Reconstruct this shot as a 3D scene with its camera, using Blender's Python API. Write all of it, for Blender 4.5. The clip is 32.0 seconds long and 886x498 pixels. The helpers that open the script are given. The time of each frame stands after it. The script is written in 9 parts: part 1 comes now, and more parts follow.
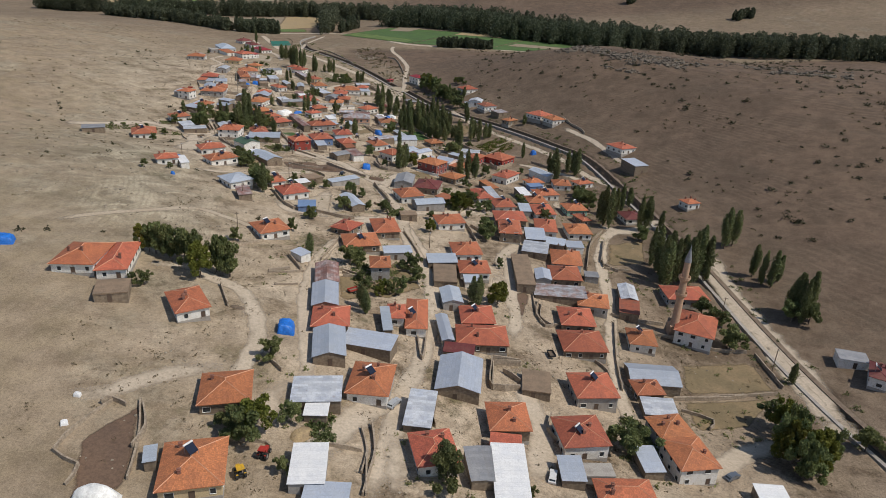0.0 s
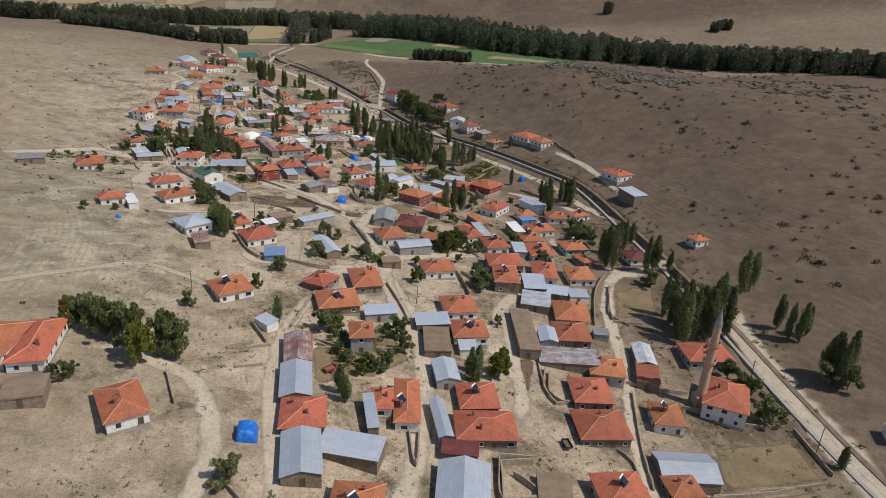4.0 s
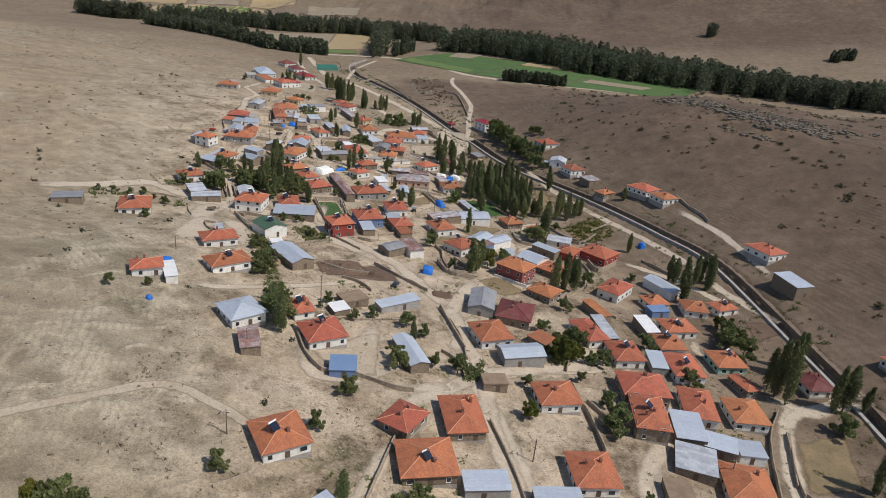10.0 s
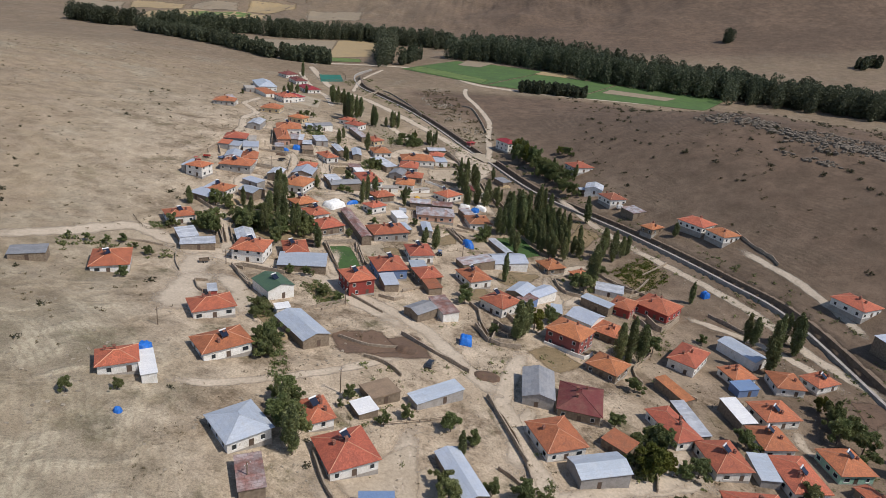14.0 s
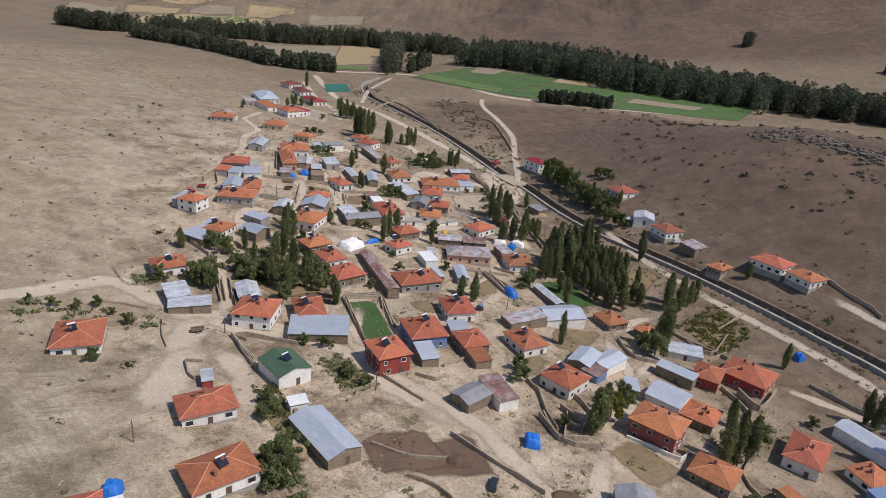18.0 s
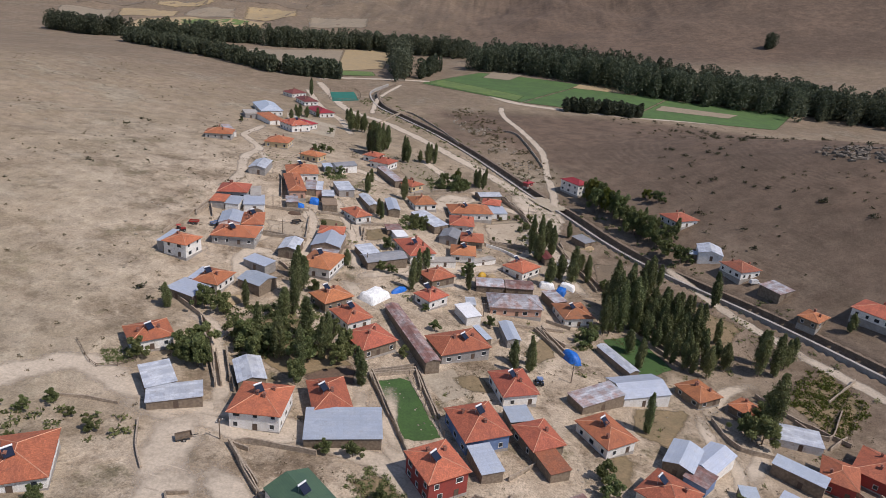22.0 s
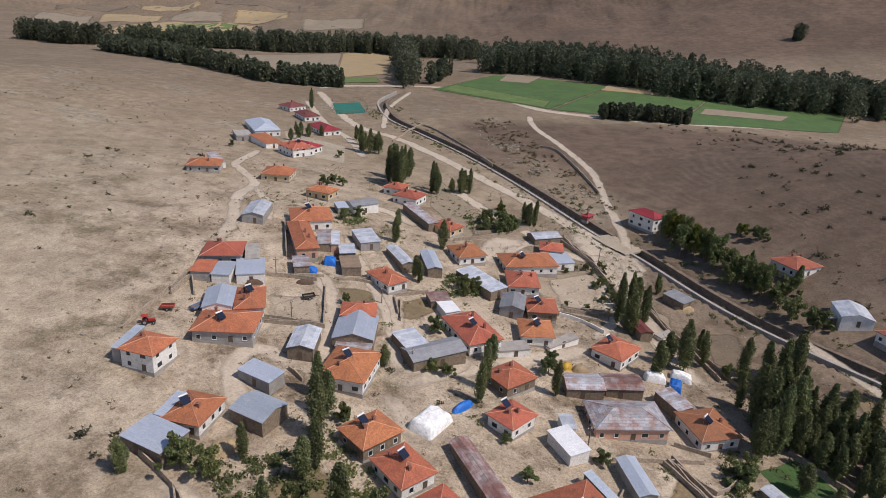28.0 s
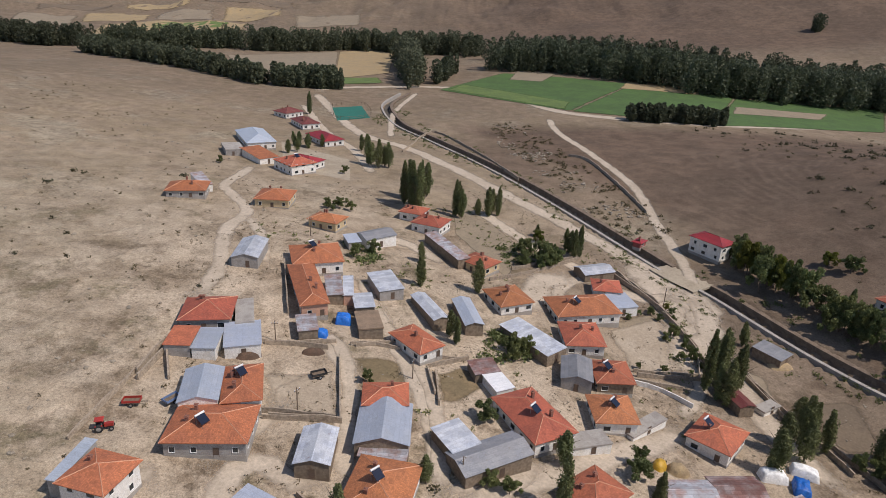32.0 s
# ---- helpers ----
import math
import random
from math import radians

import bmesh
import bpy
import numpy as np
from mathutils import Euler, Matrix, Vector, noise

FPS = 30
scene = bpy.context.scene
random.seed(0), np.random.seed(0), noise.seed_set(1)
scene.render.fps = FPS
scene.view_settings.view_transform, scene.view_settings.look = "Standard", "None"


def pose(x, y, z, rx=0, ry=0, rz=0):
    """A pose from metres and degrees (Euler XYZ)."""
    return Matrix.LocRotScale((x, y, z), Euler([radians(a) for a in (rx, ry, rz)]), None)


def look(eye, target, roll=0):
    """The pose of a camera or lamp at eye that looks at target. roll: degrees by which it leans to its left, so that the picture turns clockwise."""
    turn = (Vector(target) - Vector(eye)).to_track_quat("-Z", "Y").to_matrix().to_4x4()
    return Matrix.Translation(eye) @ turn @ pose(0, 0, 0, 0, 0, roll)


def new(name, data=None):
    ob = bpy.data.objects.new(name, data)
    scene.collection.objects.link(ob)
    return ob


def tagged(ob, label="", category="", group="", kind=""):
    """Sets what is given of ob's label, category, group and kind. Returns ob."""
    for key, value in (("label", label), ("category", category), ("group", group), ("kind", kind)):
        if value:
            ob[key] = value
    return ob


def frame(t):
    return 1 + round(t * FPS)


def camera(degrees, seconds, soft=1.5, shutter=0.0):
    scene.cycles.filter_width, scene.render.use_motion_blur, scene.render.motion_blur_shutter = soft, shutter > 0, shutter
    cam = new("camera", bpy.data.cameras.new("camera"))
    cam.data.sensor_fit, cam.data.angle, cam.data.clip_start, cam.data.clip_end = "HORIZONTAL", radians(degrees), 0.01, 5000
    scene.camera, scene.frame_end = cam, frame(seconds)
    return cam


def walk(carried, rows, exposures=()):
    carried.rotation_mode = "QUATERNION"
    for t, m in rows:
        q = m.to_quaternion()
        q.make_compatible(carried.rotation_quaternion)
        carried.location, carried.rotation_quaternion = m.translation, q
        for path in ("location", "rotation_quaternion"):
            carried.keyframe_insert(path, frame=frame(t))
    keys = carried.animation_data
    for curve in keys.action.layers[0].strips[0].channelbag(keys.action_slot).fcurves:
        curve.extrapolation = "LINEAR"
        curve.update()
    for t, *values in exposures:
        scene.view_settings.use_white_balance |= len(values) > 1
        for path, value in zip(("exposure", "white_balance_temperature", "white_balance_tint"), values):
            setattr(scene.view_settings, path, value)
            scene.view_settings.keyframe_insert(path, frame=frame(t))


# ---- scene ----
cam = camera(68.3, 32.0, soft=0.8)
METRES, EYE, TILT, LEAN, TURN = 380.0, 85.0, -23.0, -3.0, 0.0
ROWS = [
    (0.0, 0.0, 0.0, 0.0, 0.0, 0.0, -0.0),
    (0.5, -0.0021, 0.0093, 0.0048, -0.82, 0.07, 0.37),
    (1.0, -0.0034, 0.0187, 0.01, -1.49, 0.12, 0.65),
    (1.5, -0.0053, 0.0286, 0.0157, -2.14, 0.19, 0.88),
    (2.0, -0.0069, 0.0391, 0.021, -2.75, 0.3, 1.2),
    (2.5, -0.0085, 0.0498, 0.0267, -3.42, 0.32, 1.56),
    (4.5, -0.0156, 0.0967, 0.05, -1.24, 0.6, -0.33),
    (5.0, -0.0179, 0.1094, 0.0561, 0.1, 0.67, -1.28),
    (5.5, -0.0207, 0.1222, 0.0626, 0.84, 0.68, -1.89),
    (6.0, -0.0238, 0.1353, 0.0688, 1.26, 0.74, -2.25),
    (6.5, -0.0274, 0.1489, 0.0753, 1.87, 0.76, -2.69),
    (7.0, -0.0314, 0.1624, 0.0822, 2.26, 0.8, -3.09),
    (7.5, -0.0349, 0.1761, 0.089, 2.55, 0.86, -3.33),
    (8.0, -0.039, 0.1902, 0.0955, 2.65, 0.92, -3.47),
    (8.5, -0.0432, 0.2039, 0.1028, 2.75, 0.93, -3.57),
    (9.0, -0.0478, 0.2177, 0.1099, 2.83, 0.98, -3.67),
    (9.5, -0.0525, 0.2319, 0.1168, 2.88, 1.02, -3.72),
    (10.0, -0.0576, 0.2456, 0.124, 2.92, 1.04, -3.76),
    (10.5, -0.0627, 0.2594, 0.131, 2.95, 1.12, -3.81),
    (11.0, -0.068, 0.2732, 0.1379, 2.88, 1.14, -3.77),
    (11.5, -0.0734, 0.2871, 0.1445, 2.86, 1.19, -3.74),
    (12.0, -0.0791, 0.3012, 0.1507, 2.88, 1.2, -3.74),
    (12.5, -0.0849, 0.3154, 0.157, 2.88, 1.18, -3.75),
    (13.0, -0.0907, 0.3295, 0.1632, 2.85, 1.23, -3.73),
    (13.5, -0.0965, 0.3438, 0.1696, 2.82, 1.23, -3.69),
    (14.0, -0.1023, 0.3581, 0.1759, 2.79, 1.27, -3.63),
    (14.5, -0.1084, 0.3725, 0.1821, 2.75, 1.31, -3.59),
    (16.5, -0.1327, 0.4299, 0.2059, 2.63, 1.45, -3.46),
    (17.0, -0.1384, 0.444, 0.2117, 2.64, 1.45, -3.44),
    (17.5, -0.1443, 0.4586, 0.2173, 2.66, 1.47, -3.4),
    (18.0, -0.1504, 0.4731, 0.2231, 2.67, 1.5, -3.36),
    (18.5, -0.1562, 0.4877, 0.2289, 2.69, 1.55, -3.35),
    (19.0, -0.1622, 0.5021, 0.2347, 2.69, 1.57, -3.32),
    (19.5, -0.1677, 0.5168, 0.2404, 2.67, 1.58, -3.27),
    (20.0, -0.1732, 0.5316, 0.2459, 2.66, 1.57, -3.25),
    (20.5, -0.1789, 0.5463, 0.2514, 2.7, 1.57, -3.23),
    (21.0, -0.1842, 0.5608, 0.2569, 2.68, 1.6, -3.21),
    (21.5, -0.1902, 0.5756, 0.2622, 2.66, 1.61, -3.16),
    (22.0, -0.1956, 0.5899, 0.2678, 2.65, 1.63, -3.11),
    (22.5, -0.2014, 0.6045, 0.2732, 2.62, 1.68, -3.06),
    (23.0, -0.2071, 0.6187, 0.2788, 2.64, 1.68, -3.0),
    (23.5, -0.2129, 0.6332, 0.2844, 2.6, 1.68, -2.86),
    (24.0, -0.2184, 0.6476, 0.2899, 2.54, 1.65, -2.69),
    (24.5, -0.2239, 0.6621, 0.2955, 2.48, 1.62, -2.56),
    (25.0, -0.2292, 0.6767, 0.3007, 2.44, 1.61, -2.42),
    (25.5, -0.2344, 0.6911, 0.3063, 2.42, 1.57, -2.31),
    (27.5, -0.2537, 0.7492, 0.3272, 2.41, 1.56, -1.66),
    (28.0, -0.2588, 0.7635, 0.3325, 2.36, 1.53, -1.54),
    (28.5, -0.2633, 0.7777, 0.3378, 2.35, 1.49, -1.39),
    (29.0, -0.2681, 0.7918, 0.3431, 2.32, 1.44, -1.31),
    (29.5, -0.2724, 0.8049, 0.348, 2.3, 1.4, -1.23),
    (30.0, -0.2772, 0.819, 0.3531, 2.25, 1.36, -1.13),
    (30.5, -0.2817, 0.8332, 0.3582, 2.21, 1.31, -1.0),
    (31.0, -0.2862, 0.8473, 0.3633, 2.15, 1.26, -0.87),
    (31.5, -0.2908, 0.8613, 0.3684, 2.08, 1.22, -0.78),
    (32.0, -0.2952, 0.8752, 0.3734, 2.02, 1.17, -0.66),
]
walk(cam, [(t, pose(0, 0, EYE, TILT, LEAN, TURN) @ pose(METRES * x, METRES * y, METRES * z, 90 + pitch, roll, yaw)) for t, x, y, z, yaw, pitch, roll in ROWS], exposures=[(0, -0.25, 6850, 9), (6, -0.16, 6750, 9), (14, -0.10, 6650, 11), (20, -0.10, 6550, 15), (25, -0.10, 6550, 16), (32, -0.16, 6750, 15)])


# ---- light ----
world = bpy.data.worlds.new("sky")
scene.world = world
world.use_nodes = True
wn = world.node_tree
sky = wn.nodes.new("ShaderNodeTexSky")
sky.sky_type = "NISHITA"
sky.sun_disc = False
SUN_ELEVATION, SUN_AZIMUTH = 53.0, -20.0      # azimuth: degrees from +x towards +y, where the sun stands
sky.sun_elevation = radians(SUN_ELEVATION)
sky.sun_rotation = radians(90 - SUN_AZIMUTH)
sky.air_density, sky.dust_density, sky.ozone_density, sky.altitude = 1.0, 1.6, 1.0, 1400
wn.nodes["Background"].inputs["Strength"].default_value = 0.12
wn.links.new(sky.outputs["Color"], wn.nodes["Background"].inputs["Color"])
sun = new("sun", bpy.data.lights.new("sun", "SUN"))
sun.data.energy, sun.data.angle, sun.data.color = 3.6, radians(0.55), (1.0, 0.95, 0.88)
a_, e_ = radians(SUN_AZIMUTH), radians(SUN_ELEVATION)
SUN_WAY = Vector((math.cos(a_) * math.cos(e_), math.sin(a_) * math.cos(e_), math.sin(e_)))
sun.matrix_world = look(SUN_WAY * 500, (0, 0, 0))

# ---- materials ----


def nodes_of(name):
    m = bpy.data.materials.new(name)
    m.use_nodes = True
    return m, m.node_tree, m.node_tree.nodes["Principled BSDF"]


def link(t, a, b):
    t.links.new(a, b)


def noise_node(t, vec, scale, detail=4.0, rough=0.55):
    n = t.nodes.new("ShaderNodeTexNoise")
    n.inputs["Scale"].default_value, n.inputs["Detail"].default_value, n.inputs["Roughness"].default_value = scale, detail, rough
    link(t, vec, n.inputs["Vector"])
    return n.outputs["Fac"]


def ramp_node(t, fac, lo, hi, smooth=True):
    n = t.nodes.new("ShaderNodeMapRange")
    n.interpolation_type = "SMOOTHSTEP" if smooth else "LINEAR"
    n.inputs["From Min"].default_value, n.inputs["From Max"].default_value = lo, hi
    link(t, fac, n.inputs["Value"])
    return n.outputs["Result"]


def mix_node(t, fac, a, b, blend="MIX"):
    n = t.nodes.new("ShaderNodeMix")
    n.data_type, n.blend_type = "RGBA", blend
    for sock, v in ((n.inputs[0], fac), (n.inputs[6], a), (n.inputs[7], b)):
        if isinstance(v, (int, float)):
            sock.default_value = v
        elif isinstance(v, tuple):
            sock.default_value = (*v, 1)
        else:
            link(t, v, sock)
    return n.outputs[2]


def math_node(t, op, a, b):
    n = t.nodes.new("ShaderNodeMath")
    n.operation = op
    for sock, v in zip(n.inputs, (a, b)):
        if isinstance(v, (int, float)):
            sock.default_value = v
        else:
            link(t, v, sock)
    return n.outputs[0]


def bump_node(t, bsdf, height, strength, dist):
    n = t.nodes.new("ShaderNodeBump")
    n.inputs["Strength"].default_value, n.inputs["Distance"].default_value = strength, dist
    link(t, height, n.inputs["Height"])
    link(t, n.outputs["Normal"], bsdf.inputs["Normal"])


def coords(t, kind="Object"):
    return t.nodes.new("ShaderNodeTexCoord").outputs[kind]


def vary(t, col, amount, hue=0.0):
    """A tint of its own for each object."""
    r = t.nodes.new("ShaderNodeObjectInfo").outputs["Random"]
    n = t.nodes.new("ShaderNodeHueSaturation")
    link(t, col, n.inputs["Color"])
    link(t, ramp2(t, r, 1 - amount, 1 + amount), n.inputs["Value"])
    if hue:
        r2 = math_node(t, "FRACT", math_node(t, "MULTIPLY", r, 7.31), 0.0)
        link(t, ramp2(t, r2, 0.5 - hue, 0.5 + hue), n.inputs["Hue"])
    return n.outputs["Color"]


def ramp2(t, fac, lo, hi):
    n = t.nodes.new("ShaderNodeMapRange")
    n.inputs["To Min"].default_value, n.inputs["To Max"].default_value = lo, hi
    link(t, fac, n.inputs["Value"])
    return n.outputs["Result"]


def plain(name, c, c2=None, rough=0.9, metal=0.0, scale=0.6, fine=6.0, bump=0.25, dist=0.05, var=0.12, hue=0.0, stain=None):
    """Two tones over large patches, a fine grain, a tint of its own for each object, and stains."""
    m, t, b = nodes_of(name)
    c2 = c2 or tuple(v * 0.72 for v in c)
    o = coords(t)
    big = ramp_node(t, noise_node(t, o, scale, 5), 0.38, 0.66)
    grain = noise_node(t, o, fine, 6, 0.65)
    col = mix_node(t, big, c, c2)
    col = mix_node(t, 1.0, col, ramp_grey(t, grain, 0.78, 1.2), "MULTIPLY")
    if stain:
        col = mix_node(t, math_node(t, "MULTIPLY", ramp_node(t, noise_node(t, o, scale * 2.3, 6, 0.7), 0.55, 0.7), 0.8), col, stain)
    if var:
        col = vary(t, col, var, hue)
    link(t, col, b.inputs["Base Color"])
    b.inputs["Roughness"].default_value, b.inputs["Metallic"].default_value = rough, metal
    bump_node(t, b, grain, bump, dist)
    return m


def ramp_grey(t, fac, lo, hi):
    n = t.nodes.new("ShaderNodeCombineColor")
    r = t.nodes.new("ShaderNodeMapRange")
    for k, x in (("From Min", 0.34), ("From Max", 0.66), ("To Min", lo), ("To Max", hi)):
        r.inputs[k].default_value = x
    link(t, fac, r.inputs["Value"])
    v = r.outputs["Result"]
    for k in range(3):
        link(t, v, n.inputs[k])
    return n.outputs[0]


def rows_mat(name, c, c2, row, col_w, rough=0.8, metal=0.0, var=0.12, hue=0.0, dirt=(0.2, 0.15, 0.1), dirt_amount=0.4, bump=0.5, tone=0.18, seam=0.55):
    """Pieces in rows along the surface's own UVs, in metres: roof tiles or metal sheets, each with its own tone."""
    m, t, b = nodes_of(name)
    uv = coords(t, "UV")
    br = t.nodes.new("ShaderNodeTexBrick")
    br.offset = 0.5
    link(t, uv, br.inputs["Vector"])
    for k, v in (("Scale", 1.0), ("Brick Width", col_w), ("Row Height", row), ("Mortar Size", min(row, col_w) * 0.07), ("Mortar Smooth", 0.6), ("Bias", 0.0)):
        br.inputs[k].default_value = v
    br.inputs["Color1"].default_value = (1 - tone, 1 - tone, 1 - tone, 1)
    br.inputs["Color2"].default_value = (1 + tone, 1 + tone, 1 + tone, 1)
    br.inputs["Mortar"].default_value = (seam, seam, seam, 1)
    o = coords(t)
    big = ramp_node(t, noise_node(t, o, 0.35, 5, 0.6), 0.36, 0.68)
    grain = noise_node(t, o, 4.0, 6, 0.7)
    col = mix_node(t, big, c, c2)
    col = mix_node(t, 0.75, col, br.outputs["Color"], "MULTIPLY")
    col = mix_node(t, 1.0, col, ramp_grey(t, grain, 0.82, 1.15), "MULTIPLY")
    col = mix_node(t, math_node(t, "MULTIPLY", ramp_node(t, noise_node(t, o, 0.9, 7, 0.72), 0.56, 0.72), dirt_amount), col, dirt)
    col = vary(t, col, var, hue)
    link(t, col, b.inputs["Base Color"])
    b.inputs["Roughness"].default_value, b.inputs["Metallic"].default_value = rough, metal
    bump_node(t, b, br.outputs["Fac"], -bump, 0.05)
    return m


M = {}
M["tile"] = rows_mat("roof tiles", (0.47, 0.150, 0.072), (0.36, 0.118, 0.062), 0.38, 0.26, 0.8, var=0.17, hue=0.012, dirt=(0.22, 0.11, 0.075), dirt_amount=0.55, tone=0.26)
M["oldtile"] = rows_mat("weathered roof tiles", (0.36, 0.12, 0.06), (0.27, 0.11, 0.065), 0.36, 0.24, 0.85, var=0.15, hue=0.012, dirt=(0.16, 0.11, 0.08), dirt_amount=0.7)
M["maroon"] = rows_mat("maroon roof tiles", (0.17, 0.035, 0.035), (0.20, 0.07, 0.055), 0.36, 0.3, 0.7, dirt=(0.2, 0.14, 0.11), dirt_amount=0.4)
M["redmetal"] = rows_mat("red metal roof", (0.36, 0.035, 0.04), (0.30, 0.04, 0.045), 0.5, 3.0, 0.5, dirt_amount=0.15)
M["blue"] = rows_mat("pale blue metal sheets", (0.43, 0.48, 0.56), (0.48, 0.52, 0.58), 0.95, 2.6, 0.5, 0.15, var=0.16, hue=0.01, dirt=(0.30, 0.24, 0.19), dirt_amount=0.35, bump=0.3, tone=0.07, seam=0.86)
M["blued"] = rows_mat("blue painted metal sheets", (0.17, 0.26, 0.44), (0.20, 0.29, 0.44), 0.9, 2.6, 0.5, 0.05, dirt_amount=0.15, bump=0.3, tone=0.05, seam=0.86)
M["bluew"] = rows_mat("patched pale metal sheets", (0.60, 0.62, 0.65), (0.46, 0.49, 0.55), 0.95, 2.1, 0.5, 0.2, dirt=(0.25, 0.15, 0.12), dirt_amount=0.5, bump=0.35, tone=0.2, seam=0.86)
M["white"] = rows_mat("white sheeting", (0.78, 0.78, 0.78), (0.70, 0.71, 0.73), 1.1, 4.0, 0.6, dirt=(0.5, 0.47, 0.43), dirt_amount=0.2, bump=0.2, tone=0.04, var=0.06, seam=0.86)
M["grey"] = rows_mat("grey metal sheets", (0.30, 0.30, 0.31), (0.24, 0.25, 0.27), 0.9, 2.4, 0.6, 0.15, dirt=(0.2, 0.15, 0.12), dirt_amount=0.5, bump=0.35, tone=0.12, seam=0.86)
M["rust"] = rows_mat("rusty metal sheets", (0.24, 0.12, 0.10), (0.36, 0.30, 0.29), 0.85, 2.2, 0.8, 0.1, dirt=(0.17, 0.06, 0.05), dirt_amount=0.8, bump=0.4, tone=0.35)
M["rustw"] = rows_mat("half rusted metal sheets", (0.44, 0.45, 0.48), (0.34, 0.22, 0.19), 0.85, 2.2, 0.7, 0.15, dirt=(0.20, 0.08, 0.06), dirt_amount=0.7, bump=0.4, tone=0.3)
M["greenmetal"] = rows_mat("green metal sheets", (0.075, 0.13, 0.075), (0.06, 0.11, 0.07), 0.5, 3.0, 0.5, dirt_amount=0.1, bump=0.3, tone=0.05)
M["earth"] = plain("packed earth roof", (0.26, 0.185, 0.125), (0.20, 0.145, 0.10), scale=0.4, bump=0.5)
M["wall_white"] = plain("whitewashed plaster", (0.80, 0.78, 0.74), (0.72, 0.69, 0.63), scale=0.7, var=0.07, stain=(0.42, 0.35, 0.27))
M["wall_grey"] = plain("grey cement render", (0.36, 0.34, 0.32), (0.29, 0.27, 0.25), scale=0.7, stain=(0.22, 0.19, 0.16))
M["wall_stone"] = plain("rubble stone wall", (0.27, 0.21, 0.15), (0.175, 0.132, 0.094), scale=1.6, fine=3.2, bump=0.9, dist=0.12, stain=(0.17, 0.13, 0.095))
M["wall_yard"] = plain("pale dry-stone yard wall", (0.40, 0.325, 0.245), (0.27, 0.215, 0.16), scale=1.4, fine=3.0, bump=0.9, dist=0.12, stain=(0.20, 0.16, 0.12))
M["wall_bank"] = plain("dusty bank masonry", (0.235, 0.175, 0.125), (0.165, 0.122, 0.088), scale=0.5, fine=3.0, bump=0.8, dist=0.12)
M["wall_yellow"] = plain("cream plaster", (0.60, 0.47, 0.28), (0.52, 0.40, 0.25), scale=0.7)
M["wall_pink"] = plain("dusky red plaster", (0.33, 0.10, 0.085), (0.28, 0.085, 0.075), scale=0.6)
M["wall_red"] = plain("red painted plaster", (0.35, 0.06, 0.045), (0.28, 0.055, 0.045), scale=0.6)
M["wall_peach"] = plain("peach plaster", (0.62, 0.36, 0.25), (0.52, 0.31, 0.23), scale=0.6)
M["wall_blue"] = plain("blue painted sheet wall", (0.16, 0.24, 0.42), (0.13, 0.20, 0.36), rough=0.6)
M["wall_green"] = plain("pale green plaster", (0.36, 0.60, 0.46), (0.33, 0.52, 0.41))
M["trim"] = plain("pale ridge mortar", (0.66, 0.36, 0.23), (0.56, 0.28, 0.17), scale=2, var=0.08)
M["chimney"] = plain("chimney brick", (0.30, 0.13, 0.09), (0.20, 0.11, 0.085), fine=9)
M["wood"] = plain("weathered timber", (0.20, 0.145, 0.10), (0.13, 0.10, 0.075), scale=2, fine=12)
M["door"] = plain("painted door", (0.13, 0.085, 0.06), (0.10, 0.075, 0.06), rough=0.6)
M["frame"] = plain("white window frame", (0.72, 0.72, 0.70), (0.6, 0.6, 0.58), rough=0.5)
M["steel"] = plain("galvanised steel", (0.45, 0.46, 0.47), (0.35, 0.36, 0.37), rough=0.4, metal=0.7)
M["tank"] = plain("white tank", (0.8, 0.8, 0.8), (0.72, 0.72, 0.72), rough=0.35, bump=0.05)
M["tarp"] = plain("blue tarpaulin", (0.015, 0.17, 0.62), (0.012, 0.13, 0.5), rough=0.45, scale=0.9, fine=2.0, bump=0.8, dist=0.2)
M["canvas"] = plain("white canvas", (0.82, 0.82, 0.8), (0.7, 0.7, 0.68), rough=0.7, scale=0.8, fine=1.5, bump=0.9, dist=0.2)
M["turq"] = plain("turquoise tarpaulin", (0.08, 0.55, 0.43), (0.07, 0.48, 0.38), rough=0.5, bump=0.5)
M["straw"] = plain("straw and rubble", (0.46, 0.34, 0.19), (0.34, 0.25, 0.15), fine=4, bump=1.0, dist=0.15)
M["concrete"] = plain("concrete", (0.40, 0.37, 0.33), (0.32, 0.29, 0.26), scale=0.4, stain=(0.25, 0.22, 0.19), var=0.06)
M["minaret"] = plain("minaret stone", (0.50, 0.33, 0.22), (0.42, 0.27, 0.18), scale=0.8, fine=5, var=0)
M["lead"] = plain("dull lead", (0.28, 0.29, 0.31), (0.22, 0.23, 0.25), rough=0.5, metal=0.3)
M["dung"] = plain("dark manure", (0.14, 0.085, 0.055), (0.10, 0.065, 0.045), fine=3, bump=0.8, dist=0.1)
M["yellowpaint"] = plain("yellow paint", (0.62, 0.36, 0.03), (0.5, 0.3, 0.04), rough=0.5)
M["redpaint"] = plain("red paint", (0.42, 0.04, 0.03), (0.32, 0.04, 0.03), rough=0.5)
M["rubber"] = plain("rubber", (0.03, 0.03, 0.03), (0.02, 0.02, 0.02))


def glass_mat(name, c, rough):
    m, t, b = nodes_of(name)
    g = noise_node(t, coords(t), 0.8, 2)
    link(t, mix_node(t, g, c, tuple(v * 1.8 for v in c)), b.inputs["Base Color"])
    b.inputs["Roughness"].default_value, b.inputs["IOR"].default_value = rough, 1.5
    return m


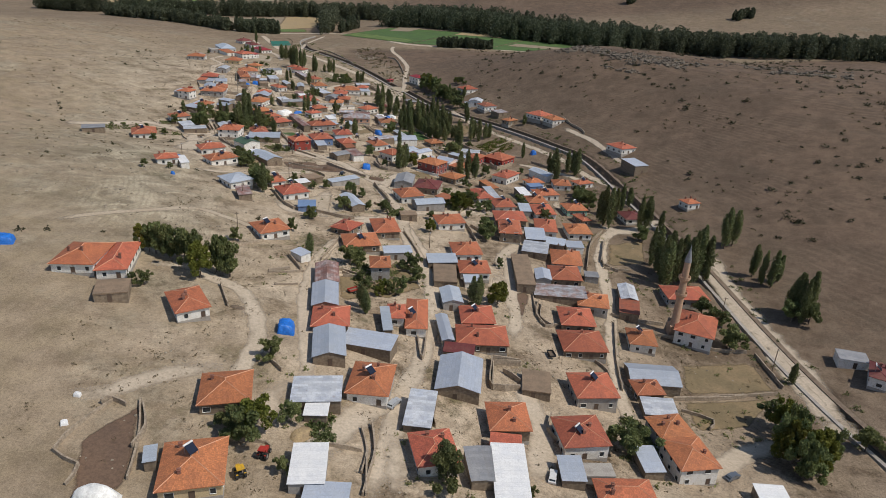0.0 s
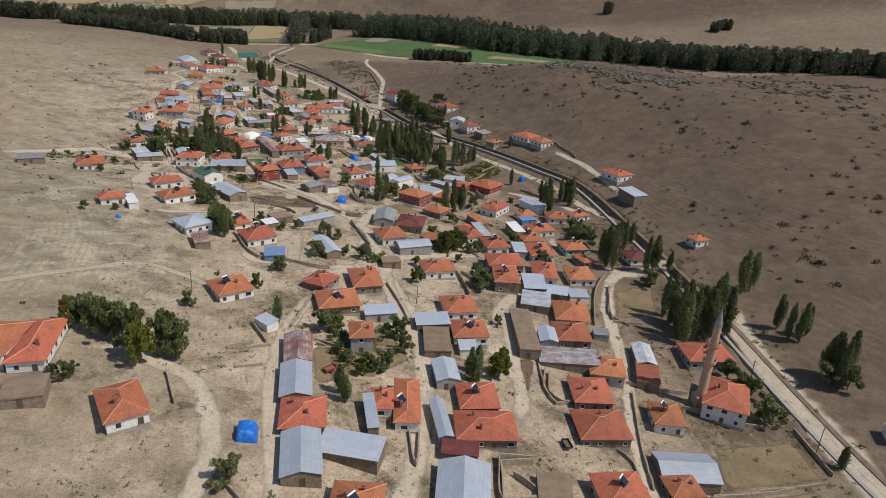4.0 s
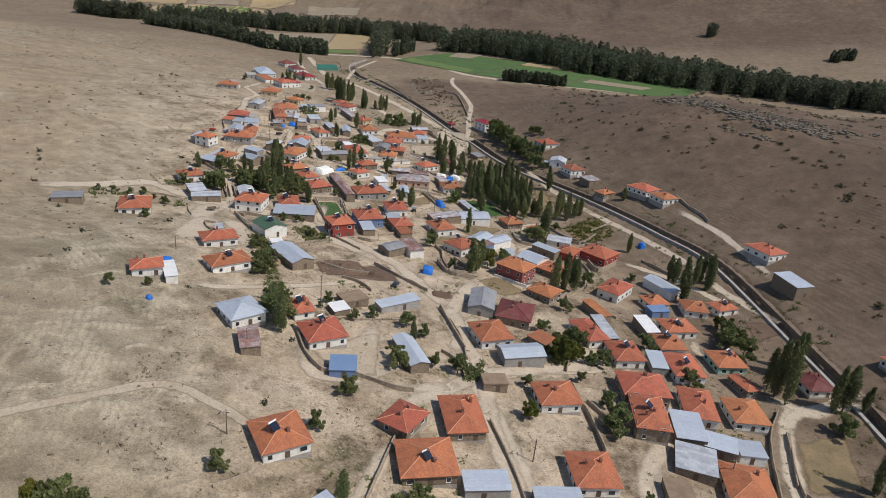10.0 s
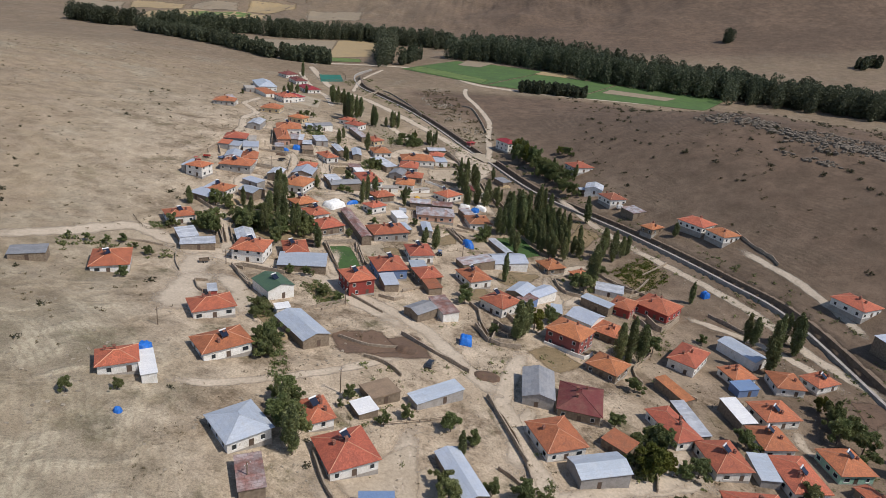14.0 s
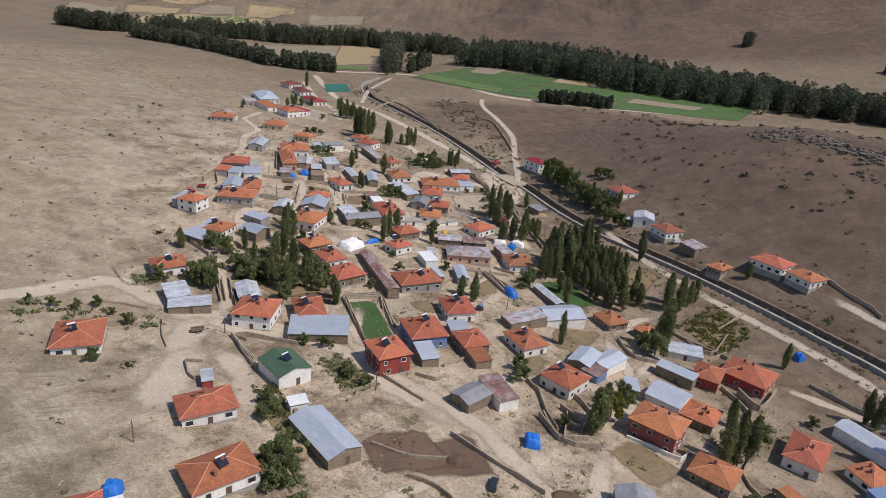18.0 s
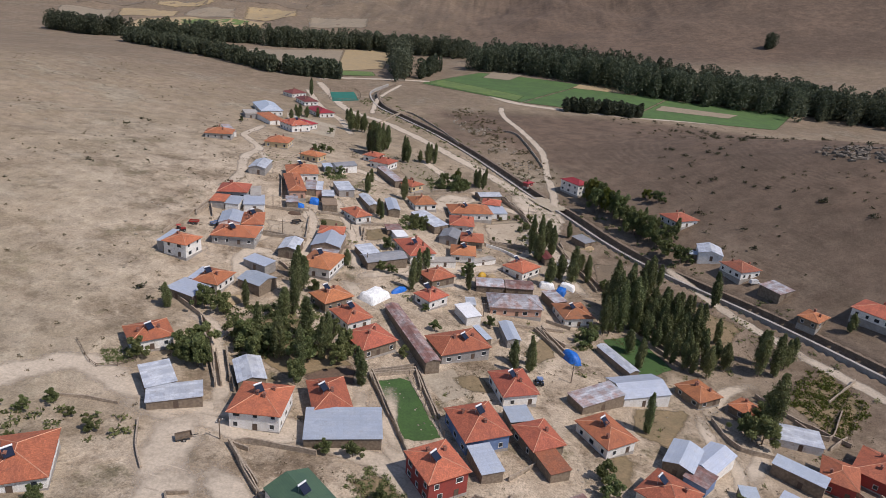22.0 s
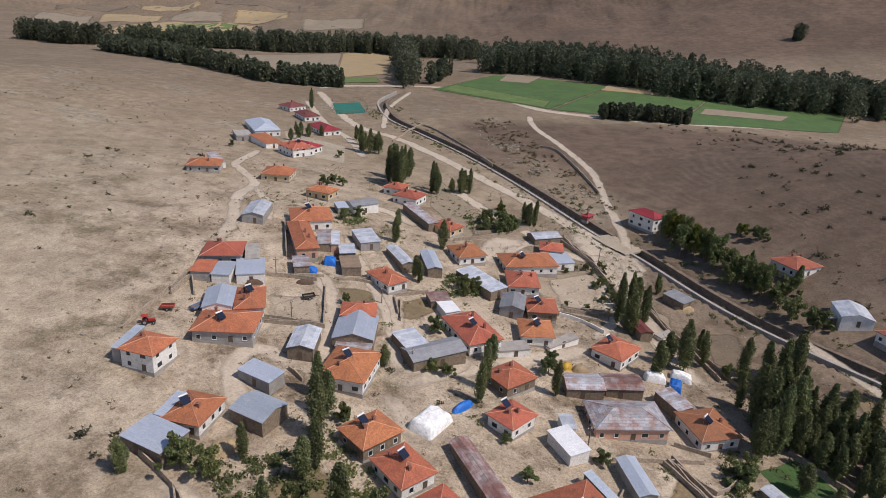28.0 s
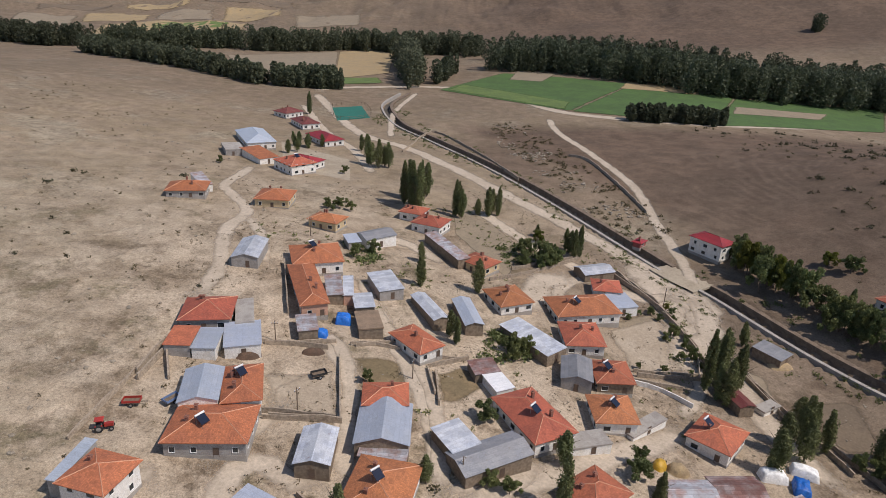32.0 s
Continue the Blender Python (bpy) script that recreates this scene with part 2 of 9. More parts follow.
M["pane"] = glass_mat("window glass", (0.02, 0.025, 0.03), 0.08)
M["collector"] = glass_mat("solar collector glass", (0.012, 0.016, 0.03), 0.12)


def paint(name, c):
    m, t, b = nodes_of(name)
    g = noise_node(t, coords(t), 2.0, 3)
    link(t, mix_node(t, g, c, tuple(v * 0.8 for v in c)), b.inputs["Base Color"])
    b.inputs["Roughness"].default_value = 0.3
    b.inputs["Coat Weight"].default_value = 0.6
    return m


M["car_white"], M["car_grey"], M["car_dark"], M["car_silver"] = paint("white car paint", (0.75, 0.75, 0.74)), paint("grey car paint", (0.12, 0.14, 0.17)), paint("dark car paint", (0.03, 0.035, 0.045)), paint("silver car paint", (0.45, 0.47, 0.5))


def leaf_mat(name, c, c2, dry=(0.16, 0.14, 0.05)):
    m, t, b = nodes_of(name)
    geo = t.nodes.new("ShaderNodeNewGeometry").outputs["Random Per Island"]
    col = mix_node(t, geo, c, c2)
    col = mix_node(t, ramp_node(t, noise_node(t, coords(t), 0.5, 3), 0.55, 0.75), col, mix_node(t, 0.35, col, dry))
    col = vary(t, col, 0.22, 0.015)
    link(t, col, b.inputs["Base Color"])
    b.inputs["Roughness"].default_value = 0.6
    b.inputs["Specular IOR Level"].default_value = 0.3
    thin, mx = t.nodes.new("ShaderNodeBsdfTranslucent"), t.nodes.new("ShaderNodeMixShader")
    link(t, col, thin.inputs["Color"])
    mx.inputs[0].default_value = 0.38
    link(t, b.outputs[0], mx.inputs[1])
    link(t, thin.outputs[0], mx.inputs[2])
    link(t, mx.outputs[0], t.nodes["Material Output"].inputs["Surface"])
    return m


M["poplar"] = leaf_mat("poplar leaves", (0.118, 0.138, 0.058), (0.24, 0.26, 0.115))
M["leaf"] = leaf_mat("orchard leaves", (0.112, 0.140, 0.052), (0.235, 0.255, 0.105))
M["farleaf"] = leaf_mat("river wood leaves", (0.068, 0.083, 0.052), (0.132, 0.146, 0.086))
M["leafy"] = leaf_mat("yellowing leaves", (0.12, 0.14, 0.03), (0.20, 0.20, 0.04))
M["scrub"] = leaf_mat("dry scrub", (0.085, 0.075, 0.042), (0.19, 0.15, 0.085), (0.24, 0.18, 0.10))
M["thorn"] = leaf_mat("dark thorn leaves", (0.05, 0.05, 0.028), (0.10, 0.092, 0.052), (0.13, 0.10, 0.06))
M["bark"] = plain("bark", (0.17, 0.13, 0.10), (0.11, 0.09, 0.07), fine=10, bump=0.6)


# ---- ground ----
BASE = -11.9
SWELLS = []      # broad rises and hollows: centre x, y, breadth, height


def swell(x, y, breadth, height):
    SWELLS.append((x, y, breadth, height))


swell(-150, 190, 75, 5.7)
swell(-60, 150, 75, 6.0)
swell(30, 150, 75, -5.9)
swell(120, 150, 75, -19.3)
swell(-130, 270, 75, 10.5)
swell(-50, 250, 75, -16.2)
swell(30, 260, 75, 7.5)
swell(110, 270, 75, -14.7)
swell(180, 300, 75, 2.2)
swell(-160, 370, 75, -14.5)
swell(-80, 350, 75, -1.8)
swell(0, 360, 75, -2.0)
swell(10, 300, 75, 3.7)
swell(-30, 300, 75, -1.2)
swell(60, 320, 75, -3.0)
swell(80, 370, 75, -14.7)
swell(160, 400, 75, -0.9)
swell(-170, 470, 75, -2.8)
swell(-90, 460, 75, 0.3)
swell(-20, 460, 75, -4.3)
swell(50, 470, 75, -17.6)
swell(-220, 560, 75, -3.6)
swell(-130, 560, 75, 5.0)
swell(-50, 560, 75, -10.7)
swell(30, 570, 75, -3.9)
swell(120, 500, 75, 14.3)
swell(120, 600, 75, 21.4)
swell(-200, 700, 140, -13.0)
swell(-80, 720, 140, -4.4)
swell(60, 720, 140, 12.2)
swell(200, 650, 140, -9.4)
swell(-350, 620, 140, 0.8)
swell(-150, 880, 140, 1.1)
swell(50, 900, 140, 8.1)
swell(280, 460, 140, 28.0)
swell(230, 860, 140, -10.0)
swell(130, 760, 140, -4.3)
swell(-300, 1000, 140, -0.1)
swell(100, 1080, 140, 7.8)
swell(-450, 600, 260, 31.8)
swell(450, 650, 260, 21.6)
swell(-300, 300, 260, 10.8)
swell(350, 200, 260, 4.0)
# the far country beyond the river
swell(620, 1750, 330, 95)
swell(250, 2300, 480, 150)
swell(1250, 1500, 420, 170)
swell(-500, 3000, 600, 130)
swell(-1500, 2600, 600, 90)
swell(1300, 2600, 560, 260)
swell(-1150, 500, 230, 60)
swell(1000, 300, 220, 80)


def bend(points):
    """A smooth line through the given corners, about every 3 m."""
    p = [Vector((*q, 0)) for q in points]
    p = [p[0] * 2 - p[1]] + p + [p[-1] * 2 - p[-2]]
    out = []
    for i in range(1, len(p) - 2):
        n = max(2, int((p[i + 1] - p[i]).length / 3.0))
        for k in range(n):
            s = k / n
            out.append(0.5 * ((2 * p[i]) + (p[i + 1] - p[i - 1]) * s + (2 * p[i - 1] - 5 * p[i] + 4 * p[i + 1] - p[i + 2]) * s * s
                              + (3 * p[i] - p[i - 1] - 3 * p[i + 1] + p[i + 2]) * s ** 3))
    out.append(p[-2])
    return [(v.x, v.y) for v in out]


CANAL = bend([(126, 120), (122, 159), (116, 211), (110, 262), (104, 310), (93, 380), (75, 416), (44, 462), (1, 516), (-24, 560), (-36, 577), (-65, 629), (-101, 693), (-128, 738), (-150, 774), (-163, 815), (-166, 845), (-158, 885)])
CANAL_HALF, CANAL_DEEP = 2.6, 2.6
canal_xy = np.array(CANAL)


def rolling(x, y):
    """Height of the land without the stream bed; x and y may be arrays."""
    x, y = np.asarray(x, float), np.asarray(y, float)
    z = np.full(np.broadcast(x, y).shape, BASE)
    for a, b, s, h in SWELLS:
        z = z + h * np.exp(-((x - a) ** 2 + (y - b) ** 2) / (2 * s * s))
    return z


SW = np.array(SWELLS)
SW_X, SW_Y, SW_K, SW_H = SW[:, 0].copy(), SW[:, 1].copy(), -0.5 / SW[:, 2] ** 2, SW[:, 3].copy()


def unevenness(x, y):
    """Small swells and gullies of the open hills; none in the village."""
    off = abs(x - float(np.interp(y, [0, 250, 420, 560, 700, 900], [30, 20, -30, -70, -130, -150])))
    hill = min(1.0, max(0.0, (off - float(np.interp(y, [0, 400, 600, 700], [230, 190, 150, 120]))) / 60)) * min(1.0, max(0.0, (780 - y) / 60))
    far_off = min(1.0, max(0.0, (y - 1180) / 200))
    z = hill * 1.7 * noise.fractal(Vector((x * 0.03, y * 0.03, 3.7)), 1.0, 2.1, 4) if hill else 0.0
    if far_off:
        z += far_off * (4 + min(1.0, max(0.0, (y - 1300) / 700)) * 30) * noise.fractal(Vector((x * 0.0075, y * 0.0065, 8.3)), 0.9, 2.2, 5)
    return z


def ground_z(x, y):
    return BASE + float(SW_H @ np.exp(((SW_X - x) ** 2 + (SW_Y - y) ** 2) * SW_K)) + unevenness(x, y)


def graded(lo, hi, fine_lo, fine_hi, step):
    """Grid lines: even between fine_lo and fine_hi, wider and wider outside."""
    v = list(np.arange(fine_lo, fine_hi + 0.01, step))
    s = step
    while v[-1] < hi:
        s *= 1.025
        v.append(v[-1] + s)
    s = step
    while v[0] > lo:
        s *= 1.025
        v.insert(0, v[0] - s)
    return np.array(v)


GX, GY = graded(-2600, 2600, -230, 190, 2.0), graded(-400, 4200, 70, 640, 2.0)
gx, gy = np.meshgrid(GX, GY)
gz = rolling(gx, gy)
# the walled stream bed
near = (gx > -190) & (gx < 150) & (gy > 100) & (gy < 900)
ii = np.argwhere(near)
pts = np.stack([gx[near], gy[near]], 1)
dist = np.full(len(pts), 1e9)
for i in range(0, len(canal_xy) - 1):
    a, b = canal_xy[i], canal_xy[i + 1]
    ab = b - a
    s = np.clip(((pts - a) @ ab) / (ab @ ab), 0, 1)
    dist = np.minimum(dist, np.hypot(*(pts - (a + s[:, None] * ab)).T))
sunk = np.clip((CANAL_HALF + 1.3 - dist) / 1.2, 0, 1) * CANAL_DEEP
gz[near] -= sunk
gz += np.array([unevenness(x, y) for x, y in zip(gx.ravel(), gy.ravel())]).reshape(gx.shape)
nx, ny = len(GX), len(GY)
idx = np.arange(nx * ny).reshape(ny, nx)
quads = np.stack([idx[:-1, :-1], idx[:-1, 1:], idx[1:, 1:], idx[1:, :-1]], -1).reshape(-1, 4)
me = bpy.data.meshes.new("ground")
me.from_pydata(np.stack([gx.ravel(), gy.ravel(), gz.ravel()], 1).tolist(), [], quads.tolist())
me.polygons.foreach_set("use_smooth", [True] * len(me.polygons))


def ground_mat():
    m, t, b = nodes_of("dry steppe")
    o = coords(t)
    sep = t.nodes.new("ShaderNodeSeparateXYZ")
    link(t, o, sep.inputs[0])
    broad = ramp_node(t, noise_node(t, o, 0.012, 6, 0.6), 0.36, 0.64)
    patch = ramp_node(t, noise_node(t, o, 0.07, 7, 0.65), 0.40, 0.62)
    tuft = noise_node(t, o, 0.9, 8, 0.72)
    grit = noise_node(t, o, 4.0, 5, 0.7)
    mid = noise_node(t, o, 0.28, 9, 0.75)
    col = mix_node(t, broad, (0.322, 0.248, 0.172), (0.272, 0.211, 0.146))
    col = mix_node(t, math_node(t, "MULTIPLY", patch, 0.75), col, (0.30, 0.235, 0.152))
    # terraces and sheep tracks that follow the height of the slope
    wav = t.nodes.new("ShaderNodeTexWave")
    wav.wave_type, wav.bands_direction = "BANDS", "Z"
    for k, v in (("Scale", 0.33), ("Distortion", 9.0), ("Detail", 5.0), ("Detail Scale", 0.14), ("Detail Roughness", 0.75)):
        wav.inputs[k].default_value = v
    link(t, o, wav.inputs["Vector"])
    steps = math_node(t, "MULTIPLY", ramp_node(t, wav.outputs["Fac"], 0.30, 0.9), ramp_node(t, noise_node(t, o, 0.02, 4, 0.6), 0.42, 0.6))
    col = mix_node(t, math_node(t, "MULTIPLY", steps, 0.2), col, (0.46, 0.37, 0.26))
    # pale greenish rock that shows through, with eroded cracks
    rock = math_node(t, "MULTIPLY", ramp_node(t, noise_node(t, o, 0.022, 9, 0.74), 0.52, 0.62), 0.6)
    col = mix_node(t, rock, col, mix_node(t, ramp_node(t, mid, 0.44, 0.56), (0.235, 0.20, 0.145), (0.42, 0.37, 0.275)))
    # bare eroded slope: pale marl cut by dark rills and small scarps
    ero = t.nodes.new("ShaderNodeAttribute")
    ero.attribute_name = "eroded"
    rills = t.nodes.new("ShaderNodeTexNoise")
    rills.noise_type = "RIDGED_MULTIFRACTAL"
    for k, v in (("Scale", 0.075), ("Detail", 9.0), ("Roughness", 0.62), ("Lacunarity", 2.1), ("Offset", 0.9), ("Gain", 1.6), ("Distortion", 0.6)):
        rills.inputs[k].default_value = v
    link(t, o, rills.inputs["Vector"])
    cut = ramp_node(t, rills.outputs["Fac"], 0.35, 1.5)
    tread = t.nodes.new("ShaderNodeTexWave")
    tread.wave_type, tread.bands_direction = "BANDS", "Z"
    for k, v in (("Scale", 0.9), ("Distortion", 7.0), ("Detail", 6.0), ("Detail Scale", 0.35), ("Detail Roughness", 0.7)):
        tread.inputs[k].default_value = v
    link(t, o, tread.inputs["Vector"])
    marl = mix_node(t, cut, (0.205, 0.184, 0.128), (0.45, 0.408, 0.298))
    marl = mix_node(t, math_node(t, "MULTIPLY", ramp_node(t, mid, 0.52, 0.66), 0.7), marl, (0.20, 0.185, 0.115))
    marl = mix_node(t, math_node(t, "MULTIPLY", ramp_node(t, tread.outputs["Fac"], 0.55, 0.95), 0.55), marl, (0.21, 0.175, 0.125))
    col = mix_node(t, math_node(t, "MULTIPLY", ero.outputs["Fac"], ramp2(t, ramp_node(t, noise_node(t, o, 0.03, 5, 0.6), 0.36, 0.6), 0.45, 1.0)), col, marl)
    # dark tufts of thorn and dry grass
    tufts = math_node(t, "MULTIPLY", ramp_node(t, tuft, 0.53, 0.65), 0.38)
    bare = ramp_node(t, noise_node(t, o, 0.045, 6, 0.65), 0.40, 0.58)
    col = mix_node(t, math_node(t, "MULTIPLY", tufts, ramp2(t, bare, 0.25, 1.0)), col, (0.125, 0.098, 0.06))
    # browner, stonier soil of eastern hill and far slopes, plus hill shading painted in
    soil_shade = t.nodes.new("ShaderNodeAttribute")
    soil_shade.attribute_name = "soil_shade"
    brown = mix_node(t, broad, (0.170, 0.115, 0.081), (0.126, 0.087, 0.063))
    brown = mix_node(t, math_node(t, "MULTIPLY", patch, 0.6), brown, (0.103, 0.073, 0.053))
    brown = mix_node(t, math_node(t, "MULTIPLY", steps, 0.35), brown, (0.195, 0.136, 0.098))
    brown = mix_node(t, tufts, brown, (0.045, 0.036, 0.026))
    col = mix_node(t, soil_shade.outputs["Fac"], col, brown)
    # trodden dust round the houses
    att = t.nodes.new("ShaderNodeAttribute")
    att.attribute_name = "trodden"
    fac = att.outputs["Fac"]
    worn = ramp_node(t, noise_node(t, o, 0.060, 9, 0.72), 0.38, 0.54)
    earth = mix_node(t, ramp_node(t, mid, 0.42, 0.58), (0.165, 0.120, 0.080), (0.32, 0.245, 0.17))
    # dry and half green weeds in the neglected corners
    weedy = ramp_node(t, noise_node(t, o, 0.05, 9, 0.74), 0.50, 0.60)
    earth = mix_node(t, math_node(t, "MULTIPLY", weedy, 0.75), earth, mix_node(t, ramp_node(t, tuft, 0.42, 0.58), (0.21, 0.185, 0.10), (0.085, 0.082, 0.042)))
    dusty = mix_node(t, patch, (0.57, 0.465, 0.348), (0.46, 0.365, 0.265))
    # dung, ash and pale stones lying about
    dusty = mix_node(t, math_node(t, "MULTIPLY", ramp_node(t, noise_node(t, o, 0.17, 9, 0.8), 0.54, 0.62), 0.6), dusty, (0.23, 0.172, 0.115))
    village = mix_node(t, worn, earth, dusty)
    stones = ramp_node(t, noise_node(t, o, 1.1, 8, 0.8), 0.56, 0.63)
    village = mix_node(t, math_node(t, "MULTIPLY", stones, 0.55), village, (0.55, 0.48, 0.38))
    village = mix_node(t, math_node(t, "MULTIPLY", ramp_node(t, noise_node(t, o, 1.7, 8, 0.78), 0.55, 0.64), 0.6), village, (0.085, 0.068, 0.045))
    village = mix_node(t, math_node(t, "MULTIPLY", soil_shade.outputs["Fac"], 0.75), village, mix_node(t, worn, (0.115, 0.083, 0.055), (0.285, 0.22, 0.155)))
    speck = noise_node(t, o, 1.7, 8, 0.75)
    col = mix_node(t, 1.0, col, ramp_grey(t, speck, 0.84, 1.1), "MULTIPLY")
    village = mix_node(t, 1.0, village, ramp_grey(t, speck, 0.5, 1.42), "MULTIPLY")
    col = mix_node(t, fac, col, village)
    col = mix_node(t, 1.0, col, ramp_grey(t, grit, 0.78, 1.22), "MULTIPLY")
    col = mix_node(t, 1.0, col, ramp_grey(t, noise_node(t, o, 0.13, 8, 0.7), 0.78, 1.16), "MULTIPLY")
    link(t, col, b.inputs["Base Color"])
    b.inputs["Roughness"].default_value = 0.95
    b.inputs["Specular IOR Level"].default_value = 0.2
    gully = noise_node(t, o, 0.16, 6, 0.62)
    bump_node(t, b, math_node(t, "ADD", math_node(t, "ADD", math_node(t, "MULTIPLY", gully, 1.1), math_node(t, "MULTIPLY", cut, math_node(t, "MULTIPLY", ero.outputs["Fac"], 2.0))), math_node(t, "ADD", tuft, math_node(t, "MULTIPLY", grit, 0.35))), 0.55, 0.45)
    return m


open_dust = 0.9 * np.exp(-(((gx + 118 + (gy - 320) * 0.5) / 30) ** 2 + ((gy - 330) / 62) ** 2))
trod = np.exp(-(((gx - 30 + (gy - 150) * 0.42) / np.interp(gy, [300, 450], [95, 125])) ** 2)) * np.clip((gy - 40) / 60, 0, 1) * np.clip((700 - gy) / 200, 0, 1)
# brown weedy ground by the stream, with the eastward fall of light painted in
strip_by_stream = 0.95 * np.clip((gx - np.interp(gy, canal_xy[:, 1], canal_xy[:, 0]) + 115) / 85, 0, 1) * np.clip((620 - gy) / 60, 0, 1)
at = me.attributes.new("trodden", "FLOAT", "POINT")
at.data.foreach_set("value", np.clip(np.maximum(trod * 1.15, open_dust), 0, 0.95).ravel())
# eastern hill: brown soil, also darkened as a slope turned from the sun
east = np.clip((gx - np.interp(gy, canal_xy[:, 1], canal_xy[:, 0]) - 14) / 30, 0, 1) * np.clip((800 - gy) / 40, 0, 1)
bank = np.exp(-(((gx + 85) / 45) ** 2 + ((gy - 690) / 90) ** 2)) * (gx > np.interp(gy, canal_xy[:, 1], canal_xy[:, 0]) + 6)
east = np.clip(np.maximum(np.maximum(east, bank * 0.9), np.clip((gy - 1080) / 150, 0, 1) * (0.5 + 0.5 * np.clip((gx + 350) / 350, 0, 1))), 0, 1)
plain_soil = 0.45 * np.clip((gy - 700) / 150, 0, 1)
east = np.maximum(np.maximum(east, strip_by_stream), plain_soil)
so = me.attributes.new("soil_shade", "FLOAT", "POINT")
so.data.foreach_set("value", (east * 0.92).ravel())
mid_line = np.interp(gy, [0, 150, 300, 450, 600, 750], [45, 30, -35, -97, -150, -190])
side = mid_line - gx
eroded = np.clip((side - 50) / 35, 0, 1) * np.clip((165 - side) / 60, 0, 1) * np.clip((gy - 150) / 60, 0, 1) * np.clip((640 - gy) / 90, 0, 1)
er = me.attributes.new("eroded", "FLOAT", "POINT")
er.data.foreach_set("value", (eroded * np.interp(gy, [150, 220, 310, 360, 420, 640], [0.4, 0.95, 0.95, 0.4, 0.6, 0.5])).ravel())
M["ground"] = ground_mat()
me.materials.append(M["ground"])
ground = tagged(new("ground", me), "dry brown Anatolian steppe with trodden village dust", "ground", kind="structure")


def obj(name, verts, faces, material, parent=None, label="", uvs=None, smooth=False):
    """One mesh object, under a thing or alone."""
    md = bpy.data.meshes.new(name)
    md.from_pydata([tuple(v) for v in verts], [], faces)
    md.materials.append(material if not isinstance(material, str) else M[material])
    if uvs is not None:
        lay = md.uv_layers.new(name="UVMap")
        lay.data.foreach_set("uv", [c for uv in uvs for c in uv])
    if smooth:
        md.polygons.foreach_set("use_smooth", [True] * len(md.polygons))
    ob = new(name, md)
    ob.parent = parent
    if label:
        ob["label"] = label
    return ob


def feather(ob, values):
    """How firmly the surface covers the land: worn thin towards its edges."""
    at = ob.data.attributes.new("cover", "FLOAT", "POINT")
    at.data.foreach_set("value", values)


def ribbon(name, points, width, material, label, lift=0.07, category="road", ragged=0.12):
    """A strip draped on the land."""
    p = bend(points)
    rng = random.Random(len(p) * 7 + int(p[0][0]))
    verts, faces = [], []
    cols = max(5, int(width / 1.2) + 1)
    width = width * 1.45
    for i, (x, y) in enumerate(p):
        a, b = p[max(0, i - 1)], p[min(len(p) - 1, i + 1)]
        d = Vector((b[0] - a[0], b[1] - a[1], 0)).normalized()
        n = Vector((-d.y, d.x, 0))
        wl, wr = width / 2 * (1 + rng.uniform(-ragged, ragged)), width / 2 * (1 + rng.uniform(-ragged, ragged))
        for k in range(cols):
            s = -wl + (wl + wr) * k / (cols - 1)
            q = Vector((x, y, 0)) + n * s
            verts.append((q.x, q.y, ground_z(q.x, q.y) + (lift if 0 < k < cols - 1 else lift - 0.05)))
    for i in range(len(p) - 1):
        for k in range(cols - 1):
            a = i * cols + k
            faces.append((a, a + cols, a + cols + 1, a + 1))
    ob = obj(name, verts, faces, material, smooth=True)
    ends = [min(1.0, i / 3.0, (len(p) - 1 - i) / 3.0) for i in range(len(p))]
    feather(ob, [min(1.0, 2.0 * min(k, cols - 1 - k) / (cols - 1) * 1.4) * (0.25 + 0.75 * ends[i]) for i in range(len(p)) for k in range(cols)])
    return tagged(ob, label, category, kind="structure")


def land_z(x, y):
    """Height of the finished land between its own grid lines."""
    i = min(max(int(np.searchsorted(GX, x)) - 1, 0), nx - 2)
    j = min(max(int(np.searchsorted(GY, y)) - 1, 0), ny - 2)
    u, v = (x - GX[i]) / (GX[i + 1] - GX[i]), (y - GY[j]) / (GY[j + 1] - GY[j])
    return float((1 - v) * ((1 - u) * gz[j, i] + u * gz[j, i + 1]) + v * ((1 - u) * gz[j + 1, i] + u * gz[j + 1, i + 1]))


def patch(name, corners, material, label, lift=0.05, step=4.0, category="field"):
    """A four-cornered patch draped on the land."""
    c = [Vector((*q, 0)) for q in corners]
    n = max(2, int(max((c[1] - c[0]).length, (c[2] - c[3]).length) / step))
    m = max(2, int(max((c[3] - c[0]).length, (c[2] - c[1]).length) / step))
    verts, faces = [], []
    for j in range(m + 1):
        for i in range(n + 1):
            q = c[0].lerp(c[1], i / n).lerp(c[3].lerp(c[2], i / n), j / m)
            verts.append((q.x, q.y, (land_z if step > 10 else ground_z)(q.x, q.y) + lift))
    for j in range(m):
        for i in range(n):
            a = j * (n + 1) + i
            faces.append((a, a + 1, a + n + 2, a + n + 1))
    ob = obj(name, verts, faces, material, smooth=True)
    feather(ob, [min(1.0, 0.15 + min(i, n - i, j, m - j) * 0.8) for j in range(m + 1) for i in range(n + 1)])
    return tagged(ob, label, category, kind="structure")


# ---- houses ----


def box_data(lo, hi):
    x0, y0, z0 = lo
    x1, y1, z1 = hi
    v = [(x0, y0, z0), (x1, y0, z0), (x1, y1, z0), (x0, y1, z0), (x0, y0, z1), (x1, y0, z1), (x1, y1, z1), (x0, y1, z1)]
    f = [(0, 3, 2, 1), (4, 5, 6, 7), (0, 1, 5, 4), (1, 2, 6, 5), (2, 3, 7, 6), (3, 0, 4, 7)]
    return v, f


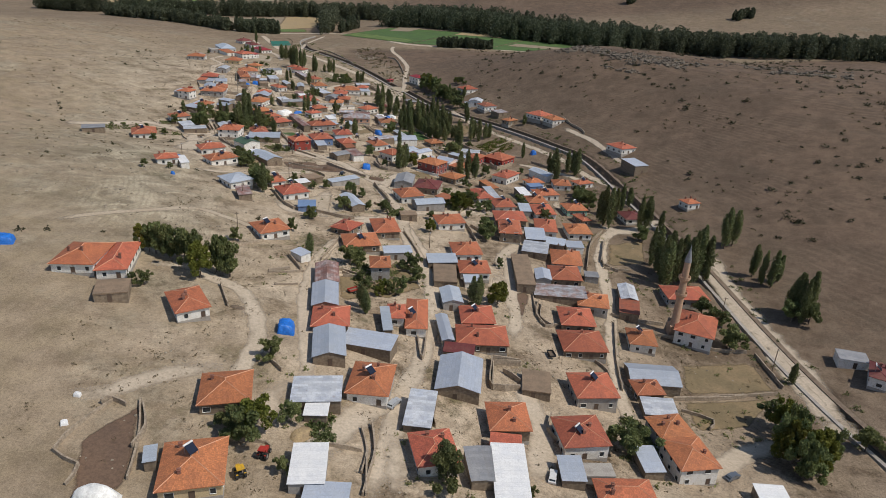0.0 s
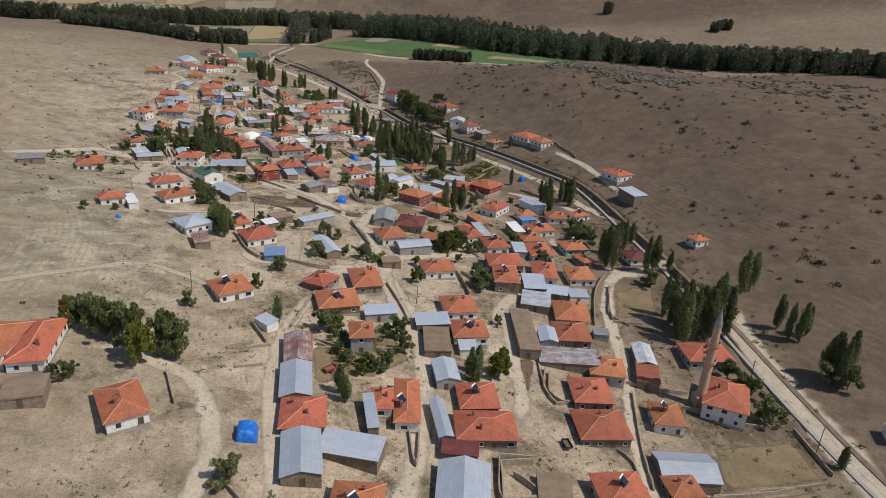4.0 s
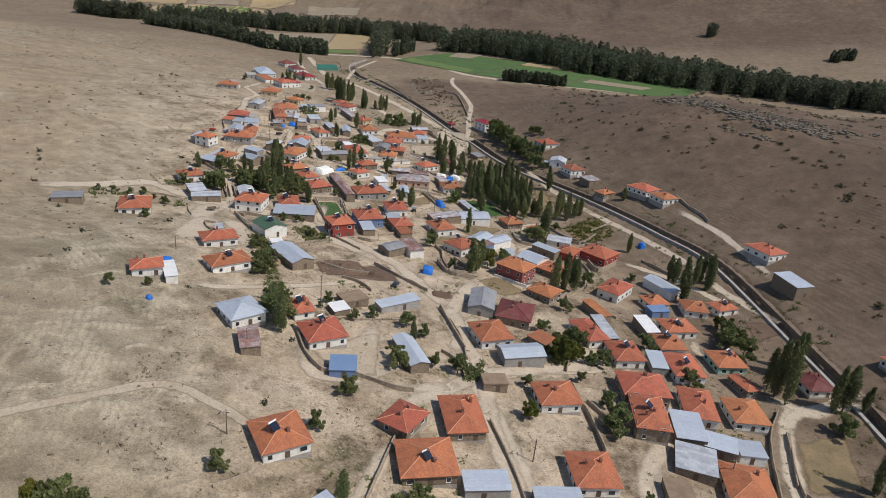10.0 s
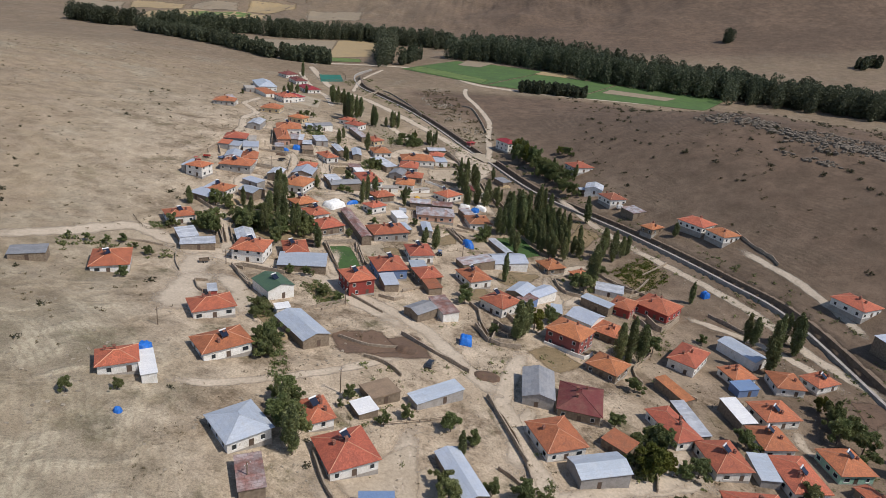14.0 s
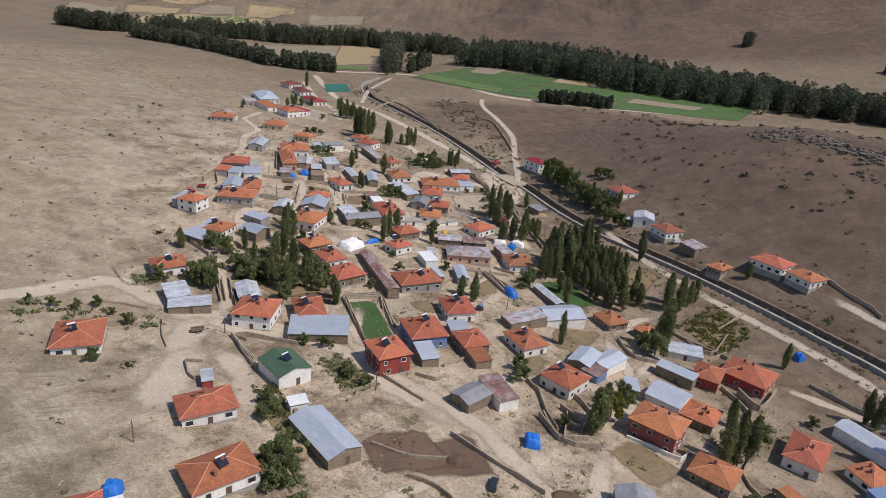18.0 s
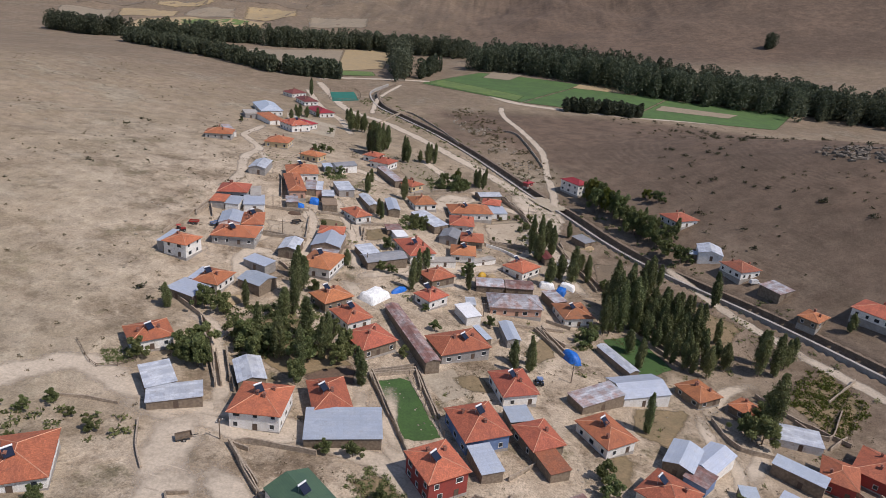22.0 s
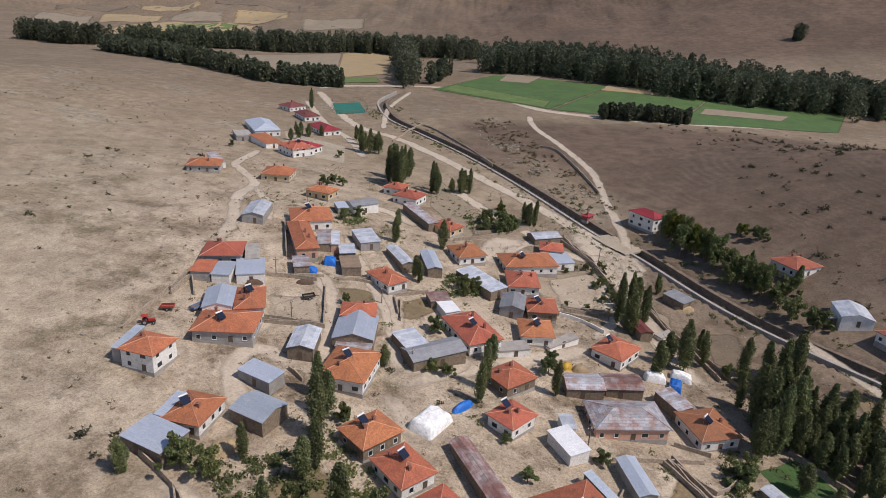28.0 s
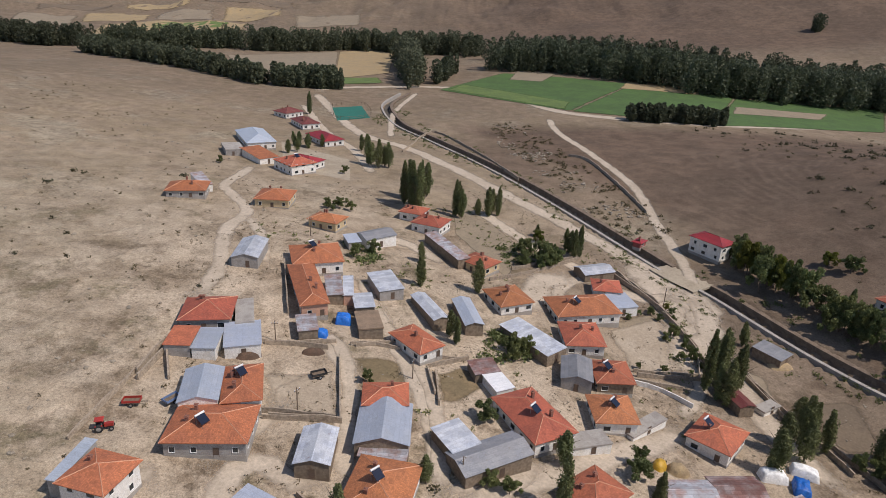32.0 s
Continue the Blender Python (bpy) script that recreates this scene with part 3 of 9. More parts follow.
def merge(*data):
    v, f = [], []
    for a, b in data:
        k = len(v)
        v += a
        f += [tuple(i + k for i in q) for q in b]
    return v, f


def slope_uvs(verts, faces):
    """UVs in metres: along the eave and up the slope of each face."""
    out = []
    for f in faces:
        p = [Vector(verts[i]) for i in f]
        n = (p[1] - p[0]).cross(p[2] - p[0])
        n = n.normalized() if n.length else Vector((0, 0, 1))
        u = Vector((-n.y, n.x, 0))
        u = u.normalized() if u.length > 0.05 else Vector((1, 0, 0))
        w = n.cross(u)
        out += [(q.dot(u), q.dot(w)) for q in p]
    return out


def ring_mesh(w, h):
    """A window frame with its sill, one ring round the opening, facing -y."""
    q = [(-w / 2, 0), (w / 2, 0), (w / 2, h), (-w / 2, h)]
    r = [(-w / 2 + 0.1, 0.06), (w / 2 - 0.1, 0.06), (w / 2 - 0.1, h - 0.1), (-w / 2 + 0.1, h - 0.1)]
    v = [(x, 0.02, z) for x, z in q] + [(x, -0.06 - (0.06 if z == 0 else 0), z) for x, z in q] + [(x, -0.05, z) for x, z in r] + [(x, 0.02, z) for x, z in r]
    f = []
    for k in range(4):
        n = (k + 1) % 4
        f += [(k, n, 4 + n, 4 + k), (4 + k, 4 + n, 8 + n, 8 + k), (8 + k, 8 + n, 12 + n, 12 + k)]
    md = bpy.data.meshes.new("window")
    md.from_pydata(v, [], f)
    md.materials.append(M["frame"])
    p = bpy.data.meshes.new("pane")
    p.from_pydata(*[x if i != 1 else [] for i, x in enumerate((box_data((-w / 2 + 0.1, -0.015, 0.06), (w / 2 - 0.1, -0.005, h - 0.1))[0], [], box_data((0, 0, 0), (1, 1, 1))[1]))])
    p.materials.append(M["pane"])
    return md, p


def door_mesh():
    v, f = merge(box_data((-0.55, -0.06, 0), (-0.47, 0.02, 2.1)), box_data((0.47, -0.06, 0), (0.55, 0.02, 2.1)), box_data((-0.47, -0.06, 2.02), (0.47, 0.02, 2.1)), box_data((-0.47, -0.03, 0.02), (0.47, 0.01, 2.02)))
    md = bpy.data.meshes.new("door")
    md.from_pydata(v, [], f)
    md.materials.append(M["door"])
    return md


def chimney_mesh():
    v, f = merge(box_data((-0.3, -0.3, -0.9), (0.3, 0.3, 0.75)), box_data((-0.4, -0.4, 0.75), (0.4, 0.4, 0.87)), box_data((-0.2, -0.2, 0.87), (0.2, 0.2, 1.05)))
    md = bpy.data.meshes.new("chimney")
    md.from_pydata(v, [], f)
    md.materials.append(M["chimney"])
    return md


WINDOW, WINDOW_WIDE, DOOR, CHIMNEY = ring_mesh(1.15, 1.3), ring_mesh(1.7, 1.3), door_mesh(), chimney_mesh()


def put(name, data, parent, m):
    ob = new(name, data)
    ob.parent = parent
    ob.matrix_local = m
    return ob


ROOF_WORDS = {"tile": "orange clay tile", "oldtile": "weathered clay tile", "maroon": "dark maroon tile", "redmetal": "red metal", "blue": "pale blue metal sheet", "blued": "blue painted sheet", "bluew": "patched pale metal", "white": "white sheeting",
              "grey": "grey metal sheet", "rust": "rusty metal sheet", "rustw": "half-rusted metal sheet", "greenmetal": "green metal sheet", "earth": "packed earth", "concrete": "flat concrete"}
WALL_WORDS = {"white": "whitewashed", "grey": "grey cement", "stone": "rubble stone", "yellow": "cream plastered", "pink": "dusky red plastered", "red": "red painted", "peach": "peach plastered", "blue": "blue sheet", "green": "pale green"}
HOUSES = []


def roof_data(kind, w, d, rise, over, along_x):
    """Roof slab above the eaves at z = 0, its outline w x d plus the overhang."""
    a, b = w / 2 + over, d / 2 + over
    t = 0.16
    if kind == "hip":
        m = min(a, b)
        r = [(-(a - m), 0), (a - m, 0)] if a >= b else [(0, -(b - m)), (0, b - m)]
        v = [(-a, -b, -t), (a, -b, -t), (a, b, -t), (-a, b, -t), (-a, -b, 0), (a, -b, 0), (a, b, 0), (-a, b, 0), (*r[0], rise), (*r[1], rise)]
        f = [(3, 2, 1, 0), (0, 1, 5, 4), (1, 2, 6, 5), (2, 3, 7, 6), (3, 0, 4, 7)]
        if a >= b:
            f += [(4, 5, 9, 8), (5, 6, 9), (6, 7, 8, 9), (7, 4, 8)]
        else:
            f += [(4, 5, 8), (5, 6, 9, 8), (6, 7, 9), (7, 4, 8, 9)]
        return v, f
    if kind == "gable":
        if not along_x:
            v, f = roof_data("gable", d, w, rise, over, True)
            return [(-y, x, z) for x, y, z in v], f
        v = [(-a, -b, 0), (a, -b, 0), (a, 0, rise), (-a, 0, rise), (a, b, 0), (-a, b, 0)]
        v += [(x, y, z - 0.1) for x, y, z in v]
        f = [(0, 1, 2, 3), (3, 2, 4, 5), (7, 6, 9, 8), (8, 9, 11, 10), (0, 6, 7, 1), (4, 10, 11, 5), (1, 7, 8, 2), (2, 8, 10, 4), (0, 3, 9, 6), (3, 5, 11, 9)]
        return v, f
    # a single slope, up towards the back
    v = [(-a, -b, 0), (a, -b, 0), (a, b, rise), (-a, b, rise)]
    v += [(x, y, z - 0.1) for x, y, z in v]
    return v, [(0, 1, 2, 3), (7, 6, 5, 4), (0, 4, 5, 1), (1, 5, 6, 2), (2, 6, 7, 3), (3, 7, 4, 0)]


def ridge_caps(w, d, rise, over):
    """Mortared ridge and hip lines of a tiled roof."""
    a, b = w / 2 + over, d / 2 + over
    m = min(a, b)
    e = [(-(a - m), 0), (a - m, 0)] if a >= b else [(0, -(b - m)), (0, b - m)]
    p, q = Vector((*e[0], rise)), Vector((*e[1], rise))
    c = [Vector((-a, -b, 0)), Vector((a, -b, 0)), Vector((a, b, 0)), Vector((-a, b, 0))]
    if a >= b:
        lines = [(p, q), (c[0], p), (c[3], p), (c[1], q), (c[2], q)]
    else:
        lines = [(p, q), (c[0], p), (c[1], p), (c[2], q), (c[3], q)]
    out = []
    for s, t in lines:
        if (t - s).length < 0.3:
            continue
        dr = (t - s).normalized()
        side = dr.cross(Vector((0, 0, 1))).normalized() * 0.13
        up = Vector((0, 0, 0.09))
        v = [s - side - up, s + side - up, s + up, t - side - up, t + side - up, t + up]
        out.append(([tuple(x) for x in v], [(0, 3, 5, 2), (1, 2, 5, 4), (0, 1, 4, 3), (0, 2, 1), (3, 4, 5)]))
    return merge(*out)


def solar(x, y, z, turn, rng):
    """A roof-top solar water heater: collector, tank and stand."""
    top = tagged(new("solar_water_heater"), "solar water heater with dark collector and white tank on a roof", "solar heater", group="solar water heaters")
    top.matrix_world = pose(x, y, z, 0, 0, turn)
    w, l, a = 1.8, 2.0, radians(34)
    c, s = math.cos(a), math.sin(a)
    pv = [(-w / 2, 0, 0.2), (w / 2, 0, 0.2), (w / 2, l * c, 0.2 + l * s), (-w / 2, l * c, 0.2 + l * s)]
    pv = pv + [(p[0], p[1] + 0.08 * s, p[2] - 0.1 * c) for p in pv]
    obj("collector", pv, [(0, 1, 2, 3), (7, 6, 5, 4), (0, 4, 5, 1), (1, 5, 6, 2), (2, 6, 7, 3), (3, 7, 4, 0)], "collector", top)
    n = 10
    tv = [(sx * 1.0, l * c + 0.1 + 0.21 * math.cos(2 * math.pi * k / n), 0.28 + l * s + 0.21 * math.sin(2 * math.pi * k / n)) for sx in (-1, 1) for k in range(n)]
    tf = [(k, (k + 1) % n, n + (k + 1) % n, n + k) for k in range(n)] + [tuple(range(n))[::-1], tuple(range(n, 2 * n))]
    obj("tank", tv, tf, "tank", top, "white tank", smooth=False)
    for px in (-0.85, 0.85):
        for py, pz in ((0.05, 0.2), (l * c, 0.2 + l * s)):
            obj("leg", *box_data((px - 0.03, py - 0.03, -0.7), (px + 0.03, py + 0.03, pz)), "steel", top)
    return top


def house(kind, x, y, turn, w, d, h, wall="white", roof="tile", ridge="", chimneys=-1, heater=-1, openings=-1, name="", label="", base=None):
    """A house or shed: walls on the land, a roof at eave height h, windows, doors, chimneys and often a solar heater."""
    rng = random.Random(int(x * 131 + y * 17))
    dwelling = kind == "hip"
    c, s = math.cos(radians(turn)), math.sin(radians(turn))
    corners = [(x + c * i * w / 2 - s * j * d / 2, y + s * i * w / 2 + c * j * d / 2) for i in (-1, 1) for j in (-1, 1)]
    zs = [ground_z(*q) for q in corners]
    zc = ground_z(x, y)
    low = min(zs) - zc - 0.5
    name = name or ("house" if dwelling else "shed")
    storeys = " two-storey" if h > 4.4 else ""
    words = label or (f"{WALL_WORDS[wall]}{storeys} village house with hipped {ROOF_WORDS[roof]} roof" if dwelling else f"{WALL_WORDS[wall]} outbuilding with {ROOF_WORDS[roof]} roof")
    top = tagged(new(name), words, "house" if dwelling else "shed", group="village houses" if dwelling else "village outbuildings")
    top.matrix_world = pose(x, y, zc, 0, 0, turn)
    HOUSES.append((x, y, max(w, d)))
    along_x = (w >= d) if not ridge else ridge == "x"
    over = {"hip": 0.5, "gable": 0.3, "mono": 0.25, "flat": 0.15}[kind]
    rise = {"hip": 0.40 * min(w, d) / 2, "gable": 0.32 * (d if along_x else w) / 2, "mono": 0.07 * d, "flat": 0}[kind]
    i, j = w / 2 - (0 if kind != "hip" else 0.05), d / 2 - (0 if kind != "hip" else 0.05)
    v, f = box_data((-i, -j, low), (i, j, h - 0.08 if kind != "hip" else h - 0.15))
    if kind == "gable":
        tip = rise - 0.12
        if along_x:
            v += [(-i, 0, h + tip), (i, 0, h + tip)]
            f = f[:1] + f[2:3] + f[4:5] + [(1, 2, 6, 9, 5), (3, 0, 4, 8, 7)]
        else:
            v += [(0, -j, h + tip), (0, j, h + tip)]
            f = f[:1] + f[3:4] + f[5:] + [(0, 1, 5, 8, 4), (2, 3, 7, 9, 6)]
    if kind == "mono":
        v = [(px, py, pz + (rise * 0.98 if py > 0 and pz > 0.5 else 0)) for px, py, pz in v]
    obj("wall", v, f, "wall_" + wall, top)
    if kind == "flat":
        v, f = merge(box_data((-i - over, -j - over, h - 0.08), (i + over, j + over, h + 0.3)))
        v = [(px, py, pz + (0.12 * math.sin(px) if pz > h else 0)) for px, py, pz in v]
        obj("roof", v, f, roof, top)
    else:
        v, f = roof_data(kind, w, d, rise, over, along_x)
        v = [(px, py, pz + h) for px, py, pz in v]
        obj("roof", v, f, roof, top, uvs=slope_uvs(v, f))
    if kind == "hip":
        v, f = ridge_caps(w, d, rise, over)
        obj("ridge_cap", [(px, py, pz + h) for px, py, pz in v], f, "trim" if roof in ("tile", "oldtile") else roof, top)
    if dwelling:
        obj("plinth", *box_data((-i - 0.04, -j - 0.04, low), (i + 0.04, j + 0.04, 0.42)), "concrete", top, "grey cement plinth")
        obj("eave_board", *box_data((-i - 0.3, -j - 0.3, h - 0.26), (i + 0.3, j + 0.3, h - 0.17)), "frame", top, "white boarded eaves")
    n = chimneys if chimneys >= 0 else (rng.choice((1, 2, 2, 3)) if dwelling else 0)
    for k in range(n):
        px, py = rng.uniform(-0.3, 0.3) * w, rng.uniform(-0.3, 0.3) * d
        q = 1 - max(abs(px) / (w / 2), abs(py) / (d / 2)) if kind == "hip" else 0.5
        put("chimney", CHIMNEY, top, pose(px, py, h + rise * min(1.0, q * max(w, d) / min(w, d)) + 0.1, 0, 0, 0))
    if openings != 0:
        for face, length, ang, off in (("s", w, 0, d), ("e", d, 90, w), ("n", w, 180, d), ("w", d, -90, w)):
            count = int(length / 3.3) if dwelling else (1 if length > 6 else 0)
            floors = (1.0, 3.7) if h > 4.4 else (1.0,)
            for fl in floors:
                for k in range(count):
                    p = -length / 2 + length * (k + 0.5 + rng.uniform(-0.12, 0.12)) / count
                    m = pose(0, 0, 0, 0, 0, ang) @ pose(p, -(off / 2 if kind != "hip" else off / 2 - 0.05), fl)
                    if face == "s" and k == count // 2 and fl < 2 and not (h <= 4.4 and count == 1 and dwelling):
                        put("door", DOOR, top, m @ pose(0, 0, -fl + 0.02))
                    elif dwelling:
                        kindw = WINDOW if rng.random() < 0.6 else WINDOW_WIDE
                        put("pane", kindw[1], put("window", kindw[0], top, m), Matrix())
    if heater if heater >= 0 else (dwelling and rng.random() < 0.5):
        sl = rise / (min(w, d) / 2)
        px, py = rng.uniform(-0.12, 0.12) * w, -0.24 * d if w >= d else rng.uniform(-0.2, 0.0) * d
        q = min(1.0, (1 - max(abs(px) / (w / 2), abs(py) / (d / 2))) * max(w, d) / min(w, d))
        wx, wy = x + c * px - s * py, y + s * px + c * py
        solar(wx, wy, zc + h + rise * q + 0.25, 52 + rng.uniform(-8, 8), rng)
    return top


house("hip", -41.8, 95.9, 13.1, 10.9, 12.5, 3.2, "yellow", "tile", heater=1)
house("hip", -42.9, 119.4, 12.6, 10.2, 11.2, 3.2, "stone", "tile", heater=0)
house("hip", -63.0, 153.0, 31.9, 8.1, 12.7, 3.2, "white", "tile", heater=0)
house("hip", -96.9, 167.9, 3.7, 11.0, 14.5, 3.2, "white", "tile", heater=0)
house("hip", -88.2, 170.2, 12.2, 7.6, 19.0, 3.2, "white", "tile", heater=0)
house("gable", -32.1, 187.7, 9.7, 7.0, 14.2, 3.0, "stone", "rust")
house("gable", -30.2, 172.6, 8.5, 7.3, 14.2, 3.0, "stone", "blue")
house("hip", -26.5, 159.9, 6.3, 9.6, 10.8, 3.0, "stone", "tile", heater=0)
house("gable", -24.8, 146.2, 8.9, 8.0, 13.9, 3.0, "stone", "blue")
house("mono", -14.9, 151.4, -12.0, 13.6, 7.2, 3.0, "stone", "blue")
house("hip", -12.5, 132.7, -4.4, 9.5, 12.7, 3.5, "white", "tile", heater=1)
house("mono", -24.1, 124.6, 5.4, 10.9, 8.7, 3.0, "stone", "bluew")
house("mono", -23.1, 118.3, 1.7, 4.9, 4.2, 2.4, "stone", "white")
house("mono", -21.4, 100.3, 4.8, 6.6, 10.3, 3.0, "grey", "white")
house("mono", -16.9, 93.9, -0.6, 8.2, 4.0, 3.0, "grey", "blue")
house("mono", -0.3, 125.0, -6.1, 6.1, 12.5, 3.0, "stone", "bluew")
house("hip", 2.9, 111.3, 13.5, 8.5, 10.2, 3.6, "white", "tile", heater=0)
house("mono", 9.6, 157.4, -6.9, 8.3, 4.5, 3.0, "stone", "maroon")
house("gable", 9.4, 144.0, -5.6, 11.1, 15.5, 3.2, "stone", "blue")
house("hip", -2.9, 171.9, 0.8, 5.7, 17.5, 3.4, "white", "tile", heater=1)
house("hip", -9.0, 170.9, 2.4, 4.6, 8.0, 3.2, "white", "tile", heater=0)
house("mono", -11.5, 165.2, 9.6, 2.4, 12.1, 2.8, "stone", "blue")
house("flat", 5.8, 206.5, 1.2, 7.8, 14.0, 2.6, "stone", "earth")
house("gable", 5.5, 167.9, 8.0, 3.2, 14.7, 3.0, "grey", "blue")
house("hip", 96.8, 220.5, 1.2, 15.0, 11.0, 3.5, "grey", "tile", heater=0)
house("hip", 92.8, 196.4, -25.9, 12.1, 16.4, 5.5, "white", "tile", heater=0)
house("mono", 47.3, 209.5, -3.9, 18.4, 8.2, 2.8, "stone", "rustw")
house("hip", 58.8, 206.5, -9.2, 10.1, 10.5, 3.4, "grey", "tile", heater=0)
house("hip", 50.1, 192.7, -1.7, 10.7, 12.1, 3.3, "stone", "tile", heater=0)
house("hip", 49.1, 177.4, 1.8, 13.2, 12.1, 3.3, "stone", "tile", heater=0)
house("gable", 74.1, 216.7, -7.3, 5.8, 12.3, 3.3, "stone", "bluew")
house("mono", 72.0, 206.0, -13.8, 6.6, 9.6, 3.2, "stone", "oldtile")
house("hip", 71.0, 186.6, -6.5, 8.2, 10.0, 3.5, "white", "tile", heater=1)
house("gable", 68.4, 165.2, -3.0, 14.4, 10.7, 3.2, "stone", "blue")
house("hip", 64.5, 157.7, 5.5, 7.7, 6.8, 3.2, "stone", "tile", heater=0)
house("mono", 65.2, 148.5, -3.3, 8.8, 7.1, 3.0, "stone", "bluew")
house("hip", 63.9, 136.6, 11.6, 8.9, 8.5, 5.0, "grey", "tile", heater=0)
house("hip", 64.8, 125.1, 8.7, 9.5, 10.5, 5.4, "white", "tile", heater=0)
house("mono", 54.5, 123.3, 5.0, 4.7, 8.2, 2.8, "stone", "blue")
house("hip", 46.7, 151.1, 4.5, 11.1, 11.2, 4.4, "grey", "tile", heater=1)
house("hip", 38.4, 127.6, 7.7, 10.8, 10.7, 4.4, "white", "tile", heater=1)
house("mono", 33.7, 114.0, 0.8, 5.1, 7.2, 2.8, "stone", "blue")
house("flat", 40.2, 115.2, 2.8, 6.4, 4.0, 2.8, "grey", "concrete")
house("mono", 19.2, 108.5, 0.1, 7.0, 15.0, 3.2, "stone", "white")
house("hip", 20.7, 128.4, 2.8, 9.2, 10.2, 3.8, "stone", "tile", heater=0)
house("mono", 19.3, 119.1, -5.6, 6.7, 3.7, 3.4, "stone", "tile")
house("mono", 14.1, 109.7, 1.7, 2.7, 9.6, 3.0, "stone", "grey")
house("hip", 16.6, 167.8, 1.0, 14.4, 10.8, 3.2, "stone", "tile", heater=0)
house("hip", 15.7, 180.0, 3.6, 9.8, 10.8, 3.3, "stone", "tile", heater=1)
house("flat", 30.8, 149.8, -7.0, 7.5, 9.9, 2.4, "stone", "earth")
house("hip", -57.2, 217.1, 34.0, 10.2, 11.3, 3.2, "white", "tile", heater=1)
house("mono", -43.0, 200.5, -41.8, 5.6, 3.8, 2.6, "white", "blue")
house("hip", -32.2, 234.4, -25.8, 8.0, 9.5, 3.0, "stone", "tile", heater=0)
house("hip", -18.1, 240.8, 14.0, 9.3, 14.6, 3.2, "stone", "tile", heater=0)
house("hip", -25.4, 221.2, 14.8, 12.2, 11.9, 3.2, "stone", "tile", heater=1)
house("mono", -11.7, 218.5, 11.1, 10.0, 5.6, 3.0, "grey", "blue")
house("mono", 4.6, 217.9, 8.0, 10.5, 7.0, 3.0, "stone", "blue")
house("hip", -16.3, 199.2, 6.9, 6.1, 8.6, 5.5, "grey", "tile", heater=0)
house("gable", 7.7, 189.7, 6.8, 6.2, 10.4, 3.2, "grey", "blue")
house("hip", 7.6, 259.4, 14.2, 11.3, 10.3, 3.4, "white", "tile", heater=0)
house("hip", 34.7, 272.4, 3.4, 13.2, 11.8, 4.4, "stone", "tile", heater=0)
house("hip", 33.4, 258.3, -2.2, 8.8, 15.5, 4.6, "stone", "tile", heater=1)
house("hip", 50.6, 269.8, -4.6, 8.9, 15.0, 3.4, "white", "tile", heater=0)
house("hip", 65.1, 270.8, 3.0, 10.0, 11.9, 3.3, "white", "tile", heater=0)
house("mono", 44.3, 257.4, -2.0, 8.1, 11.5, 3.2, "stone", "blue")
house("mono", 52.3, 253.3, -14.9, 8.1, 6.5, 3.0, "stone", "blue")
house("mono", 60.6, 253.5, 0.8, 7.0, 6.0, 2.8, "white", "blue")
house("mono", 42.9, 244.2, -12.6, 10.0, 10.0, 2.8, "stone", "bluew")
house("hip", 54.4, 238.2, -5.6, 11.2, 14.0, 3.4, "white", "tile", heater=0)
house("hip", 51.4, 224.0, -1.3, 11.0, 12.0, 3.4, "stone", "tile", heater=0)
house("gable", 42.6, 220.3, -2.8, 5.5, 8.8, 3.0, "grey", "blue")
house("flat", 35.1, 221.5, -0.4, 6.4, 26.7, 3.0, "stone", "earth")
house("hip", 16.2, 215.1, 4.7, 10.4, 10.5, 3.4, "white", "tile", heater=1)
house("mono", 15.2, 206.2, 4.4, 5.1, 5.3, 2.6, "white", "blue")
house("hip", 13.8, 230.5, 8.7, 10.3, 11.7, 3.4, "white", "tile", heater=0)
house("mono", 62.8, 228.0, -5.1, 5.0, 4.1, 2.6, "grey", "grey")
house("hip", 94.9, 292.7, 10.4, 8.7, 10.2, 3.0, "white", "maroon", heater=0)
house("hip", 126.2, 303.7, 19.6, 7.0, 6.6, 3.4, "white", "tile", heater=0)
house("hip", -83.2, 265.4, 43.4, 9.9, 11.0, 3.4, "white", "blue", heater=0, chimneys=0)
house("mono", -76.1, 251.8, 24.6, 5.0, 9.4, 2.6, "stone", "rust")
house("hip", -69.4, 277.1, 32.9, 6.1, 8.8, 3.0, "white", "tile", heater=1)
house("hip", -59.8, 265.5, 31.9, 10.9, 11.5, 3.3, "white", "tile", heater=1)
house("mono", -50.6, 251.2, 9.9, 6.8, 6.6, 2.8, "blue", "blued")
house("gable", -34.3, 266.7, 26.8, 5.5, 16.1, 2.8, "stone", "blue")
house("hip", -99.7, 297.9, 41.6, 12.8, 9.3, 3.4, "white", "tile", heater=1)
house("gable", -83.5, 316.9, 43.3, 8.2, 17.2, 3.3, "stone", "blue")
house("mono", -42.1, 296.6, 38.5, 14.7, 4.6, 2.8, "grey", "blue")
house("flat", -56.5, 292.9, 38.2, 8.2, 6.8, 2.4, "stone", "earth")
house("hip", -0.7, 346.4, -34.6, 12.4, 10.4, 6.0, "pink", "tile", heater=0)
house("gable", 7.5, 365.6, -36.6, 10.2, 9.9, 3.8, "white", "blue")
house("hip", 15.2, 359.4, -32.3, 9.0, 9.5, 3.3, "stone", "tile", heater=0)
house("hip", 10.0, 332.0, -35.4, 10.0, 9.4, 3.3, "stone", "tile", heater=0)
house("gable", -13.9, 310.5, -3.4, 8.7, 14.6, 3.5, "grey", "grey")
house("hip", -2.3, 307.0, -9.8, 11.5, 13.3, 3.4, "stone", "maroon", heater=0)
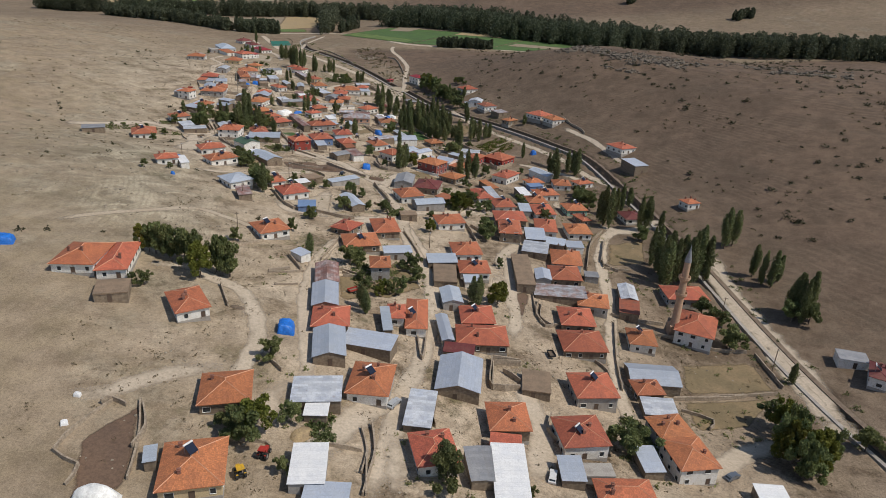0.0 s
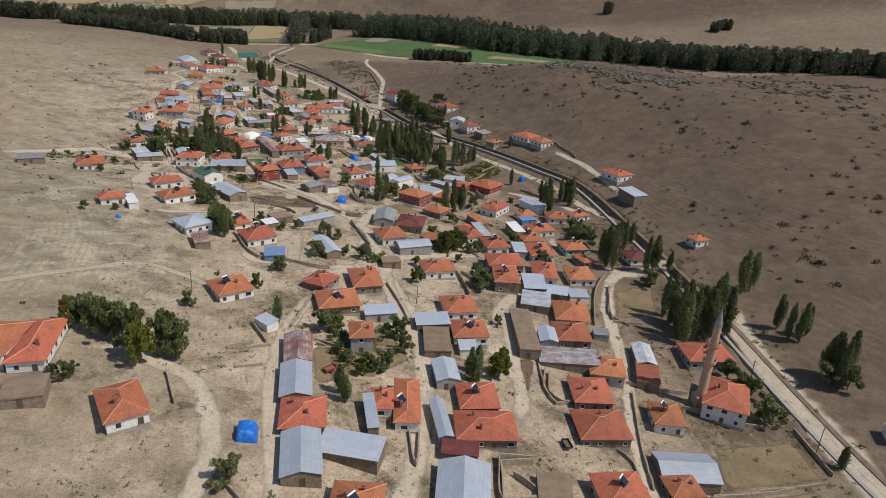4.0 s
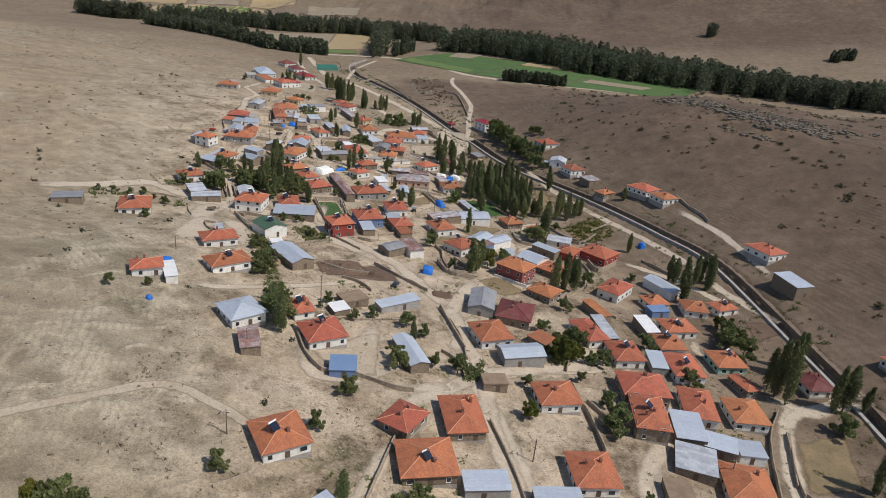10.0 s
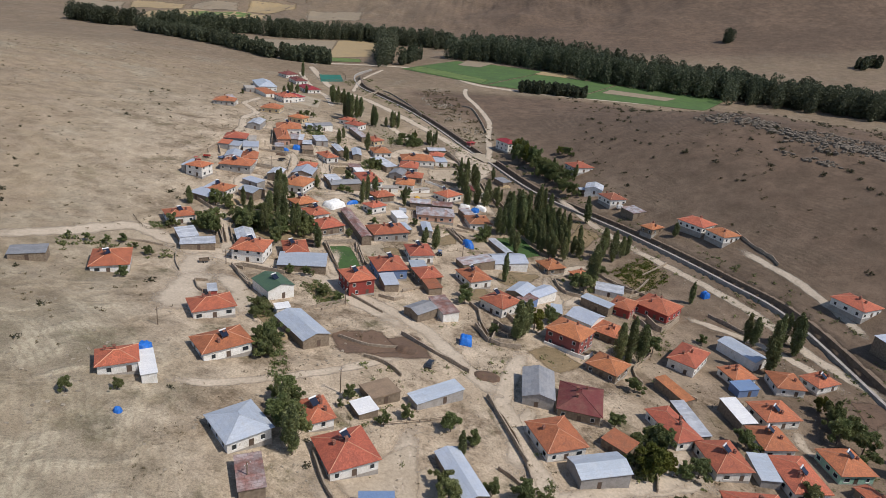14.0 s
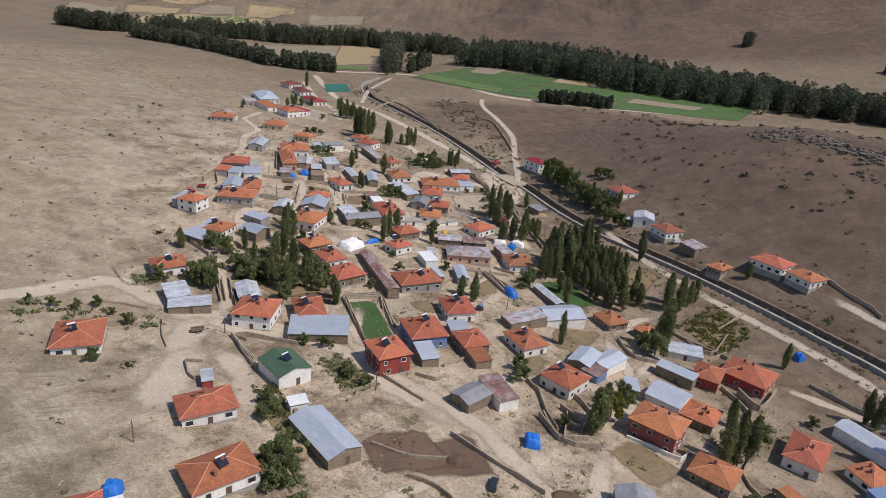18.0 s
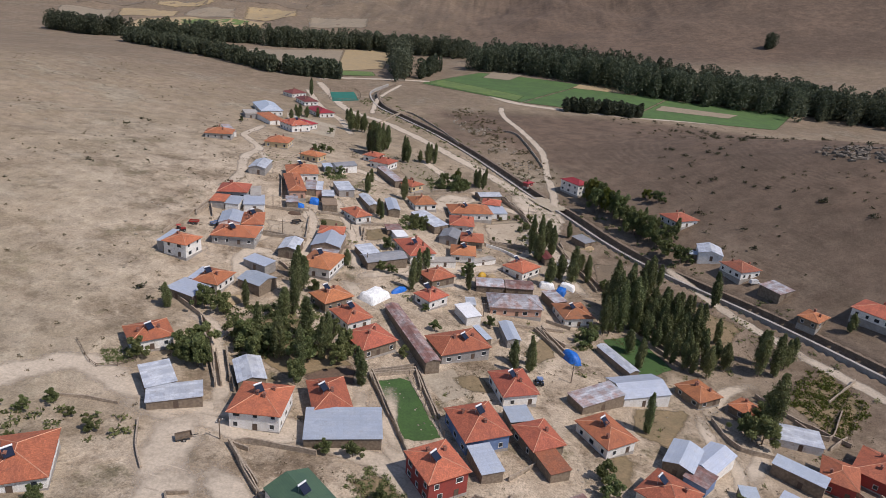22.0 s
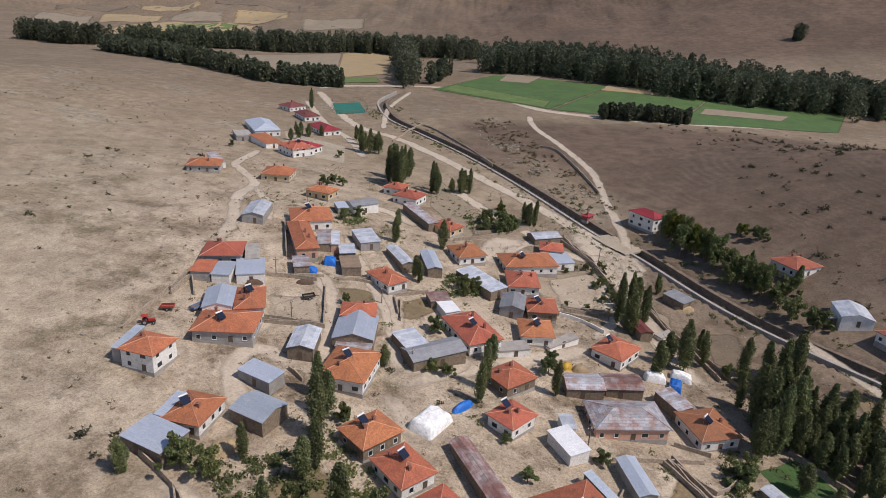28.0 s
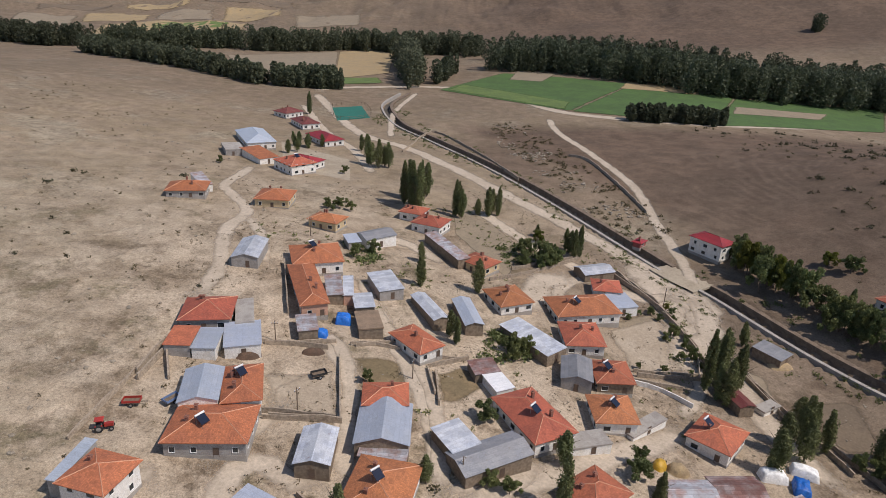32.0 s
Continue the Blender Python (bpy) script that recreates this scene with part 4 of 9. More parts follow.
house("hip", -11.0, 287.8, 23.2, 10.6, 11.9, 3.5, "white", "tile", heater=0)
house("gable", -1.5, 278.5, 18.5, 13.0, 7.6, 3.6, "grey", "blue")
house("mono", 5.9, 291.0, -42.5, 7.2, 5.7, 3.0, "stone", "oldtile")
house("hip", 23.0, 303.8, 22.0, 7.2, 14.3, 3.4, "white", "tile", heater=0)
house("mono", 29.0, 308.0, 15.5, 4.0, 14.7, 3.3, "stone", "bluew")
house("hip", 33.3, 293.0, 11.2, 9.5, 11.7, 3.5, "white", "tile", heater=1)
house("mono", 44.0, 292.6, 2.5, 5.1, 9.6, 2.6, "grey", "blue")
house("hip", 51.1, 306.1, 9.4, 9.0, 9.8, 3.4, "white", "tile", heater=1)
house("hip", 58.1, 321.1, 14.4, 11.3, 9.4, 3.3, "white", "tile", heater=1)
house("mono", 46.0, 317.3, 15.1, 5.0, 11.2, 3.4, "stone", "white")
house("gable", 61.9, 357.8, 32.5, 6.9, 15.5, 3.6, "white", "blue")
house("hip", 54.8, 342.4, 21.6, 8.6, 8.1, 3.0, "white", "tile", heater=0)
house("mono", 54.5, 334.8, 19.1, 7.5, 4.7, 2.8, "blue", "blued")
house("hip", 69.6, 340.3, 0.6, 8.9, 9.6, 3.2, "white", "tile", heater=0)
house("hip", 81.4, 342.4, 26.1, 9.4, 6.9, 3.0, "white", "tile", heater=1)
house("hip", 40.1, 347.8, -34.9, 8.9, 14.1, 4.2, "white", "tile", heater=0)
house("mono", 29.0, 324.3, 31.1, 4.0, 12.1, 3.0, "stone", "tile")
house("hip", 39.4, 387.4, -39.4, 13.9, 13.0, 4.0, "red", "tile", heater=0)
house("hip", 25.2, 384.0, -28.8, 7.9, 10.2, 4.0, "red", "tile", heater=0)
house("hip", 52.3, 291.5, 7.2, 9.5, 13.5, 3.4, "white", "tile", heater=1)
house("hip", 69.1, 300.4, 10.1, 9.9, 10.2, 3.3, "green", "tile", heater=1)
house("hip", 70.4, 287.3, 21.8, 4.2, 9.0, 3.0, "stone", "tile", heater=0)
house("hip", 112.2, 386.0, 29.2, 11.1, 13.1, 3.6, "white", "tile", heater=0)
house("mono", 113.0, 357.4, 22.2, 8.6, 12.8, 4.8, "stone", "blue")
house("hip", 72.3, 459.4, 41.1, 11.8, 13.2, 3.4, "white", "tile", heater=0)
house("hip", 80.8, 447.0, 29.8, 10.5, 10.9, 3.4, "white", "tile", heater=0)
house("gable", -100.0, 342.4, 45.0, 9.2, 11.0, 4.0, "white", "greenmetal", heater=1)
house("hip", -111.1, 319.1, 33.5, 11.8, 8.8, 3.4, "white", "tile", heater=0)
house("mono", -92.8, 328.6, 30.3, 4.2, 3.3, 2.4, "white", "white")
house("hip", -75.1, 357.0, 32.4, 9.3, 10.4, 6.0, "red", "tile", heater=1)
house("hip", -66.7, 376.4, 24.6, 11.1, 12.8, 4.4, "blue", "tile", heater=1)
house("mono", -64.6, 364.3, 22.8, 5.1, 8.7, 3.0, "stone", "blue")
house("hip", -116.9, 370.9, 0.9, 11.4, 11.5, 5.0, "white", "tile", heater=1)
house("gable", -124.7, 385.1, 26.4, 6.6, 10.7, 3.2, "stone", "bluew")
house("hip", -103.1, 379.2, 21.5, 8.5, 12.5, 3.6, "peach", "tile", heater=1)
house("mono", -97.3, 368.7, 10.4, 17.1, 10.4, 3.0, "stone", "blue")
house("mono", -144.1, 376.6, 35.7, 6.8, 9.3, 3.2, "stone", "bluew")
house("mono", -137.5, 371.2, 22.9, 12.0, 5.9, 2.8, "stone", "bluew")
house("hip", -154.9, 394.3, 37.0, 10.3, 9.5, 3.6, "white", "tile", heater=1)
house("gable", -87.2, 417.0, 26.6, 4.1, 35.4, 3.4, "stone", "rust")
house("hip", -23.8, 363.4, -40.9, 10.2, 10.3, 4.2, "white", "tile", heater=1)
house("gable", -15.5, 380.1, -29.4, 7.0, 10.5, 3.3, "stone", "blue")
house("gable", -7.9, 381.3, -44.0, 6.5, 11.9, 3.4, "white", "blue")
house("mono", -13.3, 373.4, -41.1, 5.6, 5.7, 2.8, "blue", "rust")
house("gable", -51.1, 345.3, -42.6, 6.8, 8.6, 3.2, "stone", "grey")
house("mono", -43.7, 350.1, 30.5, 5.9, 11.6, 3.4, "white", "rust")
house("hip", -51.8, 376.5, 26.5, 8.3, 9.7, 3.6, "stone", "tile", heater=0)
house("mono", -49.3, 368.4, 27.2, 5.2, 7.8, 2.8, "stone", "oldtile")
house("hip", -34.1, 384.0, 31.8, 9.1, 11.7, 3.6, "white", "tile", heater=1)
house("hip", -57.1, 398.1, 18.9, 9.5, 11.7, 3.8, "white", "tile", heater=1)
house("mono", -56.2, 384.9, 18.6, 5.9, 5.7, 2.8, "stone", "blue")
house("mono", -33.6, 401.4, 33.4, 15.2, 6.4, 3.2, "stone", "rustw")
house("gable", -19.9, 410.6, 18.9, 14.8, 10.5, 3.4, "white", "blue")
house("gable", -22.7, 427.1, 27.5, 3.4, 16.6, 2.6, "stone", "bluew")
house("hip", -0.7, 415.4, 29.1, 8.6, 9.4, 3.0, "stone", "tile", heater=0)
house("hip", 11.6, 410.5, 38.1, 6.5, 6.2, 3.0, "stone", "tile", heater=0)
house("mono", 22.5, 400.1, -11.8, 11.1, 7.0, 2.6, "white", "bluew")
house("mono", 14.6, 382.4, -37.9, 12.1, 4.4, 3.8, "stone", "blue")
house("gable", 30.4, 511.5, -12.3, 9.5, 11.3, 3.0, "white", "bluew")
house("hip", 38.0, 496.2, 26.9, 10.3, 10.8, 3.6, "white", "oldtile", heater=0)
house("mono", 46.6, 480.7, 36.4, 9.4, 8.6, 2.6, "stone", "rustw")
house("hip", 52.1, 461.4, 42.0, 8.8, 6.6, 3.2, "stone", "tile", heater=0)
house("hip", -168.3, 445.9, -13.2, 8.7, 8.3, 5.2, "white", "tile", heater=0)
house("mono", -174.6, 448.9, -7.4, 2.0, 9.7, 3.5, "grey", "blue")
house("hip", -154.0, 475.3, 15.8, 7.3, 12.8, 3.4, "white", "tile", heater=1)
house("gable", -161.7, 473.1, 13.4, 7.4, 11.8, 3.3, "white", "blue")
house("hip", -155.7, 462.4, 5.0, 14.9, 11.0, 3.5, "grey", "tile", heater=1)
house("hip", -170.6, 501.3, 10.8, 11.3, 11.4, 3.4, "grey", "tile", heater=0)
house("flat", -162.3, 502.9, 18.2, 4.1, 12.4, 3.0, "white", "concrete")
house("mono", -172.1, 489.0, 3.8, 5.6, 7.6, 2.8, "grey", "tile")
house("mono", -166.4, 489.5, 4.9, 5.1, 8.1, 2.8, "white", "blue")
house("mono", -159.6, 492.8, 17.3, 7.9, 10.1, 3.0, "white", "blue")
house("gable", -135.5, 460.7, 1.9, 6.4, 10.4, 3.3, "stone", "bluew")
house("mono", -141.9, 445.4, -27.5, 9.7, 5.0, 3.0, "grey", "blue")
house("gable", -138.5, 432.9, -25.7, 8.9, 7.8, 3.4, "stone", "blue")
house("hip", -151.4, 429.7, -10.5, 8.5, 9.9, 3.2, "white", "tile", heater=1)
house("mono", -156.4, 429.9, -10.9, 1.8, 7.8, 3.0, "stone", "blue")
house("mono", -155.6, 420.8, -23.5, 10.7, 7.2, 3.0, "stone", "blue")
house("hip", -122.3, 452.3, -9.4, 11.1, 13.8, 3.8, "white", "tile", heater=1)
house("mono", -123.0, 462.6, -3.8, 9.0, 4.8, 2.8, "stone", "rustw")
house("gable", -123.8, 469.2, 2.0, 10.4, 13.0, 3.5, "stone", "blue")
house("hip", -124.6, 478.3, 5.6, 9.0, 7.6, 3.6, "white", "tile", heater=0)
house("hip", -114.0, 430.5, -44.9, 8.7, 9.9, 3.6, "stone", "tile", heater=1)
house("hip", -106.0, 421.5, 41.7, 8.1, 10.3, 3.4, "white", "tile", heater=1)
house("hip", -98.2, 409.6, 41.9, 10.9, 10.9, 3.6, "stone", "tile", heater=0)
house("hip", -119.8, 502.2, 41.7, 7.0, 12.1, 3.2, "white", "tile", heater=0)
house("gable", -117.7, 520.3, 27.1, 4.0, 15.7, 3.0, "stone", "bluew")
house("gable", -107.2, 521.3, 14.2, 4.8, 15.5, 3.0, "stone", "blue")
house("mono", -109.4, 469.3, 34.5, 6.4, 8.0, 2.8, "stone", "bluew")
house("gable", -102.6, 465.5, 30.9, 15.3, 7.5, 3.2, "stone", "grey")
house("hip", -92.8, 479.6, 28.2, 9.9, 16.9, 3.6, "white", "tile", heater=1)
house("mono", -103.2, 496.1, 20.0, 6.1, 5.5, 2.6, "stone", "rust")
house("mono", -99.9, 490.9, 27.9, 4.5, 6.6, 2.6, "white", "white")
house("mono", -89.9, 513.8, 42.2, 7.2, 17.2, 2.8, "stone", "bluew")
house("hip", -95.2, 535.3, 24.5, 10.2, 11.6, 3.2, "white", "tile", heater=0)
house("hip", -72.9, 537.2, 13.5, 19.1, 12.3, 3.6, "white", "tile", heater=1)
house("hip", -62.3, 554.0, -4.3, 8.4, 8.7, 3.4, "white", "tile", heater=0)
house("mono", -59.5, 545.5, 16.7, 7.4, 8.6, 2.8, "white", "blue")
house("hip", -75.8, 520.0, 3.0, 10.1, 12.6, 3.4, "white", "tile", heater=0)
house("gable", -79.9, 501.5, -7.7, 7.3, 10.2, 3.4, "grey", "grey")
house("hip", -70.8, 503.1, 1.7, 8.9, 9.9, 3.4, "stone", "tile", heater=1)
house("hip", -73.9, 487.1, 2.6, 9.2, 10.1, 3.4, "white", "tile", heater=1)
house("flat", -81.8, 476.0, 18.3, 10.1, 4.8, 2.0, "white", "concrete")
house("flat", -66.4, 486.0, 38.8, 12.1, 3.3, 1.4, "white", "concrete")
house("hip", -82.6, 459.9, 39.1, 9.6, 8.6, 3.4, "stone", "tile", heater=0)
house("hip", -83.1, 443.1, -42.7, 7.3, 8.3, 3.6, "white", "tile", heater=1)
house("mono", -70.5, 437.6, 29.6, 5.2, 8.5, 3.0, "white", "white")
house("mono", -69.8, 445.1, 8.3, 2.9, 5.0, 2.8, "white", "bluew")
house("gable", -63.3, 463.6, 5.0, 9.7, 7.2, 3.0, "stone", "rustw")
house("gable", -52.4, 467.2, 4.8, 9.9, 7.3, 3.0, "stone", "rust")
house("hip", -54.7, 451.1, 6.4, 17.6, 10.8, 3.6, "peach", "rustw", heater=0, chimneys=0)
house("hip", -50.5, 484.4, -40.2, 9.5, 11.0, 3.6, "white", "tile", heater=1)
house("gable", -39.3, 502.7, 14.8, 4.0, 10.1, 2.8, "stone", "maroon")
house("hip", -33.7, 453.5, 16.3, 10.5, 11.3, 3.6, "white", "oldtile", heater=1)
house("mono", -39.5, 462.7, 28.3, 5.2, 8.5, 3.2, "stone", "rustw")
house("hip", -72.9, 415.4, 28.5, 15.4, 11.2, 3.6, "grey", "tile", heater=1)
house("mono", -65.7, 424.5, 32.0, 1.8, 7.9, 3.0, "stone", "blue")
house("gable", -56.9, 429.6, 12.0, 4.0, 11.6, 3.0, "grey", "blue")
house("mono", -20.5, 525.3, 40.1, 6.5, 8.2, 2.6, "stone", "grey")
house("hip", 24.8, 541.8, 26.7, 12.9, 11.2, 3.4, "white", "tile", heater=0)
house("hip", -150.9, 520.3, 21.3, 6.7, 25.9, 4.0, "peach", "tile", heater=0)
house("hip", -152.8, 540.1, 18.1, 14.0, 14.2, 4.0, "white", "tile", heater=1)
house("mono", -144.3, 523.2, 14.4, 4.1, 11.2, 2.8, "stone", "rustw")
house("mono", -140.4, 523.7, 10.0, 2.5, 10.7, 3.0, "peach", "bluew")
house("mono", -135.2, 517.3, 15.4, 5.0, 7.3, 2.8, "stone", "bluew")
house("mono", -146.8, 502.0, 18.5, 4.6, 7.2, 2.8, "stone", "rustw")
house("gable", -172.2, 539.2, 4.5, 7.4, 14.8, 3.2, "grey", "bluew")
house("hip", -179.6, 593.0, 1.4, 12.4, 12.1, 3.4, "yellow", "tile", heater=0)
house("hip", -156.1, 573.9, -19.4, 10.7, 8.0, 3.4, "yellow", "tile", heater=0)
house("gable", -138.1, 564.7, 37.1, 11.1, 7.6, 3.4, "white", "grey")
house("mono", -145.2, 559.3, 25.1, 4.1, 6.6, 2.6, "grey", "blue")
house("hip", -211.7, 591.3, 12.2, 13.6, 11.1, 3.2, "grey", "tile", heater=0)
house("hip", -218.0, 693.7, 28.6, 14.0, 31.2, 3.8, "white", "blue", heater=0, chimneys=0)
house("flat", -220.8, 667.0, 27.2, 8.4, 14.3, 3.0, "grey", "concrete")
house("mono", -205.8, 659.8, 44.2, 9.6, 19.4, 2.8, "white", "tile")
house("hip", -183.5, 654.9, -26.4, 15.7, 10.1, 3.6, "white", "redmetal", heater=0, chimneys=0)
house("hip", -185.7, 712.7, 40.0, 11.4, 21.3, 3.4, "white", "redmetal", heater=0, chimneys=0)
house("hip", -205.1, 749.9, 34.9, 10.8, 18.7, 3.4, "white", "maroon", heater=0)
house("mono", -130.9, 530.4, 25.8, 7.0, 11.3, 3.0, "grey", "bluew")
house("flat", -132.5, 508.1, 16.2, 6.0, 9.3, 2.6, "stone", "earth")
house("hip", -127.7, 595.4, -18.7, 8.5, 8.2, 3.6, "white", "tile", heater=0)
house("hip", -120.7, 585.4, -22.2, 11.0, 10.0, 3.8, "white", "tile", heater=0)
house("mono", -114.4, 564.6, 33.2, 4.4, 21.9, 2.8, "stone", "rustw")
house("hip", -103.2, 557.4, -38.3, 10.1, 8.1, 3.2, "yellow", "tile", heater=0)
house("gable", -64.0, 566.3, 22.4, 11.4, 7.3, 2.8, "stone", "bluew")
house("hip", -17.8, 587.4, 36.3, 8.4, 13.0, 6.2, "white", "redmetal", heater=0, chimneys=0)
house("hip", -152.9, 340.3, 24.0, 11.2, 13.6, 3.2, "white", "tile", heater=1)
house("hip", -116.9, 278.6, 28.9, 8.5, 7.3, 3.2, "white", "tile", heater=0)
house("mono", -110.2, 279.3, 31.8, 3.3, 9.9, 2.8, "white", "white")
house("mono", -175.5, 333.2, 24.0, 10.4, 6.2, 2.8, "stone", "grey")
house("mono", -59.1, 284.5, 36.7, 5.1, 5.2, 2.0, "stone", "white")
house("mono", 139.2, 182.1, -14.8, 8.7, 5.6, 3.0, "white", "grey")
house("hip", 142.0, 172.4, -32.3, 5.0, 10.3, 4.0, "white", "maroon")
house("flat", -82.6, 153.7, 18.2, 8.0, 8.1, 2.4, "stone", "earth")
house("mono", -50.4, 97.5, 17.9, 2.0, 4.0, 2.4, "stone", "blue")
house("mono", 11.9, 109.1, 8.2, 3.3, 9.4, 3.0, "stone", "grey")
house("hip", 44.4, 108.9, 1.6, 11.8, 6.4, 3.3, "stone", "tile")
house("mono", 81.4, 115.7, -2.6, 6.7, 6.1, 3.0, "stone", "white")
house("flat", -31.2, 501.7, 32.2, 6.3, 2.9, 1.2, "white", "concrete")
house("mono", -2.6, 369.6, -3.7, 3.8, 6.5, 2.4, "stone", "blue")
house("mono", -116.2, 332.1, 25.7, 2.5, 4.8, 2.4, "red", "bluew")
house("mono", 24.1, 511.4, 5.9, 4.4, 3.4, 2.6, "stone", "blue")
house("hip", -42.1, 594.0, -39.8, 3.0, 5.0, 2.4, "pink", "redmetal")
house("hip", -185.4, 645.5, 45.6, 12.5, 15.0, 4.6, "white", "tile")
house("hip", -221.5, 774.2, 53.1, 13.6, 12.1, 3.4, "white", "maroon")
house("mono", -211.3, 603.2, 36.0, 4.2, 15.1, 2.8, "white", "rustw")
house("flat", -9.8, 260.7, 11.8, 6.8, 5.0, 2.6, "stone", "earth")


# ---- roads, stream, walls ----


def dirt_mat(name, c, c2, rut=0.5, worn=0.7):
    m, t, b = nodes_of(name)
    o = coords(t)
    big = ramp_node(t, noise_node(t, o, 0.09, 6, 0.65), 0.36, 0.66)
    grit = noise_node(t, o, 1.5, 8, 0.75)
    col = mix_node(t, big, c, c2)
    col = mix_node(t, math_node(t, "MULTIPLY", ramp_node(t, noise_node(t, o, 0.5, 6, 0.7), 0.52, 0.68), rut), col, tuple(v * 0.7 for v in c2))
    col = mix_node(t, 1.0, col, ramp_grey(t, grit, 0.76, 1.22), "MULTIPLY")
    link(t, col, b.inputs["Base Color"])
    b.inputs["Roughness"].default_value = 0.95
    bump_node(t, b, grit, 0.35, 0.1)
    if worn:
        at = t.nodes.new("ShaderNodeAttribute")
        at.attribute_name = "cover"
        fray = ramp2(t, noise_node(t, o, 0.22, 6, 0.62), -0.6, 0.7)
        fac = ramp_node(t, math_node(t, "ADD", math_node(t, "MULTIPLY", at.outputs["Fac"], 1.25), fray), 0.18, 0.18 + worn)
        clear_, mx = t.nodes.new("ShaderNodeBsdfTransparent"), t.nodes.new("ShaderNodeMixShader")
        link(t, fac, mx.inputs[0])
        link(t, clear_.outputs[0], mx.inputs[1])
        link(t, b.outputs[0], mx.inputs[2])
        link(t, mx.outputs[0], t.nodes["Material Output"].inputs["Surface"])
    return m


M["dirt"] = dirt_mat("pale road dust", (0.54, 0.452, 0.35), (0.46, 0.38, 0.288), 0.35, 0.9)
M["green_field"] = dirt_mat("irrigated green crop", (0.078, 0.148, 0.036), (0.062, 0.112, 0.032), 0.35)
M["light_green"] = dirt_mat("light green crop", (0.13, 0.19, 0.05), (0.10, 0.15, 0.045), 0.3)
M["stubble"] = dirt_mat("cut stubble field", (0.40, 0.29, 0.15), (0.34, 0.26, 0.15), 0.3)
M["fallow"] = dirt_mat("fallow field", (0.30, 0.24, 0.165), (0.26, 0.21, 0.145), 0.3)
M["dark_fallow"] = dirt_mat("dark tilled field", (0.20, 0.15, 0.10), (0.165, 0.125, 0.085), 0.3)
M["turf"] = dirt_mat("watered turf", (0.055, 0.115, 0.028), (0.045, 0.09, 0.025), 0.3, 0.3)
M["weeds"] = dirt_mat("dry garden weeds", (0.265, 0.192, 0.108), (0.19, 0.145, 0.08), 0.6)
M["court"] = dirt_mat("green sports court", (0.02, 0.16, 0.12), (0.02, 0.14, 0.105), 0.15, 0)
M["manure"] = dirt_mat("dark manure ground", (0.165, 0.105, 0.07), (0.13, 0.085, 0.06), 0.5)
M["yard"] = dirt_mat("swept yard", (0.45, 0.372, 0.28), (0.385, 0.31, 0.225), 0.35)
# bed colour deepened to imitate the east wall's shadow across the gravel
M["bed"] = dirt_mat("stream bed gravel with wall shade", (0.115, 0.10, 0.082), (0.075, 0.067, 0.055), 0.7, 0)
M["bridge"] = dirt_mat("dusty bridge deck", (0.42, 0.355, 0.265), (0.34, 0.28, 0.205), 0.5, 0)


def strip(line, half_a, half_b, za, zb):
    """Cross pieces along a line: offsets a, b to its side at heights za, zb above the land."""
    verts = []
    for i, (x, y) in enumerate(line):
        a, b = line[max(0, i - 1)], line[min(len(line) - 1, i + 1)]
        d = Vector((b[0] - a[0], b[1] - a[1], 0)).normalized()
        n = Vector((d.y, -d.x, 0))
        g = ground_z(x, y)
        for off, z in ((half_a, za), (half_b, zb)):
            verts.append((x + n.x * off, y + n.y * off, g + z))
    return verts


def wall_along(name, line, off, thick, top, bottom, material, label, category):
    """A wall of real thickness beside a line."""
    n = len(line)
    outer, inner = strip(line, off + thick, off + thick, bottom, top), strip(line, off, off, bottom, top)
    verts = outer + inner
    faces = []
    for i in range(n - 1):
        o, p = 2 * i, 2 * n + 2 * i
        faces += [(o, o + 2, o + 3, o + 1), (p + 2, p, p + 1, p + 3), (o + 1, o + 3, p + 3, p + 1)]
    faces += [(0, 1, 2 * n + 1, 2 * n), (2 * n - 2, 4 * n - 2, 4 * n - 1, 2 * n - 1)]
    return tagged(obj(name, verts, faces, material), label, category, kind="structure")


def canal(line, tag):
    for side, off in (("left", -CANAL_HALF - 1.3), ("right", CANAL_HALF)):
        wall_along(f"canal_wall_{tag}_{side}", line, off, 1.9 if side == "right" else 1.3, 0.5 if side == "right" else 0.25, -CANAL_DEEP - 0.4, "concrete" if side == "left" else "wall_bank", "grey stained concrete wall of the walled stream" if side == "left" else "brown earth-covered masonry wall of the walled stream", "canal wall")
    v = strip(line, -CANAL_HALF, CANAL_HALF, -CANAL_DEEP + 0.25, -CANAL_DEEP + 0.25)
    tagged(obj(f"canal_bed_{tag}", v, [(2 * i, 2 * i + 2, 2 * i + 3, 2 * i + 1) for i in range(len(line) - 1)], "bed"), "gravel bed of the nearly dry stream, coloured dark as under wall shade", "stream", kind="structure")


split = min(range(len(CANAL)), key=lambda i: math.hypot(CANAL[i][0] + 31, CANAL[i][1] - 569))
canal(CANAL[:split - 2], "lower")
canal(CANAL[split + 2:], "upper")
deck = CANAL[split - 3:split + 4]
bx, by = CANAL[split]
dv = strip(deck, -CANAL_HALF - 4, CANAL_HALF + 4, 0.12, 0.12) + strip(deck, -CANAL_HALF - 4, CANAL_HALF + 4, -0.6, -0.6)
k = len(deck)
